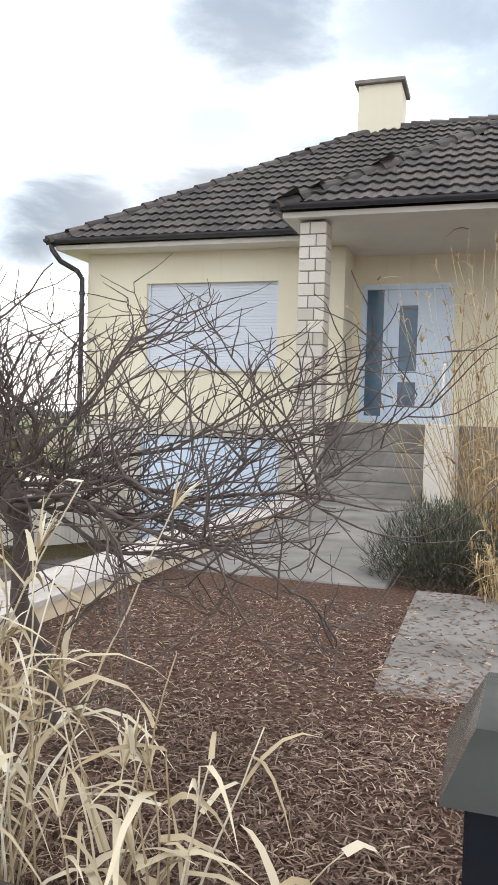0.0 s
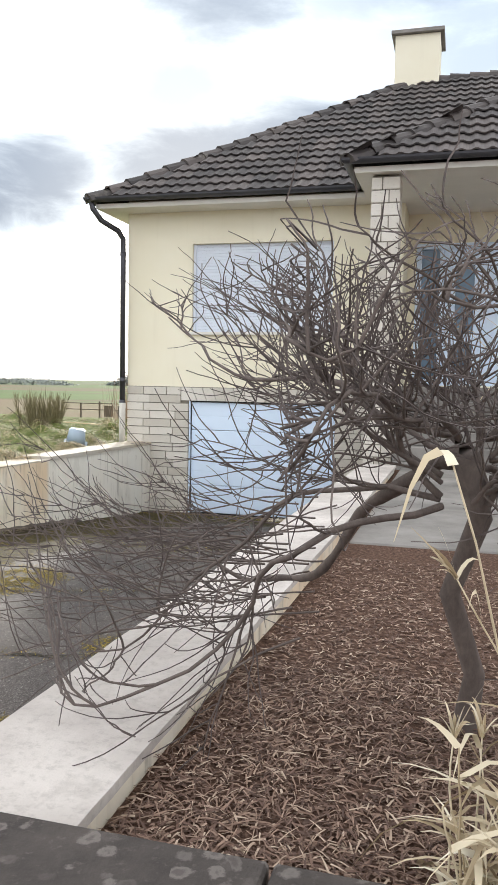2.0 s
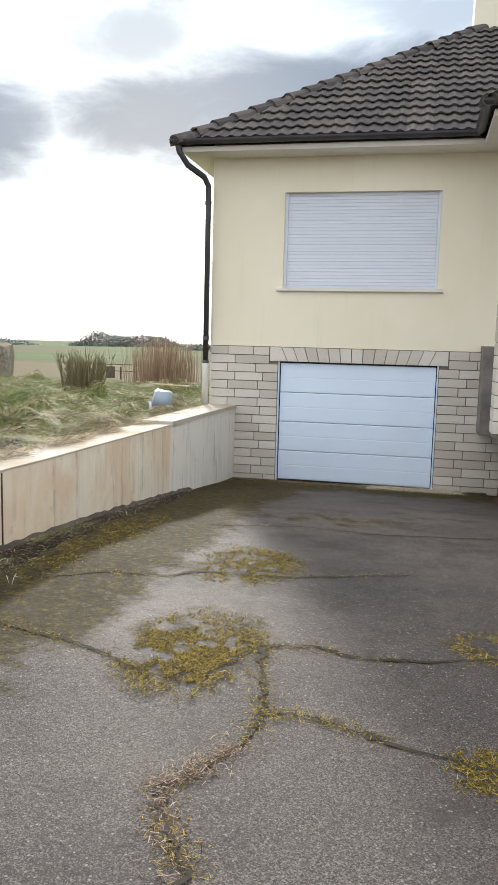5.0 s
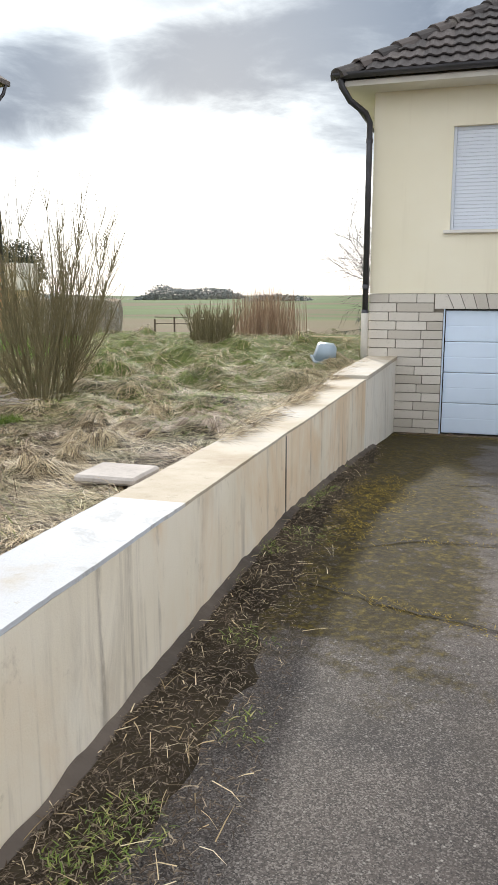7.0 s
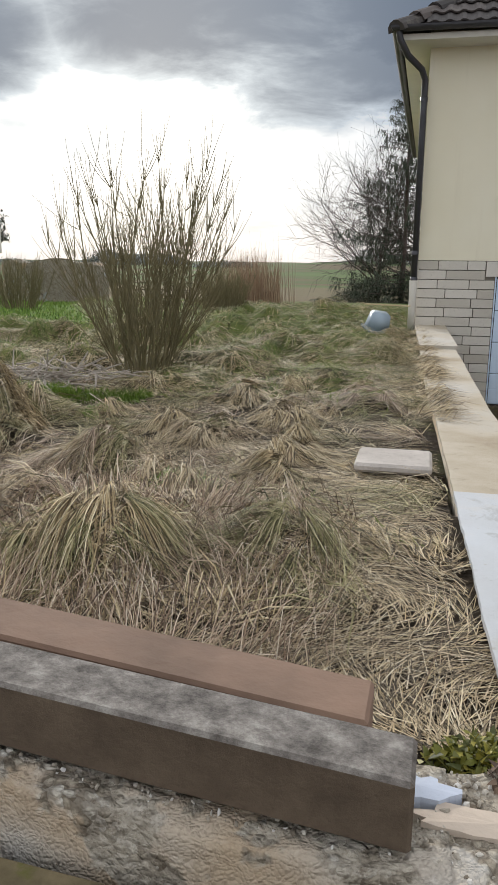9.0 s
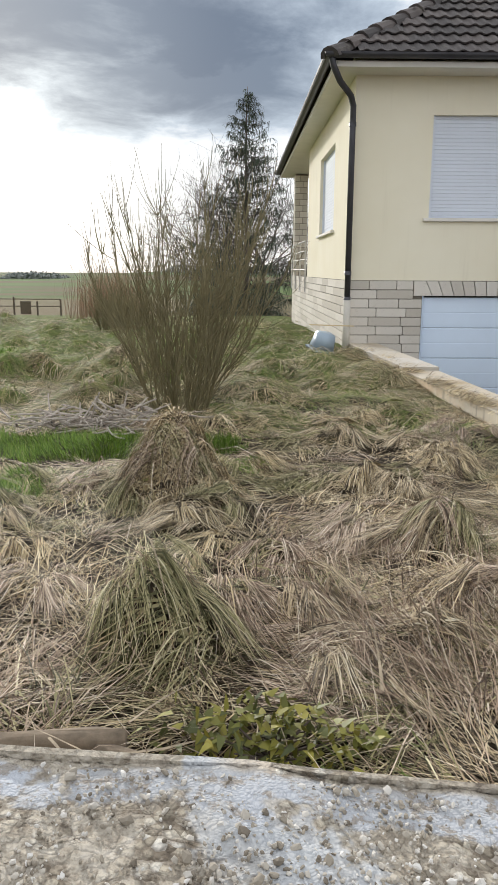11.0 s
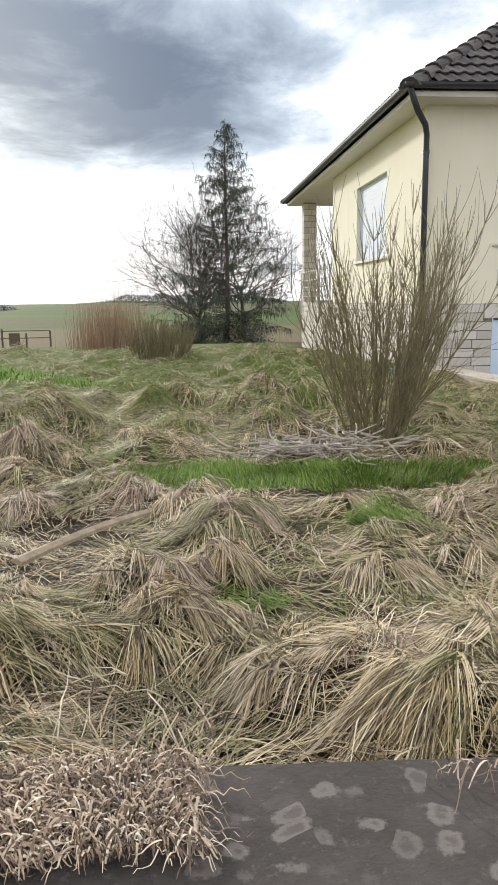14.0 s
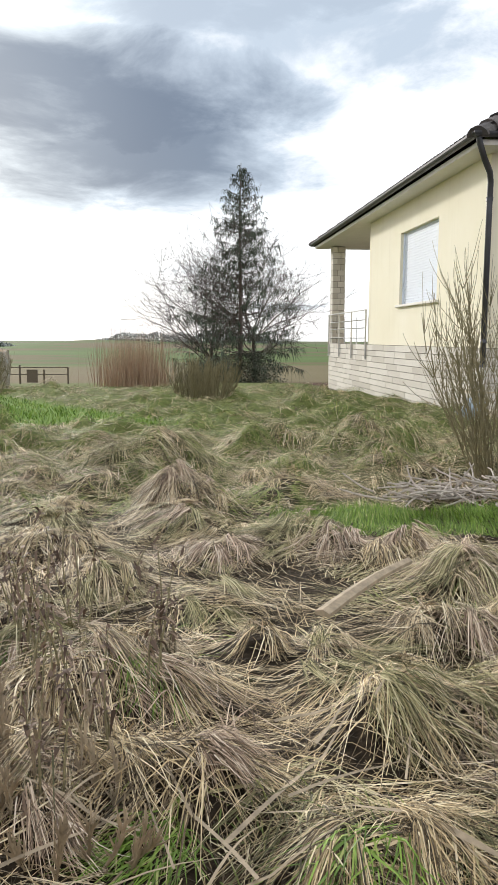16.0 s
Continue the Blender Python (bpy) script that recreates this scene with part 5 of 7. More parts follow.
def table(tab, x, y):
    fx, fy = np.clip((x - LX0) / LS, 0, len(lx) - 2), np.clip((y - LY0) / LS, 0, len(ly) - 2)
    i, j = fx.astype(int), fy.astype(int)
    u, v = fx - i, fy - j
    return (tab[j, i] * (1 - u) + tab[j, i + 1] * u) * (1 - v) + (tab[j + 1, i] * (1 - u) + tab[j + 1, i + 1] * u) * v


NS = 64
FIELD = np.array([[noise.noise((i * 0.33, j * 0.33, 7.7)) for i in range(NS)] for j in range(NS)])
PATCH = np.array([[noise.noise((i * 0.45, j * 0.45, 2.1)) for i in range(NS)] for j in range(NS)])


def smooth_field(tab, x, y, cell):
    fx, fy = (x + 40) / cell, y / cell
    i, j = np.floor(fx).astype(int), np.floor(fy).astype(int)
    u, v = fx - i, fy - j
    i, j = i % (NS - 1), j % (NS - 1)
    return (tab[j, i] * (1 - u) + tab[j, i + 1] * u) * (1 - v) + (tab[j + 1, i] * (1 - u) + tab[j + 1, i + 1] * u) * v


def lawn_grass(name, x, y, length, width, mat, label, seed, flat=1.0, lift=(0.12, 0.5), droop=(0.25, 0.75), segs=3):
    rg = np.random.default_rng(seed)
    n = len(x)
    ang = 2.4 + 5.5 * smooth_field(FIELD, x, y, 0.6) + 3.0 * smooth_field(PATCH, x, y, 0.17) + rg.normal(0, 0.5, n)
    gxv, gyv = table(LGX, x, y), table(LGY, x, y)
    slope = np.hypot(gxv, gyv)
    k = np.clip(slope * 1.5, 0, 0.9)[:, None]
    way = np.stack([np.cos(ang), np.sin(ang)], axis=1) - k * np.stack([gxv, gyv], axis=1) / (slope[:, None] + 1e-6)
    way /= np.linalg.norm(way, axis=1, keepdims=True) + 1e-9
    upv = rg.uniform(*lift, n) + 0.25 * np.clip(slope, 0, 1)
    way3 = np.column_stack([way * flat, upv])
    way3 /= np.linalg.norm(way3, axis=1, keepdims=True)
    root = np.column_stack([x, y, table(LZZ, x, y) - 0.01])
    near = 0.65 + 0.35 * np.clip((y - 2) / 4, 0, 1)
    V, F = blades(root, way3, rg.uniform(*length, n) * near, rg.uniform(*width, n) * near, rg.uniform(*droop, n) + 0.6 * np.clip(slope, 0, 1), segs, rg)
    # never below the soil
    gz = table(LZZ, V[:, 0], V[:, 1]) + 0.004
    V[:, 2] = np.maximum(V[:, 2], gz + np.repeat(rg.uniform(0, 0.012, len(V) // 2), 2))
    return tagged(quads(name, V, F, mat), label, "grass", kind="stuff")


rl = np.random.default_rng(21)


def in_green(x, y):
    q = ((x + 9.85) / 1.45) ** 2 + ((y - 5.05) / 0.55) ** 2
    return q < 0.95 + 0.9 * smooth_field(PATCH, x, y, 0.22) + 0.4 * smooth_field(FIELD, x, y, 0.08)


def behind_wall(x, y):
    return (y > sw(x) + 0.04) & (x < lw(y)[1] - 0.02) & ((y < 11.9) | (x < -7.1)) & ~((y > 10.8) & (x < -0.5 * y - 6.2))


def pit(x, y):
    """The bare hollow just behind the broken wall."""
    return (x > -9.75) & (x < -7.9) & (y < 1.70 + 0.10 * np.sin(5 * x)) & (rl.random(len(x)) < 0.9)


def spread(n, xr, yr, power):
    return rl.uniform(*xr, n), yr[0] + (yr[1] - yr[0]) * rl.random(n) ** power


x, y = spread(90000, (-15.2, -6.4), (1.35, 9.5), 1.6)
ok = behind_wall(x, y) & ~pit(x, y) & ((table(LZZ, x, y) - lawn_z(x, y) > 0.02 * rl.random(len(x)) ** 2 - 0.004) | (rl.random(len(x)) < 0.38)) & ~in_green(x, y) & (smooth_field(PATCH, x, y, 0.8) < 0.36 + 0.3 * rl.random(len(x)))
lawn_grass("dead_grass", x[ok], y[ok], (0.08, 0.28), (0.0015, 0.0042), STRAW, "flattened mat of straw-coloured dead grass", 22, 1.0, (0.03, 0.4), (0.2, 0.8), 2)


def tufts(cx, cy, per, mat, label, seed, length, width, radius, size=None):
    """Combed-over grass tufts: the blades of one tuft rise together and fall to one side."""
    rg = np.random.default_rng(seed)
    n = len(cx)
    size = np.ones(n) if size is None else size
    ang = 2.4 + 6.0 * smooth_field(FIELD, cx, cy, 0.6) + rg.normal(0, 0.7, n)
    k = np.repeat(np.arange(n), per)
    m = len(k)
    th, rr = rg.uniform(0, 6.28, m), radius * size[k] * np.sqrt(rg.random(m))
    x, y = cx[k] + rr * np.cos(th), cy[k] + rr * np.sin(th)
    ok = behind_wall(x, y)
    k, x, y, th = k[ok], x[ok], y[ok], th[ok]
    m = len(k)
    a = ang[k] + rg.normal(0, 0.5, m)
    out = 0.45
    lift = rg.uniform(0.45, 1.25, m)
    way = np.column_stack([np.cos(a) + out * np.cos(th), np.sin(a) + out * np.sin(th), lift])
    way /= np.linalg.norm(way, axis=1, keepdims=True)
    ln = rg.uniform(*length, m) * size[k]
    V, F = blades(np.column_stack([x, y, table(LZZ, x, y) - 0.01]), way, ln, rg.uniform(*width, m), rg.uniform(0.75, 1.25, m), 3, rg)
    V[:, 2] = np.maximum(V[:, 2], table(LZZ, V[:, 0], V[:, 1]) + np.repeat(rg.uniform(0.003, 0.03, len(V) // 2), 2))
    return tagged(quads("grass_tuft", V, F, mat), label, "grass", kind="stuff")


DRYPINK = material("dry_pink_straw", strands([(0.0, (0.07, 0.045, 0.030)), (0.35, (0.25, 0.17, 0.115)), (0.6, (0.50, 0.37, 0.265)), (0.85, (0.70, 0.56, 0.42)), (1.0, (0.86, 0.76, 0.63))]), 0.75)
ASHY = material("ashy_straw", strands([(0.0, (0.045, 0.033, 0.020)), (0.33, (0.21, 0.16, 0.10)), (0.55, (0.53, 0.41, 0.25)), (0.85, (0.74, 0.61, 0.415)), (1.0, (0.90, 0.81, 0.62))]), 0.75)
OLIVE = material("olive_straw", strands([(0.0, (0.04, 0.038, 0.014)), (0.4, (0.16, 0.15, 0.058)), (0.65, (0.38, 0.34, 0.165)), (0.85, (0.56, 0.49, 0.27)), (1.0, (0.74, 0.67, 0.45))]), 0.75)
for mat, cnt, seed in ((STRAW, 230, 161), (DRYPINK, 110, 162), (ASHY, 150, 163), (OLIVE, 260, 164)):
    cx, cy = spread(cnt, (-15.0, -6.6), (1.75, 9.0), 1.45)
    ok = ~in_green(cx, cy)
    cx, cy = cx[ok], cy[ok]
    tufts(cx, cy, 66, mat, "combed-over tufts of long dead grass", seed, (0.16, 0.44), (0.0015, 0.0042), 0.10, rl.uniform(0.6, 1.25, len(cx)))
def mops(items, per, mat, label, seed):
    """Mop-headed tussocks: blades from the crown of a mound hang down its sides, combed to one of them."""
    rg = np.random.default_rng(seed)
    it = np.array(items)
    n = len(it)
    comb = -1.57 + 2.6 * smooth_field(FIELD, it[:, 0], it[:, 1], 0.6) + rg.normal(0, 0.7, n)
    locks = 13
    k = np.repeat(np.arange(n), per)
    m = len(k)
    # blades hang in locks: those of one lock share root, way, length and height
    lk = k * locks + rg.integers(0, locks, m)
    lth, lrr = rg.uniform(0, 6.28, n * locks), np.sqrt(rg.random(n * locks))
    lturn, llen, lup = rg.normal(0, 0.42, n * locks), rg.uniform(0.55, 1.3, n * locks), rg.uniform(0.002, 0.085, n * locks) * rg.random(n * locks)
    th = lth[lk] + rg.normal(0, 0.13, m)
    rr = it[k, 2] * 0.75 * lrr[lk] + rg.normal(0, 0.012, m)
    x, y = it[k, 0] + rr * np.cos(th), it[k, 1] + 0.25 * it[k, 2] + rr * np.sin(th)
    ok = behind_wall(x, y)
    k, th, x, y, lk = k[ok], th[ok], x[ok], y[ok], lk[ok]
    m = len(k)
    a = comb[k] + lturn[lk] + rg.normal(0, 0.09, m) + np.where(rg.random(m) < 0.25, rg.normal(0, 0.8, m), 0)
    way = np.column_stack([0.65 * np.cos(th) + 0.85 * np.cos(a), 0.65 * np.sin(th) + 0.85 * np.sin(a), rg.uniform(0.10, 0.60, m)])
    way += rg.normal(0, 0.075, (m, 3))
    way /= np.linalg.norm(way, axis=1, keepdims=True)
    ln = llen[lk] * rg.uniform(0.6, 1.2, m) * (0.065 + 0.62 * it[k, 2])
    V, F = blades(np.column_stack([x, y, table(LZZ, x, y) - 0.004 + lup[lk]]), way, ln, rg.uniform(0.0012, 0.0038, m) * np.clip(0.85 + 0.14 * (y - 3), 0.65, 1.6), rg.uniform(0.7, 1.5, m), 4, rg)
    V[:, 2] = np.maximum(V[:, 2], table(LZZ, V[:, 0], V[:, 1]) + np.repeat(lup[lk], 10) + np.repeat(rg.uniform(0.0, 0.012, len(V) // 2), 2))
    return tagged(quads("grass_tussock", V, F, mat), label, "grass", kind="stuff")


near = [m_ for m_ in MOUNDS if m_[1] < 8.5 and not in_green(np.array([m_[0]]), np.array([m_[1]]))[0]]
far = [m_ for m_ in MOUNDS if m_[1] >= 8.5]
mops(far[0::3], 48, OLIVE, "olive tussocks on the upper lawn", 175)
mops(far[1::3], 48, GREEN, "green tussocks on the upper lawn", 176)
mops(far[2::6], 48, STRAW, "straw tussocks on the upper lawn", 177)
mid = [m_ for m_ in near if m_[1] >= 5.7]
near = [m_ for m_ in near if m_[1] < 5.7]
mops(mid[0::2], 110, OLIVE, "olive tussocks round the willow bush", 178)
mops(mid[1::4], 110, STRAW, "straw tussocks round the willow bush", 179)
mops(mid[3::4], 110, GREEN, "green tussocks round the willow bush", 180)
mops(near[0::4], 400, STRAW, "rounded straw tussocks with hanging blades", 171)
mops(near[1::4], 400, ASHY, "rounded grey-straw tussocks with hanging blades", 172)
mops(near[2::4], 400, DRYPINK, "rounded pinkish tussocks with hanging blades", 173)
mops(near[3::4], 400, OLIVE, "rounded olive tussocks with hanging blades", 174)
for mat, cnt, seed in ((STRAW, 240, 165), (OLIVE, 680, 166), (GREEN, 560, 167)):
    cx, cy = spread(cnt, (-20.0, -7.0), (7.0, 27.0), 1.4)
    tufts(cx, cy, 32, mat, "tufts of dead and green grass on the upper lawn", seed, (0.14, 0.36), (0.003, 0.007), 0.16, rl.uniform(0.7, 1.4, len(cx)))
x, y = spread(20000, (-22.0, -6.9), (7.0, 28.0), 1.7)
ok = behind_wall(x, y) & ((smooth_field(PATCH, x, y, 1.3) + 0.35 * rl.random(len(x))) < 0.30)
lawn_grass("dead_grass", x[ok], y[ok], (0.10, 0.32), (0.003, 0.008), STRAW, "pale dead grass on the upper lawn", 23, 1.0, (0.12, 0.5), (0.25, 0.75), 2)
FRESH = material("fresh_grass", strands([(0.0, (0.07, 0.13, 0.014)), (0.5, (0.15, 0.26, 0.028)), (0.9, (0.24, 0.36, 0.05)), (1.0, (0.42, 0.42, 0.16))]), 0.6)
x, y = spread(30000, (-11.5, -8.2), (4.3, 5.8), 1.0)
ok = in_green(x, y)
lawn_grass("green_grass", x[ok], y[ok], (0.05, 0.13), (0.003, 0.006), FRESH, "patch of fresh green grass", 24, 0.35, (0.6, 1.8), (0.1, 0.5))
x, y = spread(54000, (-22.0, -6.9), (5.2, 28.0), 1.6)
ok = behind_wall(x, y) & ((smooth_field(PATCH, x, y, 1.3) + 0.3 * rl.random(len(x))) > -0.06)
lawn_grass("green_grass", x[ok], y[ok], (0.06, 0.17), (0.004, 0.009), GREEN, "short green grass between the dead tussocks", 25, 0.8, (0.4, 1.2), (0.1, 0.5), 2)
x, y = spread(16000, (-15.0, -6.6), (1.5, 7.0), 1.3)
ok = behind_wall(x, y) & (smooth_field(PATCH, x, y, 0.5) > 0.16)
lawn_grass("green_grass", x[ok], y[ok], (0.08, 0.22), (0.003, 0.006), GREEN, "scattered green blades in the dead grass", 26, 0.8, (0.4, 1.2), (0.1, 0.6))
th, rr = rl.uniform(0, 6.28, 1500), 0.17 * rl.random(1500) ** 0.6
x, y = -9.72 + rr * np.cos(th), 3.74 + rr * np.sin(th)
lawn_grass("green_grass", x, y, (0.10, 0.24), (0.003, 0.006), FRESH, "single tuft of bright green grass", 27, 0.6, (0.7, 1.6), (0.2, 0.6))
gx = np.array([-11.35, -11.72, -11.45, -12.2, -11.75, -12.75, -10.4, -8.6, -7.6, -12.3, -7.7])
gy = np.array([1.80, 1.98, 1.72, 2.85, 2.6, 3.1, 2.8, 4.2, 2.7, 1.9, 2.6])
tufts(gx, gy, 150, FRESH, "bright green tufts among the dead grass", 169, (0.08, 0.24), (0.002, 0.005), 0.09, rl.uniform(0.7, 1.1, len(gx)))
# straw along the two walls
x, y = spread(15000, (-8.4, -6.62), (1.32, 3.8), 1.2)
ok = behind_wall(x, y)
lawn_grass("dead_grass", x[ok], y[ok], (0.12, 0.36), (0.0015, 0.0036), ASHY, "combed straw behind the corner of the walls", 28, 1.0, (0.10, 0.55), (0.3, 0.9), 4)
cy = np.concatenate([rl.uniform(5.0, 11.7, 150), rl.uniform(7.5, 11.5, 60)])
cx = lw(cy)[1] - rl.uniform(0.06, 0.30, len(cy))
tufts(cx[0::2], cy[0::2], 70, OLIVE, "olive tufts along the wall coping", 181, (0.14, 0.34), (0.002, 0.005), 0.10, rl.uniform(0.7, 1.2, len(cx[0::2])))
tufts(cx[1::2], cy[1::2], 70, STRAW, "straw tufts along the wall coping", 182, (0.14, 0.34), (0.002, 0.005), 0.10, rl.uniform(0.7, 1.2, len(cx[1::2])))
# one tall tussock with hanging blades
n = 5200
th, rr = rl.uniform(0, 6.28, n), 0.24 * rl.random(n) ** 0.6
lawn_grass("grass_tussock", -8.93 + rr * np.cos(th), 3.62 + rr * np.sin(th), (0.16, 0.40), (0.002, 0.005), STRAW, "rounded tussock of long dead grass", 40, 0.45, (0.5, 1.6), (0.5, 1.2), 4)
# fringe of dead grass that hangs over the street wall
def fringe(x, back, label, seed):
    rg = np.random.default_rng(seed)
    n = len(x)
    clump = np.array([noise.noise((v * 6, 3.3, 0)) + 0.6 * noise.noise((v * 17, 1.3, 0)) for v in x])
    lump = np.clip(clump, 0, 1)
    root = np.column_stack([x, sw(x) + 0.05 - 0.7 * back * rg.random(n) - 0.04 * lump, wall_rise(x) + 0.487 + rg.uniform(0.005, 0.06, n) * (0.4 + lump)])
    way = np.column_stack([rg.normal(0, 0.9, n), -0.35 + rg.normal(0, 0.6, n), rg.uniform(0.1, 0.9, n)])
    way /= np.linalg.norm(way, axis=1, keepdims=True)
    V, F = blades(root, way, rg.uniform(0.035, 0.115, n) * np.clip(0.85 + 0.8 * clump, 0.3, 1.4), rg.uniform(0.0011, 0.0030, n), rg.uniform(0.9, 3.0, n), 8, rg)
    V[:, 2] = np.maximum(V[:, 2], wall_rise(V[:, 0]) + 0.488 + np.repeat(rg.uniform(0, 0.016, len(V) // 2), 2))
    tagged(quads("dead_grass", V, F, DRYPINK), label, "grass", kind="stuff")


fringe(rl.uniform(-9.92, -9.38, 3200), 0.12, "curled pinkish dead grass hanging over the broken wall", 191)
fringe(rl.uniform(-11.0, -10.64, 2300), 0.26, "curled dead grass heaped on the lichen-spotted slab", 192)
fringe(rl.uniform(-10.35, -10.2, 26), 0.12, "curled dead grass along the edge of the slabs", 193)


# ---------- willow bush ----------
def shoots_bush(name, at, n, height, fan, mat, label, seed, r=0.3, rad=0.010):
    rg = np.random.default_rng(seed)
    bush = thing(name, at, label, "bush")
    main, side = [], []
    for k in range(n):
        a = rg.uniform(0, 2 * math.pi)
        d0 = r * rg.random() ** 0.5
        p = np.array(at) + [d0 * math.cos(a), d0 * math.sin(a), -0.03]
        lean = fan * (0.25 + 0.75 * rg.random()) * rg.uniform(0.15, 1.15)
        w = np.array([math.cos(a) * lean + 0.06, math.sin(a) * lean, 1.0])
        hgt = height * rg.uniform(0.55, 1.0) * (1.0 if lean < 0.6 else 0.85)
        q, _ = bend(p, w / np.linalg.norm(w), hgt, 9, 0.075, 0.09, rg)
        r0 = rad * rg.uniform(0.6, 1.5)
        main.append((q, np.linspace(r0, 0.0018, len(q))))
        for m in range(26):
            j = rg.integers(2, 9)
            w2 = (q[j] - q[j - 1]) / np.linalg.norm(q[j] - q[j - 1]) + rg.normal(0, 0.36, 3)
            s, _ = bend(q[j], w2 / np.linalg.norm(w2), rg.uniform(0.2, 0.75) * height * 0.34, 6, 0.05, 0.12, rg)
            side.append((s, np.linspace(0.0033, 0.0012, len(s))))
    for line in main:
        V, F = tubes([line], 5)
        raw("stem", V, F, mat, bush, "", True)
    V, F = tubes(side, 3)
    tagged(raw("shoot_tangle", V, F, mat, bush, "thin bare shoots"), kind="stuff")
    return bush


shoots_bush("willow_bush", (-9.12, 6.42, 0.39), 62, 2.0, 0.88, WILLOW, "large bare multi-stemmed willow bush on the lawn", 31, 0.22, 0.0078)
shoots_bush("small_bush", (-11.3, 17.0, 0.22), 60, 1.0, 0.9, WILLOW, "small dark bush at the lawn's end", 32, 0.35, 0.012)
shoots_bush("small_bush", (-11.0, 16.2, 0.24), 70, 1.0, 1.0, WILLOW, "bare brown bush on the upper lawn", 33, 0.4, 0.012)
shoots_bush("small_bush", (-15.6, 16.0, 0.25), 60, 1.3, 0.8, WILLOW, "bare brown bush beside the old wall", 34, 0.4, 0.012)

PURPLE = material("grey_stick", bark((0.52, 0.46, 0.40)), 0.85, bump=(0.3, 0.003))
rg = np.random.default_rng(35)
pile = thing("stick_pile", (-9.95, 5.85, 0.42), "heap of cut grey sticks beside the willow bush", "sticks")
for k in range(130):
    p = np.array([rg.normal(-9.72, 0.30), rg.normal(5.78, 0.12), 0.0])
    p[2] = float(table(LZZ, p[:1], p[1:2])[0]) + 0.03 + abs(rg.normal(0, 0.05))
    q, _ = bend(p, np.array([rg.normal(0, 1), rg.normal(0, 0.9), rg.normal(0, 0.3)]), rg.uniform(0.12, 0.34), 4, 0.1, 0.0, rg)
    q[:, 2] = np.maximum(q[:, 2], table(LZZ, q[:, 0], q[:, 1]) + 0.03)
    V, F = tubes([(q, np.linspace(0.008, 0.005, len(q)))], 5)
    raw("stick", V, F, PURPLE, pile)

# reed bed
rg = np.random.default_rng(36)
reeds = thing("reed_bed", (-13.05, 28.0, -0.15), "bed of reddish dry reeds at the end of the lawn", "reeds")
RUST = material("rusty_reed", strands([(0.0, (0.24, 0.15, 0.10)), (0.5, (0.36, 0.245, 0.16)), (1.0, (0.50, 0.38, 0.27))]), 0.8)
n = 1300
root = np.column_stack([rg.normal(-13.05, 0.62, n), rg.normal(28.0, 0.7, n), np.full(n, -0.2)])
way = np.column_stack([rg.normal(0, 0.08, n), rg.normal(0, 0.08, n), np.ones(n)])
ln = rg.uniform(1.1, 2.1, n) * np.where(rg.random(n) < 0.06, 1.35, 1.0)
V, F = blades(root, way, ln, rg.uniform(0.009, 0.019, n), rg.uniform(0, 0.06, n), 3, rg)
tagged(quads("reed_mass", V, F, RUST, reeds), kind="stuff")


# ---------- conifer and bare trees ----------
def conifer(at, height, half, seed):
    rg = np.random.default_rng(seed)
    tree = thing("conifer", at, "slender dark spruce with drooping branches", "tree")
    base = np.array(at)
    tip = base + [0.1, 0, height]
    pts = np.array([base + (tip - base) * s + [0.05 * math.sin(6 * s), 0, 0] for s in np.linspace(0, 1, 12)])
    V, F = tubes([(pts, np.linspace(0.16, 0.012, 12))], 7)
    raw("trunk", V, F, BARK, tree, "", True)
    br, root, way, ln, wd, dr = [], [], [], [], [], []
    for k in range(420):
        s = rg.random() ** 0.75
        s = 0.04 + 0.94 * s
        a = rg.uniform(0, 2 * math.pi)
        reach = half * (1 - s) ** 0.9 * rg.uniform(0.55, 1.15) + 0.10
        p = base + (tip - base) * s
        w = np.array([math.cos(a), math.sin(a), -0.12 + 0.4 * s])
        q, _ = bend(p, w / np.linalg.norm(w), reach, 6, 0.08, 0.03, rg)
        br.append((q, np.linspace(0.022 * (1 - s) + 0.006, 0.004, len(q))))
        m = int(4 + 15 * reach)
        for _ in range(m):
            j = min(len(q) - 1, 1 + int(len(q) * rg.random() ** 0.7))
            c = q[j] + (q[j - 1] - q[j]) * rg.random()
            d3 = rg.normal(0, 0.5, 3) + w * 0.6 + np.array([0, 0, -0.35])
            root.append(c); way.append(d3 / np.linalg.norm(d3)); ln.append(rg.uniform(0.18, 0.5) * (1.1 - 0.5 * s)); wd.append(rg.uniform(0.018, 0.048)); dr.append(rg.uniform(0.3, 1.1))
    V, F = tubes(br, 4)
    tagged(raw("branch_tangle", V, F, BARK, tree), kind="stuff")
    V, F = blades(np.array(root), np.array(way), np.array(ln), np.array(wd), np.array(dr), 2, rg)
    tagged(quads("needle_mass", V, F, NEEDLE, tree, "dark drooping needle sprays"), kind="stuff")


conifer((-8.15, 43.0, -1.1), 11.9, 4.8, 51)


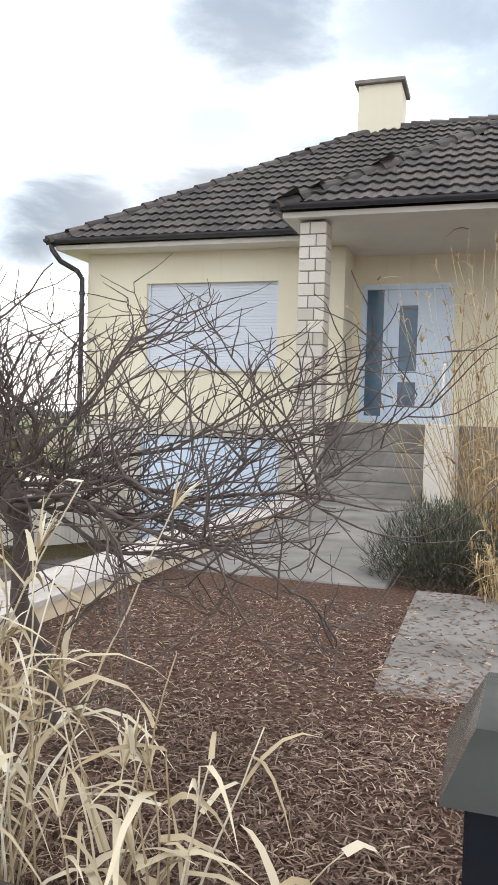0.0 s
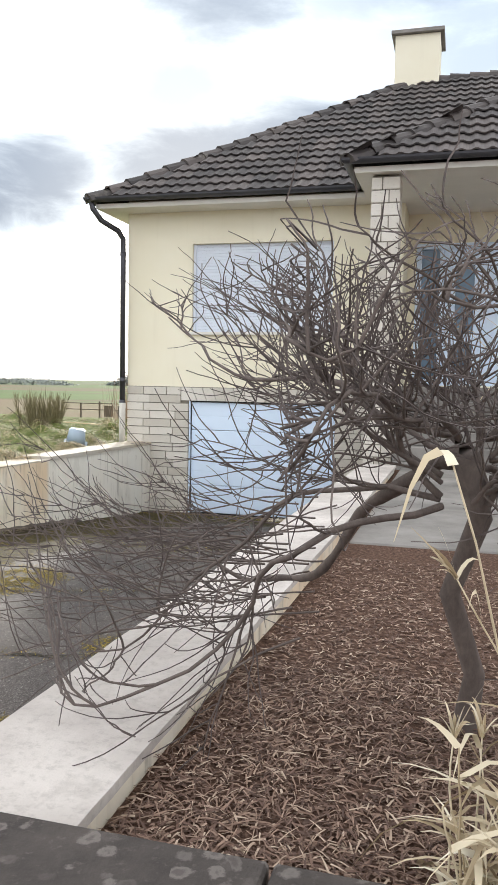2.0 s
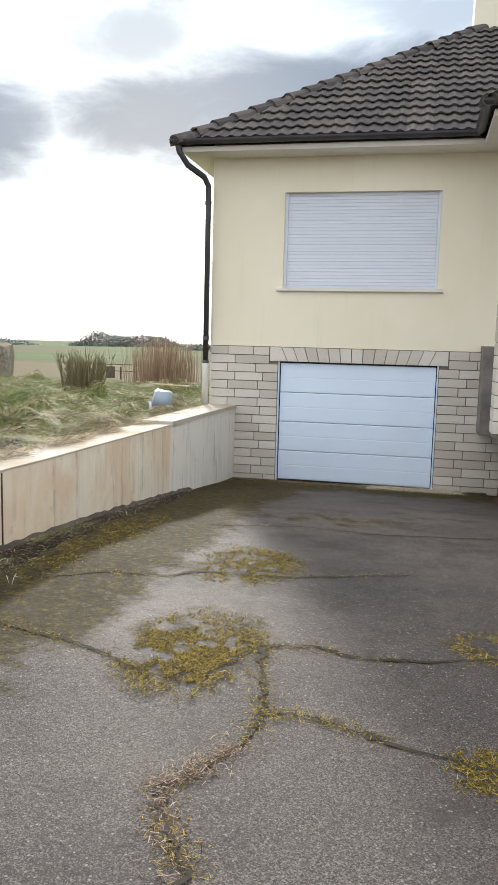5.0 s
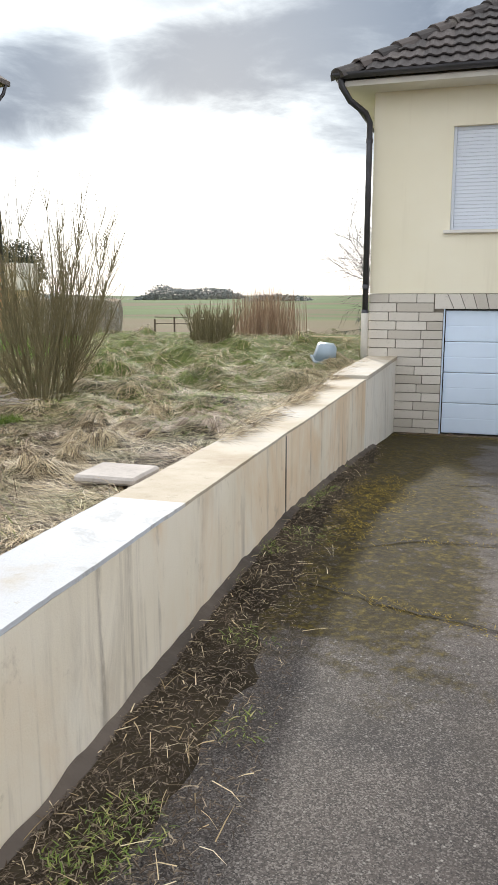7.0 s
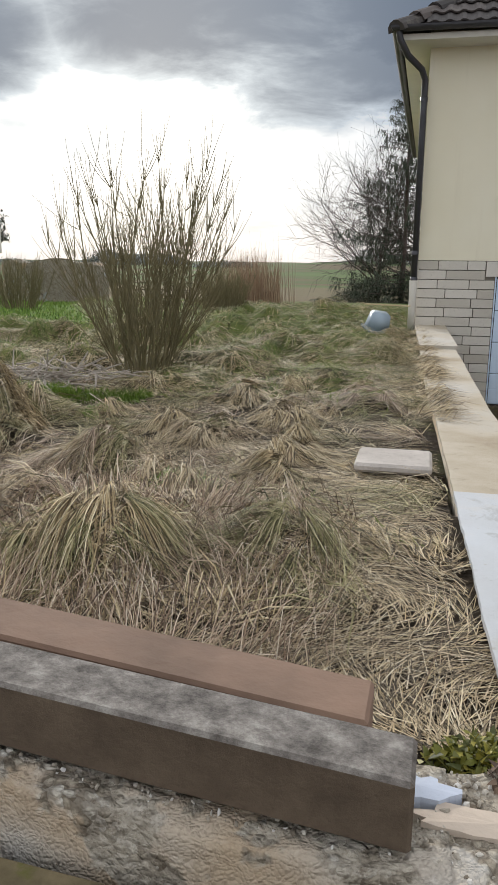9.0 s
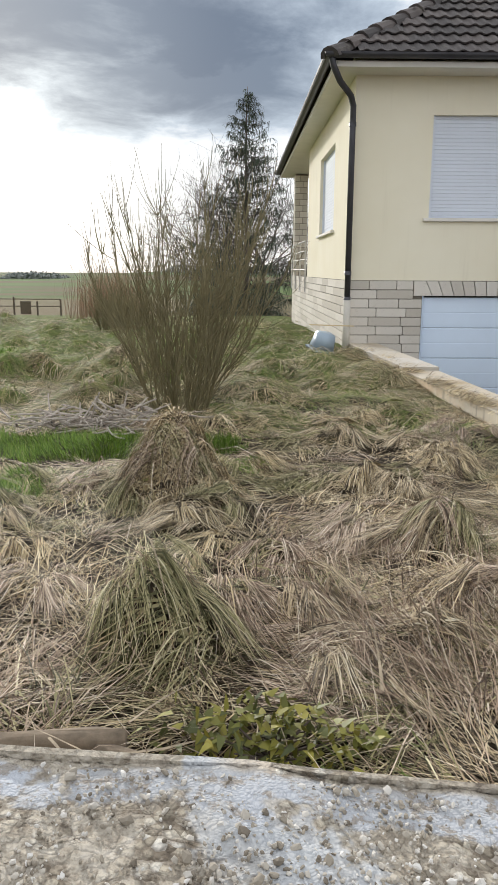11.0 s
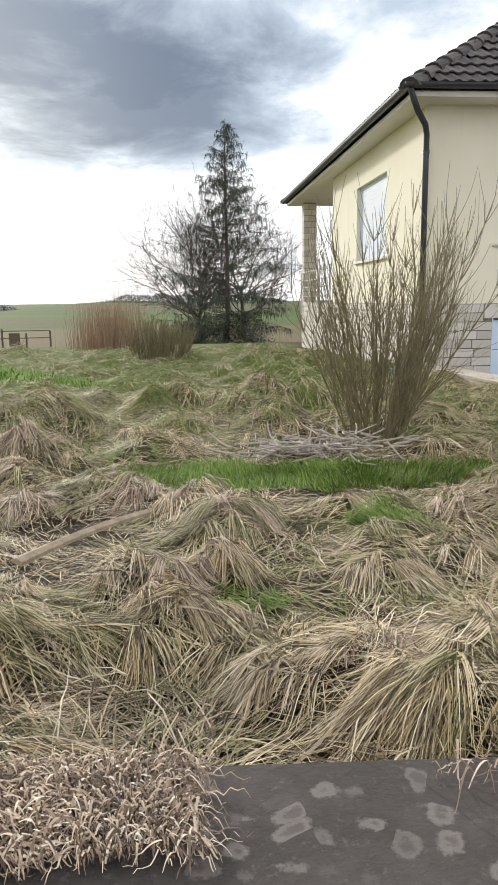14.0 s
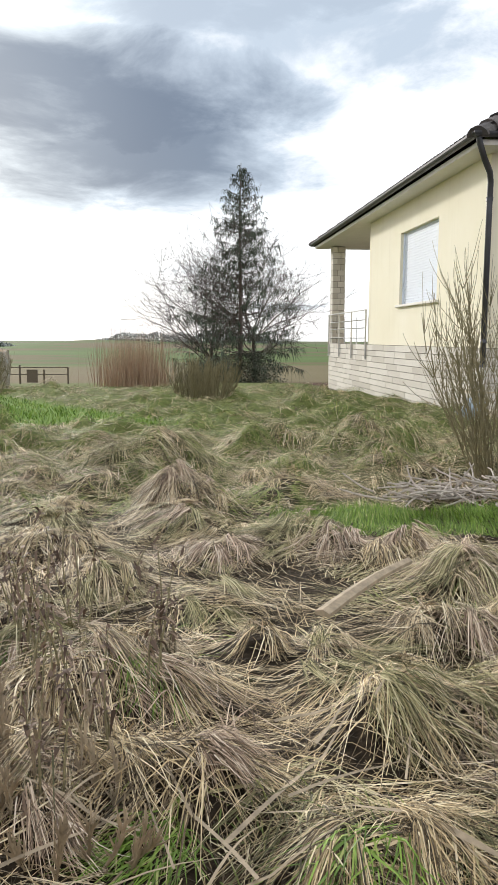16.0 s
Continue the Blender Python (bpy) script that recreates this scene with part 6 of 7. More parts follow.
def bare_tree(at, height, seed, label, n=8, rad=0.11, spread=0.9, mat=None):
    rg = np.random.default_rng(seed)
    tree = thing("bare_tree", at, label, "tree", "field trees")
    base = np.array(at)
    trunk, w = bend(base - [0, 0, 0.05], np.array([0, 0, 1.0]), height * 0.28, 5, 0.04, 0, rg)
    V, F = tubes([(trunk, np.linspace(rad, rad * 0.75, len(trunk)))], 7)
    raw("trunk", V, F, BARK, tree, "", True)
    lim, tw = [], []
    for k in range(n):
        a = 2 * math.pi * k / n + rg.normal(0, 0.3)
        way = np.array([math.cos(a) * spread, math.sin(a) * spread, rg.uniform(0.5, 1.3)])
        q, _ = bend(trunk[rg.integers(2, len(trunk))], way / np.linalg.norm(way), height * rg.uniform(0.38, 0.62), 9, 0.12, 0.03, rg)
        lim.append((q, np.linspace(rad * 0.4, 0.008, len(q))))
        for m in range(10):
            j = rg.integers(2, len(q))
            w2 = (q[j] - q[j - 1]) / np.linalg.norm(q[j] - q[j - 1]) + rg.normal(0, 0.55, 3)
            s, _ = bend(q[j], w2 / np.linalg.norm(w2), height * rg.uniform(0.12, 0.3), 6, 0.13, 0.03, rg)
            tw.append((s, np.linspace(0.013, 0.005, len(s))))
            for _ in range(11):
                i = rg.integers(1, len(s))
                w3 = (s[i] - s[i - 1]) / np.linalg.norm(s[i] - s[i - 1]) + rg.normal(0, 0.6, 3)
                s3, _ = bend(s[i], w3 / np.linalg.norm(w3), height * rg.uniform(0.05, 0.16), 4, 0.15, 0.03, rg)
                tw.append((s3, np.linspace(0.007, 0.0035, len(s3))))
    for q, r in lim:
        V, F = tubes([(q, r)], 5)
        raw("limb", V, F, BARK, tree, "", True)
    V, F = tubes(tw, 3)
    tagged(raw("twig_tangle", V, F, TWIG, tree), kind="stuff")


bare_tree((-9.5, 46.0, -1.1), 9.6, 61, "spreading bare tree behind the spruce", 20, 0.12, 0.95)
bare_tree((-6.9, 46.5, -1.1), 11.2, 62, "bare broadleaf tree beside the spruce", 20, 0.12, 1.2)


def leaf_bush(name, at, size, n, mat, label, seed, leaf=(0.05, 0.12)):
    rg = np.random.default_rng(seed)
    bush = thing(name, at, label, "bush")
    u = rg.normal(0, 1, (n, 3))
    u /= np.linalg.norm(u, axis=1, keepdims=True)
    u[:, 2] = np.abs(u[:, 2])
    lump = 1 + 0.35 * np.array([noise.noise(tuple(v * 2.2 + seed)) for v in u])
    root = np.array(at) + u * ((rg.random(n) ** 0.4) * lump)[:, None] * np.array(size)
    way = u * 0.5 + rg.normal(0, 0.7, (n, 3))
    way /= np.linalg.norm(way, axis=1, keepdims=True)
    V, F = blades(root, way, rg.uniform(*leaf, n), rg.uniform(leaf[0] * 0.5, leaf[1] * 0.6, n), rg.uniform(0, 0.5, n), 2, rg)
    tagged(quads("leaf_mass", V, F, mat, bush), kind="stuff")
    st = [(np.array([np.array(at), np.array(at) + u[k] * np.array(size) * 0.7]), [0.02 * min(1.0, size[0]), 0.008 * min(1.0, size[0])]) for k in range(24)]
    V, F = tubes(st, 4)
    tagged(raw("stem_mass", V, F, BARK, bush), kind="stuff")
    return bush


leaf_bush("evergreen_bush", (-7.4, 42.0, -0.95), (1.6, 1.2, 2.1), 7000, NEEDLE, "dark evergreen bush at the foot of the spruce", 71)
leaf_bush("evergreen_bush", (-10.0, 41.5, -0.95), (1.6, 1.1, 1.6), 6000, NEEDLE, "low dark bush beside the spruce", 72)
BRAMBLE = material("bramble_leaf", strands([(0.0, (0.05, 0.060, 0.012)), (0.5, (0.17, 0.175, 0.025)), (1.0, (0.36, 0.31, 0.05))]), 0.6)
leaf_bush("bramble", (-8.60, 1.64, 0.57), (0.24, 0.10, 0.14), 420, BRAMBLE, "small bramble with yellow-green leaves behind the wall", 73, (0.022, 0.040))
leaf_bush("moss_cushion", (-6.62, 1.32, 0.58), (0.10, 0.06, 0.05), 900, BRAMBLE, "yellow-green moss cushion at the wall", 74, (0.012, 0.03))

# ---------- fence, far walls and houses ----------
WOOD = material("grey_wood", bark((0.17, 0.14, 0.11)), 0.85, bump=(0.4, 0.004))
fence = thing("fence", (-17, 34, -0.5), "weathered wooden field fence at the lawn's end", "fence")
for k in range(5):
    xx = -20.2 + k * 1.0
    zz = float(lawn_z(xx, 34.0))
    part("post", box(xx - 0.035, xx + 0.035, 33.96, 34.04, zz - 0.1, zz + 0.6 + 0.1 * (k % 3), 0.01), WOOD, fence)
for z in (0.4, 0.7):
    part("fence_rail", box(-20.2, -16.2, 33.93, 33.97, -0.43 + z, -0.39 + z, 0.005), WOOD, fence)
part("board", box(-17.9, -17.45, 33.88, 33.92, -0.35, 0.2, 0.005), WOOD, fence)

OLDSTONE = material("old_stone", m_rubble, 0.95, bump=(1.0, 0.03))
bm = box(-19.5, -16.2, 22.0, 22.5, -0.1, 1.25)
bmesh.ops.subdivide_edges(bm, edges=bm.edges, cuts=10, use_grid_fill=True)
for v in bm.verts:
    v.co += Vector((0.1, 0.06, 0.16)) * noise.noise(v.co * 1.7)
tagged(part("old_wall", bm, OLDSTONE), "ruined grey stone wall at the lawn's edge", "wall")

ORANGE = material("apricot_render", plain((0.72, 0.42, 0.22), 120, 0.08), 0.9, bump=(0.3, 0.004))
nb = thing("neighbour_house", (-27, 20, 0.1), "apricot rendered neighbouring house with dark eaves", "house")
part("wall", box(-33, -21.6, 17.0, 24.0, 0.0, 8.4), ORANGE, nb)
bm = bmesh.new()
pr = [(-33.6, 8.3), (-21.1, 8.3), (-21.1, 8.45), (-27.5, 12.6), (-33.6, 8.45)]
lo = [bm.verts.new((x, 16.5, z)) for x, z in pr]
hi = [bm.verts.new((x, 24.5, z)) for x, z in pr]
bm.faces.new(lo); bm.faces.new(hi)
for k in range(5):
    bm.faces.new((lo[k], lo[(k + 1) % 5], hi[(k + 1) % 5], hi[k]))
bmesh.ops.recalc_face_normals(bm, faces=bm.faces)
part("roof", bm, TILE, nb, "dark roof with deep eaves")
V, F = tubes([([(-21.15, 24.3, 8.3), (-21.2, 24.2, 8.0), (-21.52, 24.0, 7.5), (-21.52, 24.0, 0.2)], [0.06] * 4)], 8)
raw("downpipe", V, F, ZINC, nb, "", True)
BEIGE = material("beige_render", plain((0.60, 0.47, 0.33), 90, 0.1), 0.9, bump=(0.3, 0.004))
ann = thing("annex", (-29, 36, -0.5), "low beige annex with a pale flat roof edge", "building")
part("wall", box(-38, -27.9, 34.5, 36, -0.8, 1.55), BEIGE, ann)
part("flat_roof", box(-38.2, -27.7, 34.2, 36.2, 1.55, 2.9, 0.03), SOFFIT, ann, "pale metal roof edge")
win = part("window", box(-29.6, -28.7, 34.44, 34.499, 0.3, 1.2), WHITE, ann)
part("pane", box(-29.5, -28.8, 34.42, 34.438, 0.62, 1.1), GLASS, win)
round_tree = leaf_bush("round_tree", (-31.0, 39.0, 2.2), (2.0, 1.4, 2.0), 5000, NEEDLE, "rounded evergreen tree behind the annex", 75, (0.12, 0.25))
V, F = tubes([([(-31.0, 39.0, -1.2), (-31.02, 39.0, 0.8), (-31.0, 39.0, 3.0)], [0.22, 0.17, 0.10])], 8)
raw("trunk", V, F, BARK, round_tree, "", True)
x, y = spread(30000, (-26.0, -11.6), (10.8, 26.0), 1.3)
z = lawn_z(x, y)
a = rl.uniform(0, 6.28, len(x))
way = np.column_stack([np.cos(a) * 0.4, np.sin(a) * 0.4, np.ones(len(x))])
ok = x < -0.5 * y - 6.2 + 0.15 * rl.normal(0, 1, len(x))
V, F = blades(np.column_stack([x, y, z])[ok], way[ok], rl.uniform(0.06, 0.11, len(x))[ok], rl.uniform(0.01, 0.022, len(x))[ok], rl.uniform(0.1, 0.5, len(x))[ok], 2, rl)
tagged(quads("green_grass", V, F, FRESH), "mown green lawn of the neighbouring plot", "grass", kind="stuff")


# far woods along the horizon
def woods(name, x0, x1, y, z, h, n, seed):
    rg = np.random.default_rng(seed)
    px = rg.uniform(x0, x1, n)
    prof = h * (0.55 + 0.6 * np.array([abs(noise.noise((v * 0.07, seed, 0))) for v in px])) * np.minimum(1, np.minimum(px - x0, x1 - px) / (0.2 * (x1 - x0)))
    root = np.column_stack([px, y + rg.normal(0, 6, n), z + prof * rg.random(n) ** 0.8])
    way = rg.normal(0, 1, (n, 3))
    way /= np.linalg.norm(way, axis=1, keepdims=True)
    V, F = blades(root, way, rg.uniform(0.8, 2.0, n), rg.uniform(0.5, 1.3, n), rg.uniform(0, 0.3, n), 2, rg)
    tagged(quads(name, V, F, WOODS), "distant bare woods on the hill, coloured pale grey for haze", "woods", kind="stuff")


# pale blue-grey leaf colours carry the distance haze over the woods
WOODS = material("hazed_far_wood", strands([(0.0, (0.20, 0.22, 0.215)), (0.6, (0.26, 0.28, 0.27)), (1.0, (0.32, 0.335, 0.315))]), 0.9)
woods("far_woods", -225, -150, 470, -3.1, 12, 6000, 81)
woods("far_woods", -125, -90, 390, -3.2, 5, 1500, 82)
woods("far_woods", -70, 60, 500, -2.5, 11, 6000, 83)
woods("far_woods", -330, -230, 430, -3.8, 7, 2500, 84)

# ---------- small things on the lawn and wall ----------
BLUE = material("grey_blue_plastic", plain((0.34, 0.42, 0.50), 40, 0.15), 0.4, bump=(0.1, 0.002))
tub = thing("plastic_tub", (-7.5, 11.3, 0.38), "overturned grey-blue plastic tub in the grass", "tub")
bm = box(-0.2, 0.2, -0.15, 0.15, 0, 0.34)
for v in bm.verts:
    if v.co.z > 0.2:
        v.co.x *= 0.8; v.co.y *= 0.8
bmesh.ops.bevel(bm, geom=list(bm.edges), offset=0.025, segments=2, affect="EDGES")
bmesh.ops.transform(bm, matrix=pose(-7.45, 11.3, 0.42, 16, 8, 25) @ Matrix.Scale(0.78, 4), verts=bm.verts)
part("tub_body", bm, BLUE, tub, "", True)
bm = box(-0.24, 0.24, -0.19, 0.19, -0.01, 0.03, 0.008)
bmesh.ops.transform(bm, matrix=pose(-7.45, 11.3, 0.42, 16, 8, 25) @ Matrix.Scale(0.78, 4), verts=bm.verts)
part("rim", bm, BLUE, tub)
bm = box(-0.34, 0.3, -0.015, 0.015, 0.35, 0.365)
bmesh.ops.transform(bm, matrix=pose(-7.3, 11.25, 0.42, 0, 2, 5), verts=bm.verts)
part("stick", bm, REED, tub, "pale lath across the top")

tagged(part("stone_slab", box(-7.03, -6.71, 3.28, 3.58, 0.525, 0.565, 0.012), PALE_CEMENT), "loose white stone slab in the grass beside the wall", "slab")


def beam(x0, x1, d0, d1, z0, z1, mat, label):
    bm = street_box(x0, x1, d0, d1, z0, z1, 0.006)
    bmesh.ops.rotate(bm, verts=bm.verts, cent=(x1, sw(x1) - d0, z0), matrix=Matrix.Rotation(radians(-1), 3, "Z"))
    return tagged(part("beam", bm, mat), label, "beam", "stacked beams")


BEAM = material("brown_beam", plain((0.19, 0.12, 0.085), 18, 0.5), 0.85, bump=(0.6, 0.006))
BEAM2 = material("grey_beam", m_beam, 0.9, bump=(0.8, 0.008))
beam(-7.72, -6.82, -0.055, 0.07, 0.457, 0.55, BEAM, "square brown concrete beam on the crumbling wall")
beam(-7.70, -6.75, 0.105, 0.215, 0.457, 0.565, BEAM2, "grey-brown lichen-covered beam on the crumbling wall")
WOODPALE = material("pale_stalk", bark((0.40, 0.32, 0.22)), 0.8, bump=(0.4, 0.003))
bm = bmesh.new()
plank_a, plank_b = Vector((-11.22, 2.97, 0.65)), Vector((-10.80, 3.42, 0.68))
dv = (plank_b - plank_a).normalized()
for s in np.linspace(0, 1, 7):
    c = plank_a.lerp(plank_b, s) + Vector((0, 0, 0.015 * math.sin(3 * s)))
    sd2 = dv.cross(Vector((0, 0, 1))) * 0.028 * (1 - 0.4 * s)
    for k in (c - sd2, c - sd2 + Vector((0, 0, 0.012)), c + Vector((0, 0, 0.022)), c + sd2 + Vector((0, 0, 0.012)), c + sd2):
        bm.verts.new(k)
bm.verts.ensure_lookup_table()
for i in range(6):
    for k in range(5):
        bm.faces.new([bm.verts[i * 5 + k], bm.verts[i * 5 + (k + 1) % 5], bm.verts[(i + 1) * 5 + (k + 1) % 5], bm.verts[(i + 1) * 5 + k]])
bm.faces.new([bm.verts[k] for k in range(5)]); bm.faces.new([bm.verts[30 + k] for k in range(5)])
bmesh.ops.recalc_face_normals(bm, faces=bm.faces)
tagged(part("bark_strip", bm, WOODPALE), "long pale dry plant stalk lying on the grass", "stalk")

# broken pieces of wood in the hollow behind the wall
for k, (x, y, rz, ln, r) in enumerate(((-9.02, 1.66, 5, 0.26, 0.034), (-8.86, 1.60, -30, 0.20, 0.024), (-9.25, 1.55, 12, 0.22, 0.02))):
    bm = bmesh.new()
    bmesh.ops.create_cone(bm, cap_ends=True, segments=10, radius1=r, radius2=r * 0.7, depth=ln)
    bmesh.ops.subdivide_edges(bm, edges=bm.edges, cuts=3)
    bmesh.ops.transform(bm, matrix=pose(x, y, float(lawn_full(np.array(x), np.array(y))) + r * 0.8, 0, 88, rz), verts=bm.verts)
    for v in bm.verts:
        v.co += Vector((0.010, 0.010, 0.010)) * noise.noise(v.co * 22)
    tagged(part("rotten_log", bm, material("rotten_wood", bark((0.27, 0.21, 0.15)), 0.9, bump=(0.6, 0.006)), None, "", True), "short rotten piece of branch lying behind the wall", "log", "rotten logs")

# rubble on the wall top
rg = np.random.default_rng(91)
bm0 = bmesh.new()
bmesh.ops.create_icosphere(bm0, subdivisions=1, radius=1.0)
for v in bm0.verts:
    v.co *= 1 + 0.8 * noise.noise(v.co * 2.7)
ico_v = np.array([v.co[:] for v in bm0.verts])
ico_f = [tuple(v.index for v in f.verts) for f in bm0.faces]
bm0.free()
VV, FF = [], []
for k in range(13000):
    x = rg.uniform(-9.9, -7.75) if k % 5 else rg.uniform(-7.75, -6.65)
    d0 = rg.uniform(0.02, 0.48)
    if x > -7.75 and d0 > 0.22:
        continue
    heap = noise.noise((x * 5, d0 * 7, 1.3))
    if heap < rg.uniform(-0.45, 0.15):
        continue
    s = 0.0018 + 0.0034 * rg.random() ** 2 + (rg.uniform(0.002, 0.006) if rg.random() < 0.05 + 0.12 * heap else 0)
    m = Euler(rg.uniform(0, 6, 3)).to_matrix()
    v = (ico_v * np.array([1, rg.uniform(0.6, 1.2), rg.uniform(0.4, 0.8)])) @ np.array(m).T * s + [x, sw(x) - d0, float(wall_rise(x)) + 0.452 + 0.3 * s + 0.004 * max(0.0, heap)]
    FF += [tuple(i + len(VV) * 12 for i in f) for f in ico_f]
    VV.append(v)
for k in range(420):
    s = 0.002 + 0.006 * rg.random() ** 2.5
    m = Euler(rg.uniform(0, 6, 3)).to_matrix()
    v = (ico_v * np.array([1, 1, 0.6])) @ np.array(m).T * s + [rg.uniform(-6.70, -6.39), rg.uniform(0.90, 1.25), 0.615]
    FF += [tuple(i + len(VV) * 12 for i in f) for f in ico_f]
    VV.append(v)
for k in range(170):
    x, d0 = rg.uniform(-9.9, -8.0), 0.10 + 0.38 * rg.random() ** 0.7
    s = 0.005 + 0.013 * rg.random() ** 3
    m = Euler(rg.uniform(0, 6, 3)).to_matrix()
    v = (ico_v * np.array([1, rg.uniform(0.6, 1.2), rg.uniform(0.5, 0.8)])) @ np.array(m).T * s + [x, sw(x) - d0, float(wall_rise(x)) + 0.455 + 0.4 * s]
    FF += [tuple(i + len(VV) * 12 for i in f) for f in ico_f]
    VV.append(v)
CHIP = material("pale_chip", strands([(0.0, (0.16, 0.135, 0.105)), (0.3, (0.36, 0.32, 0.26)), (0.7, (0.56, 0.52, 0.46)), (1.0, (0.74, 0.72, 0.69))]), 0.95)
if len(VV[0]) == 12:
    tagged(raw("rubble", np.concatenate(VV), FF, CHIP), "loose pale concrete chips on the wall top", "rubble", kind="stuff")

for z in (3.6, 1.5, 1.12):
    V, F = tubes([([(-6.98, 12.09, z - 0.03), (-6.98, 12.09, z + 0.03)], [0.053, 0.053])], 10)
    raw("collar", V, F, ZINC, dp, "", True)

# ---------- driveway cracks, moss and weeds ----------
CRACKS = [
    [(-6.2, 3.75), (-5.65, 3.53), (-5.43, 3.44), (-5.17, 3.37), (-4.98, 3.29), (-4.74, 3.14), (-4.51, 3.12), (-4.38, 3.39), (-4.3, 3.55), (-4.04, 3.62), (-3.81, 3.55), (-3.59, 3.58), (-2.9, 3.8)],
    [(-4.3, 3.55), (-4.21, 3.2), (-4.15, 2.92), (-4.19, 2.66), (-4.28, 2.45), (-4.39, 2.33), (-4.3, 2.15), (-4.23, 2.04), (-4.17, 1.95), (-4.1, 1.4)],
    [(-4.15, 2.92), (-3.98, 2.94), (-3.81, 2.88), (-3.66, 2.8), (-3.0, 2.6)],
    [(-5.9, 4.3), (-5.46, 4.59), (-5.09, 4.58), (-4.96, 4.76), (-4.42, 4.81), (-3.6, 5.2)],
    [(-5.4, 6.6), (-4.6, 6.9), (-3.9, 6.7), (-2.9, 7.0)],
]
MOSS = material("yellow_moss", strands([(0.0, (0.030, 0.023, 0.006)), (0.4, (0.13, 0.092, 0.014)), (0.8, (0.38, 0.27, 0.03)), (1.0, (0.52, 0.39, 0.08))]), 0.9)
SOIL = material("crack_soil", plain((0.035, 0.028, 0.018), 60, 0.5), 0.95, bump=(0.6, 0.005))
rg = np.random.default_rng(95)
V, F, mroot = [], [], []
for line in CRACKS:
    pts = np.array(line)
    seg = np.linspace(0, len(pts) - 1, (len(pts) - 1) * 9)
    xs = np.interp(seg, np.arange(len(pts)), pts[:, 0]) + rg.normal(0, 0.010, len(seg))
    ys = np.interp(seg, np.arange(len(pts)), pts[:, 1]) + rg.normal(0, 0.010, len(seg))
    w = 0.003 + 0.026 * np.abs(np.array([noise.noise((s * 0.9, line[0][0], 0)) for s in seg]))
    tx, ty = np.gradient(xs), np.gradient(ys)
    nn = np.hypot(tx, ty) + 1e-6
    o = len(V)
    for i in range(len(seg)):
        zz = float(drive_z(ys[i])) + 0.012 * noise.noise((xs[i] * 0.9, ys[i] * 0.9, 3)) + 0.006
        V.append((xs[i] - ty[i] / nn[i] * w[i], ys[i] + tx[i] / nn[i] * w[i], zz))
        V.append((xs[i] + ty[i] / nn[i] * w[i], ys[i] - tx[i] / nn[i] * w[i], zz))
        for _ in range(34):
            if rg.random() < 0.5 + 0.6 * noise.noise((xs[i] * 2, ys[i] * 2, 9)):
                mroot.append((xs[i] + rg.normal(0, 0.034), ys[i] + rg.normal(0, 0.034)))
    for i in range(len(seg) - 1):
        F.append((o + 2 * i, o + 2 * i + 1, o + 2 * i + 3, o + 2 * i + 2))
tagged(raw("crack", V, F, SOIL, driveway), "earth-filled cracks in the asphalt")
for cx, cy, rx, ry, n in ((-4.72, 5.1, 0.38, 0.55, 16000), (-4.60, 3.5, 0.34, 0.52, 20000), (-4.95, 5.5, 0.3, 0.3, 800), (-3.3, 2.7, 0.18, 0.16, 2500), (-3.15, 3.85, 0.3, 0.25, 3000), (-5.95, 5.6, 0.3, 1.2, 7000), (-4.3, 7.6, 0.9, 0.5, 1200), (-5.0, 11.7, 1.6, 0.35, 6000)):
    a, r = rg.uniform(0, 6.28, n), np.sqrt(rg.random(n)) * rg.uniform(0.7, 1.2, n)
    xx, yy = cx + rx * r * np.cos(a), cy + ry * r * np.sin(a)
    keep = np.array([noise.noise((p * 5, q * 5, 4)) + 0.8 * noise.noise((p * 17, q * 13, 2)) + 0.18 > 0 for p, q in zip(xx, yy)])
    mroot += list(zip(xx[keep], yy[keep]))
mroot = np.array(mroot)
n = len(mroot)
a = rg.uniform(0, 6.28, n)
way = np.column_stack([np.cos(a), np.sin(a), rg.uniform(0.15, 0.9, n)])
way /= np.linalg.norm(way, axis=1, keepdims=True)
V, F = blades(np.column_stack([mroot, drive_z(mroot[:, 1]) + 0.004]), way, rg.uniform(0.010, 0.032, n), rg.uniform(0.002, 0.0045, n), rg.uniform(0.1, 0.6, n), 1, rg)
tagged(quads("moss", V, F, MOSS), "yellow-green moss cushions on the driveway", "moss", kind="stuff")

# straw and withered weeds caught in the widest crack
n = 700
u = rg.random(n)
cx = np.interp(u, [0, 0.25, 0.5, 0.75, 1], [-4.19, -4.28, -4.39, -4.25, -4.12]) + rg.normal(0, 0.045, n)
cy = np.interp(u, [0, 0.25, 0.5, 0.75, 1], [2.66, 2.45, 2.33, 2.06, 1.5]) + rg.normal(0, 0.03, n)
a = rg.uniform(0, 6.28, n)
way = np.column_stack([np.cos(a), np.sin(a), rg.uniform(0.05, 0.7, n)])
way /= np.linalg.norm(way, axis=1, keepdims=True)
V, F = blades(np.column_stack([cx, cy, drive_z(cy) + 0.008]), way, rg.uniform(0.010, 0.045, n), rg.uniform(0.0015, 0.0035, n), rg.uniform(0.2, 0.9, n), 3, rg)
V[:, 2] = np.maximum(V[:, 2], drive_z(V[:, 1]) + 0.008)
tagged(quads("crack_weeds", V, F, LITTER), "withered straw weeds in the wide crack", "weeds", kind="stuff")

# debris along the foot of the retaining wall
def by_wall(x, y, rg):
    return x < lw(y)[0] + 0.52 * rg.random(len(x)) ** 0.7 - 0.05 * (y - 3)


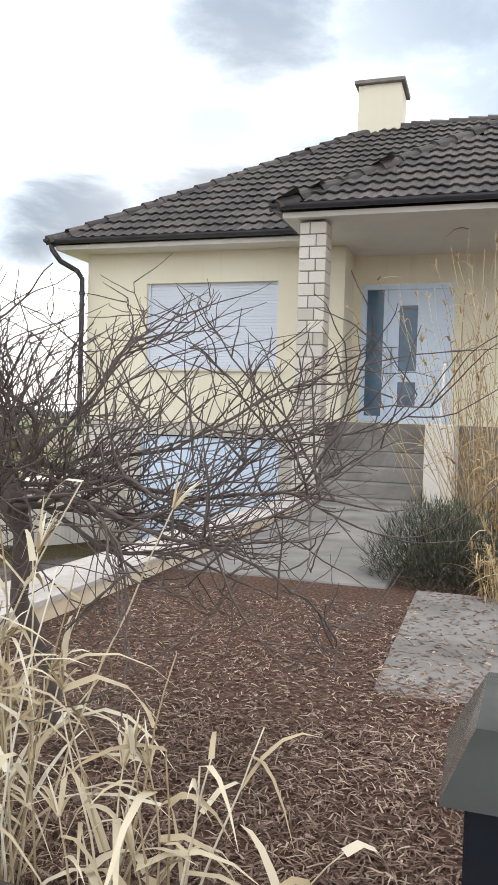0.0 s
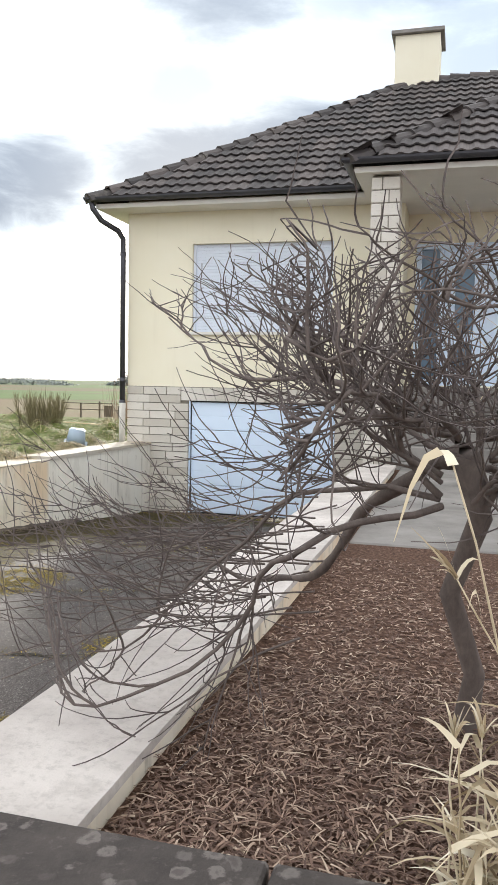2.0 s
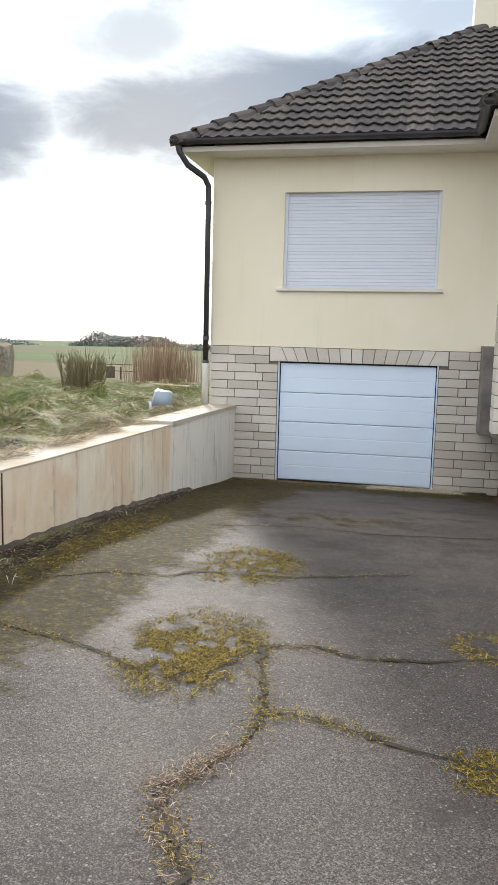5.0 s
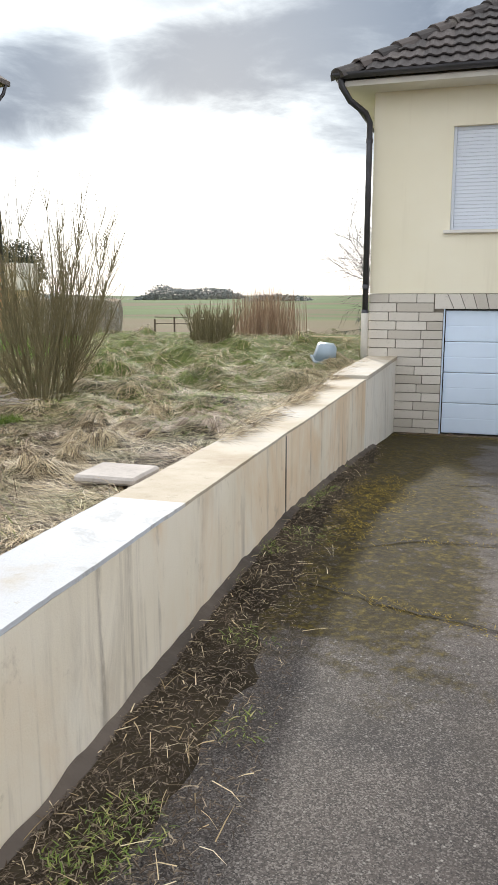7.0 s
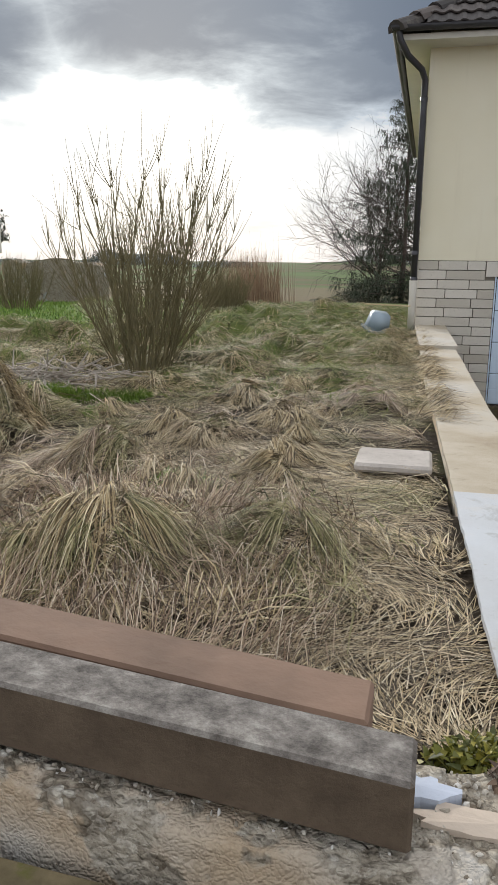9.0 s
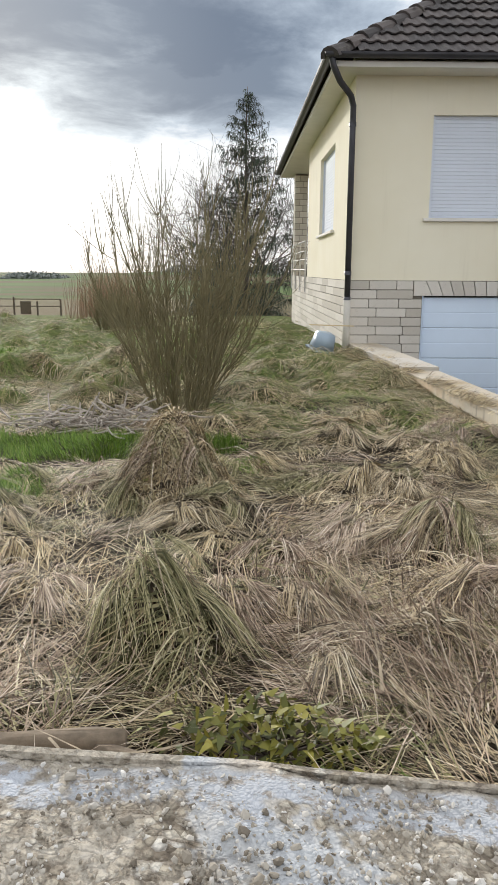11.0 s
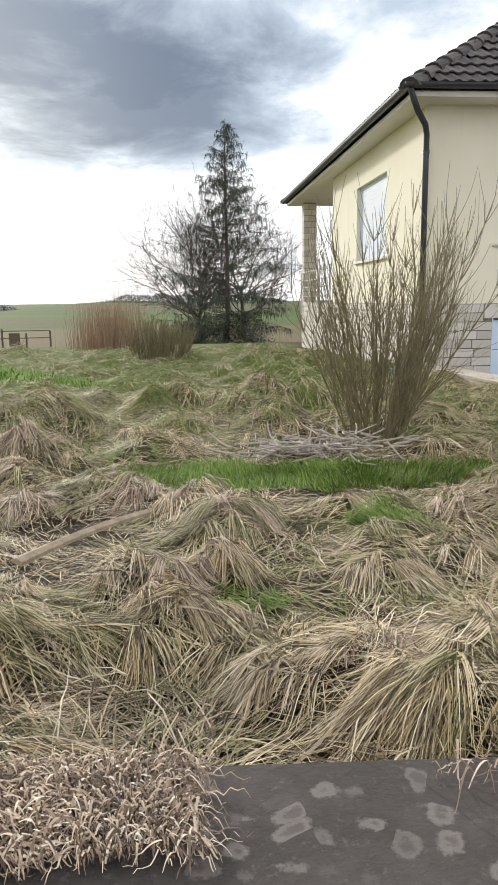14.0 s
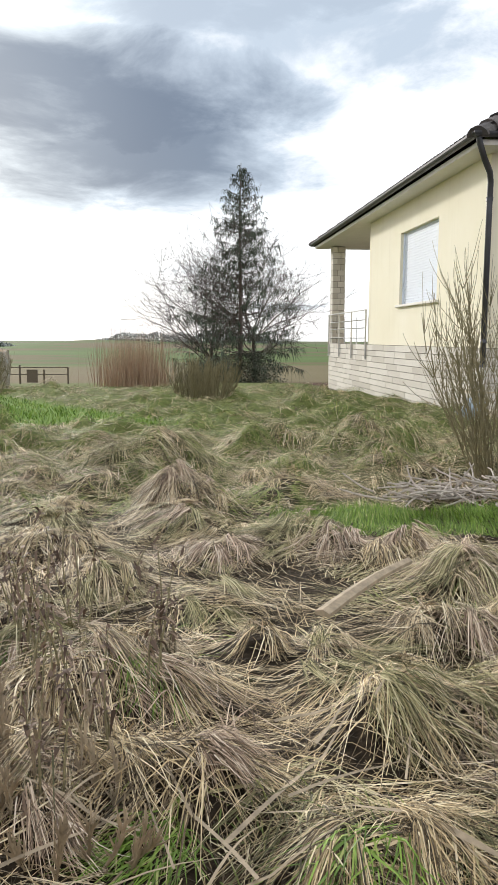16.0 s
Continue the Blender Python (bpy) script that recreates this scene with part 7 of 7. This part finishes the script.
scatter("wall_debris", (-6.5, -5.7), (0.95, 9.5), lambda x, y: drive_z(y) + 0.036, 40000, (0.008, 0.045), (0.0015, 0.005), DEBRIS, "dead stalks and leaves along the wall foot", (0.02, 0.4), 96, keep=by_wall, cat="leaves")
scatter("wall_debris", (-6.5, -5.7), (0.95, 9.5), lambda x, y: drive_z(y) + 0.038, 1800, (0.03, 0.14), (0.0015, 0.004), STRAW, "straw along the wall foot", (0.02, 0.5), 97, keep=by_wall)
scatter("wall_weeds", (-6.5, -5.7), (0.95, 7.5), lambda x, y: drive_z(y) + 0.034, 22000, (0.012, 0.045), (0.002, 0.005), GREEN, "small green weeds along the wall foot", (0.3, 1.2), 98, keep=lambda x, y, r: by_wall(x, y, r) & (smooth_field(PATCH, x, y, 0.16) > 0.20))
scatter("wall_debris", (-2.95, -2.56), (1.2, 6.0), lambda x, y: drive_z(y) + 0.01, 5000, (0.02, 0.10), (0.003, 0.009), LITTER, "dead leaves along the low wall", (0.02, 0.4), 99, keep=lambda x, y, r: x > -2.58 - 0.35 * r.random(len(x)) ** 1.5, cat="leaves")
scatter("dead_stalks", (-4.3, -2.9), (11.7, 12.15), lambda x, y: drive_z(y) + 0.02, 700, (0.15, 0.5), (0.004, 0.010), PALE_REED, "heap of dry stalks before the garage door", (0.02, 0.25), 100)
scatter("wall_debris", (-6.4, -4.3), (11.9, 12.18), lambda x, y: drive_z(y) + 0.01, 700, (0.05, 0.2), (0.003, 0.008), LITTER, "dead leaves at the garage threshold", (0.02, 0.25), 101, cat="leaves")

# stray broad stalks, dry weeds, grass over the coping
rg = np.random.default_rng(111)
n = 130
x = rg.uniform(-14.0, -8.2, n)
y = sw(x) + 0.12 + 1.5 * rg.random(n) ** 1.3
a = rg.uniform(0, 6.28, n)
way = np.column_stack([np.cos(a), np.sin(a), rg.uniform(0.05, 0.5, n)])
way /= np.linalg.norm(way, axis=1, keepdims=True)
V, F = blades(np.column_stack([x, y, table(LZZ, x, y) + 0.06]), way, rg.uniform(0.12, 0.42, n), rg.uniform(0.003, 0.009, n), rg.uniform(0.1, 0.9, n), 6, rg)
V[:, 2] = np.maximum(V[:, 2], table(LZZ, V[:, 0], V[:, 1]) + 0.05)
n2 = 12
x = rg.uniform(-12.5, -10.9, n2)
y = sw(x) + rg.uniform(0.25, 0.8, n2)
a = rg.choice([0.1, 3.0, 2.6, 0.5], n2) + rg.normal(0, 0.25, n2)
way = np.column_stack([np.cos(a), np.sin(a), rg.uniform(0.02, 0.12, n2)])
V2, F2 = blades(np.column_stack([x, y, table(LZZ, x, y) + 0.05]), way, rg.uniform(0.3, 0.6, n2), rg.uniform(0.006, 0.014, n2), rg.uniform(0.0, 0.35, n2), 6, rg)
V2[:, 2] = np.maximum(V2[:, 2], table(LZZ, V2[:, 0], V2[:, 1]) + 0.04)
V, F = np.concatenate([V, V2]), np.concatenate([F, F2 + len(V)])
tagged(quads("dry_stalks", V, F, WOODPALE), "broad bleached stalks lying on the dead grass", "stalks", kind="stuff")
n = 9000
y = rg.uniform(4.2, 11.2, n)
keep = np.array([noise.noise((v * 1.3, 8.1, 0)) for v in y]) + 0.25 > rg.random(n) * 0.6
y = y[keep]
n = len(y)
inner, topz = lw(y)[1], lw(y)[2]
way = np.column_stack([rg.uniform(0.2, 1.0, n), rg.normal(0, 0.5, n), rg.uniform(0.1, 0.8, n)])
way /= np.linalg.norm(way, axis=1, keepdims=True)
V, F = blades(np.column_stack([inner + rg.normal(0.0, 0.05, n), y, topz + 0.002]), way, rg.uniform(0.06, 0.26, n), rg.uniform(0.002, 0.005, n), rg.uniform(0.3, 1.0, n), 3, rg)
V[:, 2] = np.maximum(V[:, 2], lw(V[:, 1])[2] + 0.008)
tagged(quads("dead_grass", V, F, STRAW), "dead grass spilling over the wall coping", "grass", kind="stuff")
DRYLEAF = material("withered_leaf", strands([(0.0, (0.06, 0.038, 0.027)), (0.6, (0.15, 0.098, 0.068)), (1.0, (0.28, 0.20, 0.14))]), 0.8)


def dry_weed(at, height, label, seed, n=3, lean=(0, 0)):
    rg = np.random.default_rng(seed)
    weed = thing("dry_weed", at, label, "weed", "dry weeds")
    lines, root, way = [], [], []
    for k in range(n):
        q, w = bend(np.array(at) + rg.normal(0, 0.03, 3) * [1, 1, 0], np.array([lean[0] + rg.normal(0, 0.15), lean[1] + rg.normal(0, 0.15), 1.0]), height * rg.uniform(0.6, 1.0), 8, 0.06, 0.0, rg)
        lines.append((q, np.linspace(0.003, 0.0013, len(q))))
        for m in range(20):
            j = rg.integers(3, len(q))
            root.append(q[j] + rg.normal(0, 0.008, 3))
            d3 = rg.normal(0, 1, 3)
            way.append(d3 / np.linalg.norm(d3))
    V, F = tubes(lines, 4)
    raw("stem", V, F, WILLOW, weed, "", True)
    n2 = len(root)
    V, F = blades(np.array(root), np.array(way), rg.uniform(0.01, 0.035, n2), rg.uniform(0.006, 0.014, n2), rg.uniform(0.2, 1.0, n2), 2, rg)
    tagged(quads("seed_mass", V, F, DRYLEAF, weed), kind="stuff")


for k, (x, y, hgt) in enumerate(((-11.95, 2.35, 0.42), (-12.02, 2.5, 0.36), (-11.85, 2.22, 0.30), (-12.05, 2.65, 0.42), (-11.98, 2.9, 0.46), (-11.9, 2.55, 0.38), (-12.15, 2.8, 0.42), (-12.22, 3.05, 0.46), (-11.75, 2.5, 0.42), (-11.95, 2.1, 0.34), (-11.7, 2.8, 0.28))):
    dry_weed((x, y, float(table(LZZ, np.array([x]), np.array([y]))[0])), hgt, "dead brown weed stem standing in the grass", 120 + k)
for k, (x, y) in enumerate(((-12.0, 2.12), (-12.15, 2.05), (-11.85, 2.0))):
    shoots_bush("withered_brush", (x, y, float(table(LZZ, np.array([x]), np.array([y]))[0])), 9, 0.26, 1.5, WOODPALE, "dead tangled brown brush in the tall grass", 155 + k, 0.10, 0.003)
for k, (x, y, z) in enumerate(((-6.60, 1.235, 0.625), (-6.51, 1.10, 0.63), (-6.275, 1.10, 0.46), (-6.53, 1.02, 0.625))):
    leaf_bush("withered_weed", (x, y, z), (0.045, 0.03, 0.02), 110, DRYLEAF, "withered dark weed on the broken wall", 140 + k, (0.008, 0.02))
rg = np.random.default_rng(150)
n = 5200
x = np.concatenate([rg.uniform(-7.9, -6.95, n // 2), rg.normal(-8.1, 0.5, n // 2)])
y = np.concatenate([rg.uniform(1.5, 2.7, n // 2), rg.normal(2.15, 0.3, n // 2)])
ok = behind_wall(x, y) & (y > sw(x) + 0.1)
lawn_grass("dead_grass", x[ok], y[ok], (0.2, 0.5), (0.0018, 0.004), DRYPINK, "tall pinkish dead grass behind the wall", 151, 0.5, (0.7, 1.8), (0.3, 0.9), 4)

# ---------- stones, tiles: the pieces of the house ----------
unit = bpy.data.meshes.new("stone")
bm = box(-0.5, 0.5, -0.5, 0.5, -0.5, 0.5, 0.03)
bm.to_mesh(unit)
bm.free()
unit.materials.append(STONE)
rs = random.Random(4)


def stone(parent, x0, x1, y0, y1, z0, z1):
    ob = new("stone", unit)
    ob.parent = parent
    ob.location = Vector(((x0 + x1) / 2, (y0 + y1) / 2, (z0 + z1) / 2)) - base_of(parent)
    ob.scale = (x1 - x0, y1 - y0, z1 - z0)


def courses(z0, z1, tall=0.137, low=0.137):
    out, z, k = [], z1, 0
    while z > z0 + 0.03:
        h = (low, tall)[k % 2]
        out.append((max(z0, z - h), z, k))
        z -= h
        k += 1
    return out


J = 0.006
for c0, c1, k in courses(-0.78, ZB - 0.004):
    for a, b in ((XL - 0.004, GX0 - 0.004), (GX1 + 0.004, XE)):
        if c1 > GZ1 + 0.02:
            a, b = (a, GX0 - 0.145) if b < GX0 + 0.1 else (GX1 + 0.145, b)
        u = a
        first = (0.30, 0.42)[k % 2]
        while u < b - 0.02:
            e = min(b, u + first)
            if b - e < 0.14:
                e = b
            stone(base_front, u + J, e - J, YF - 0.012 - 0.006 * rs.random(), YF + 0.03, c0 + J, c1 - J)
            u, first = e, rs.choice((0.42, 0.46, 0.5))
for c0, c1, k in courses(0.02, ZB - 0.004):
    u = YF + 0.03
    first = (0.5, 0.8)[k % 2]
    while u < YB:
        e = min(YB, u + first)
        stone(side_base, XL - 0.012 - 0.006 * rs.random(), XL + 0.03, u + J, e - J, c0 + J, c1 - J)
        u, first = e, rs.choice((0.8, 0.95, 1.1))
NV = 15
for k in range(NV):
    def corner(s, top):
        lo, hi = GX0 - 0.02, GX1 + 0.02
        if s in (0.0, 1.0):
            return lo - 0.12 if s == 0.0 else hi + 0.12
        return (lo - (0.115 if top else 0.0)) + (hi - lo + (0.23 if top else 0.0)) * s
    a, b = k / NV, (k + 1) / NV
    bm = bmesh.new()
    pts = [(corner(a, 0) + J, GZ1 + 0.004), (corner(b, 0) - J, GZ1 + 0.004), (corner(b, 1) - J, ZB - 0.01), (corner(a, 1) + J, ZB - 0.01)]
    f = [bm.verts.new((x, YF - 0.014, z)) for x, z in pts]
    r = [bm.verts.new((x, YF + 0.03, z)) for x, z in pts]
    bm.faces.new(f); bm.faces.new(r[::-1])
    for i in range(4):
        bm.faces.new((f[i], r[i], r[(i + 1) % 4], f[(i + 1) % 4]))
    bmesh.ops.recalc_face_normals(bm, faces=bm.faces)
    part("stone", bm, STONE, base_front)
for owner, x0, x1, y0, y1, zlo in ((pillar, PX0, PX1, PY0, PY1, 0.32), (col, XL, XL + 0.38, YB - 0.38, YB, ZB - 0.12)):
    for c0, c1, k in courses(zlo, 4.25, 0.17, 0.17):
        m = x0 + (x1 - x0) * (0.38, 0.62)[k % 2]
        stone(owner, x0, m - J, y0, y1, c0 + J, c1 - J)
        stone(owner, m + J, x1, y0 + 0.002, y1 - 0.002, c0 + J, c1 - J)

# roof tiles: double-roll profile, overlapping courses
TW, TL = 0.376, 0.34
us = np.linspace(0, 1, 11)
hs = 0.030 * (0.5 - 0.5 * np.cos(4 * math.pi * us)) ** 1.4
tv, tf = [], []
for t_, lift in ((-0.02, 0.052), (TL + 0.03, 0.012)):
    for u_, h_ in zip(us, hs):
        tv.append(((u_ - 0.5) * TW * 1.02, t_, h_ + lift))
for u_, h_ in zip(us, hs):
    tv.append(((u_ - 0.5) * TW * 1.02, -0.02, h_ + 0.030))
for i in range(10):
    tf.append((i, i + 1, 11 + i + 1, 11 + i))
    tf.append((22 + i, 22 + i + 1, i + 1, i))
tile_mesh = bpy.data.meshes.new("tile")
tile_mesh.from_pydata(tv, [], tf)
tile_mesh.materials.append(TILE)
tile_np = np.array(tv)


def tile_frame(origin, along, up):
    """Matrix with x along the eave, y up the slope."""
    x = Vector(along).normalized()
    yv = Vector(up).normalized()
    zv = x.cross(yv)
    return Matrix(((x.x, yv.x, zv.x, origin[0]), (x.y, yv.y, zv.y, origin[1]), (x.z, yv.z, zv.z, origin[2]), (0, 0, 0, 1)))


cosl = math.sqrt(1 + SL * SL)
joined_v, joined_f = [], []


def lay(owner, origin, along, inward, n_cols, inside, single):
    """Tiles course by course; inside(u, s) says whether plan offset (along, inward) belongs to the plane."""
    up = Vector((inward[0], inward[1], SL))
    fr_ = tile_frame(origin, (*along, 0), up)
    made = 0
    for r in range(60):
        s = r * TL
        for c in range(n_cols):
            u = (c + 0.5) * TW
            if not inside(u, (s + TL / 2) / cosl):
                continue
            m = fr_ @ Matrix.Translation((u, s, 0.004 * noise.noise((u * 3, s * 3, 1)))) @ Matrix.Rotation(0.012 * noise.noise((u * 5, s * 5, 6)), 4, "Z")
            if single and made < 290:
                ob = new("tile", tile_mesh)
                ob.parent = owner
                ob.matrix_basis = Matrix.Translation(-base_of(owner)) @ m
                made += 1
            else:
                mm = np.array(m)
                o = sum(len(v) for v in joined_v)
                joined_v.append(tile_np @ mm[:3, :3].T + mm[:3, 3])
                joined_f.extend([tuple(i + o for i in f) for f in tf])


run = RY - 11.66
lay(roof, (-7.36, 11.64, RZ + 0.01), (1, 0), (0, 1), 22, lambda u, s: u > s + 0.10 and s < run + 0.05 and not (u - 4.43 > 0.12 + s), True)
lay(porch_roof, (-2.93, 10.26, RZ + 0.01), (1, 0), (0, 1), 14, lambda u, s: u > s + 0.10 and s < top, True)
lay(porch_roof, (-2.95, 11.66, RZ + 0.01), (0, -1), (1, 0), 20, lambda u, s: 0 < u + s and u < 1.38 - s + 0.1, False)
lay(roof, (-7.38, 24.9, RZ + 0.01), (0, -1), (1, 0), 36, lambda u, s: u > s + 0.10 and u < 13.24 - s - 0.10 and s < run + 0.05, False)
tagged(raw("tiles", np.concatenate(joined_v), joined_f, TILE, roof), kind="stuff")

# hip and ridge caps
cap_pts = [(0.15 * math.cos(a), 0.135 * math.sin(a)) for a in np.linspace(0, math.pi, 7)]
cv, cf = [], []
for t_, sc, lift in ((-0.03, 1.08, 0.02), (0.40, 0.92, 0.0)):
    for a, b in cap_pts:
        cv.append((a * sc, t_, b * sc + lift))
for i in range(6):
    cf.append((i, i + 1, 7 + i + 1, 7 + i))
cf.append(tuple(range(7)))
cap_mesh = bpy.data.meshes.new("ridge_tile")
cap_mesh.from_pydata(cv, [], cf)
cap_mesh.materials.append(TILE)


def caps(owner, a, b):
    a, b = Vector(a), Vector(b)
    n = int((b - a).length / 0.38)
    yv = (b - a).normalized()
    x = yv.cross(Vector((0, 0, 1))).normalized()
    zv = x.cross(yv)
    for k in range(n):
        p = a + yv * (k * 0.38) + Vector((0, 0, -0.045))
        ob = new("ridge_tile", cap_mesh)
        ob.parent = owner
        ob.matrix_basis = Matrix.Translation(-base_of(owner)) @ Matrix(((x.x, yv.x, zv.x, p.x), (x.y, yv.y, zv.y, p.y), (x.z, yv.z, zv.z, p.z), (0, 0, 0, 1)))


caps(roof, A, C)
caps(roof, C, (4.0, RY, RH))
caps(roof, B2, D2)
caps(roof, D2, C)
caps(porch_roof, P0, (-2.93 + top, 10.28 + top, RZ + SL * top))
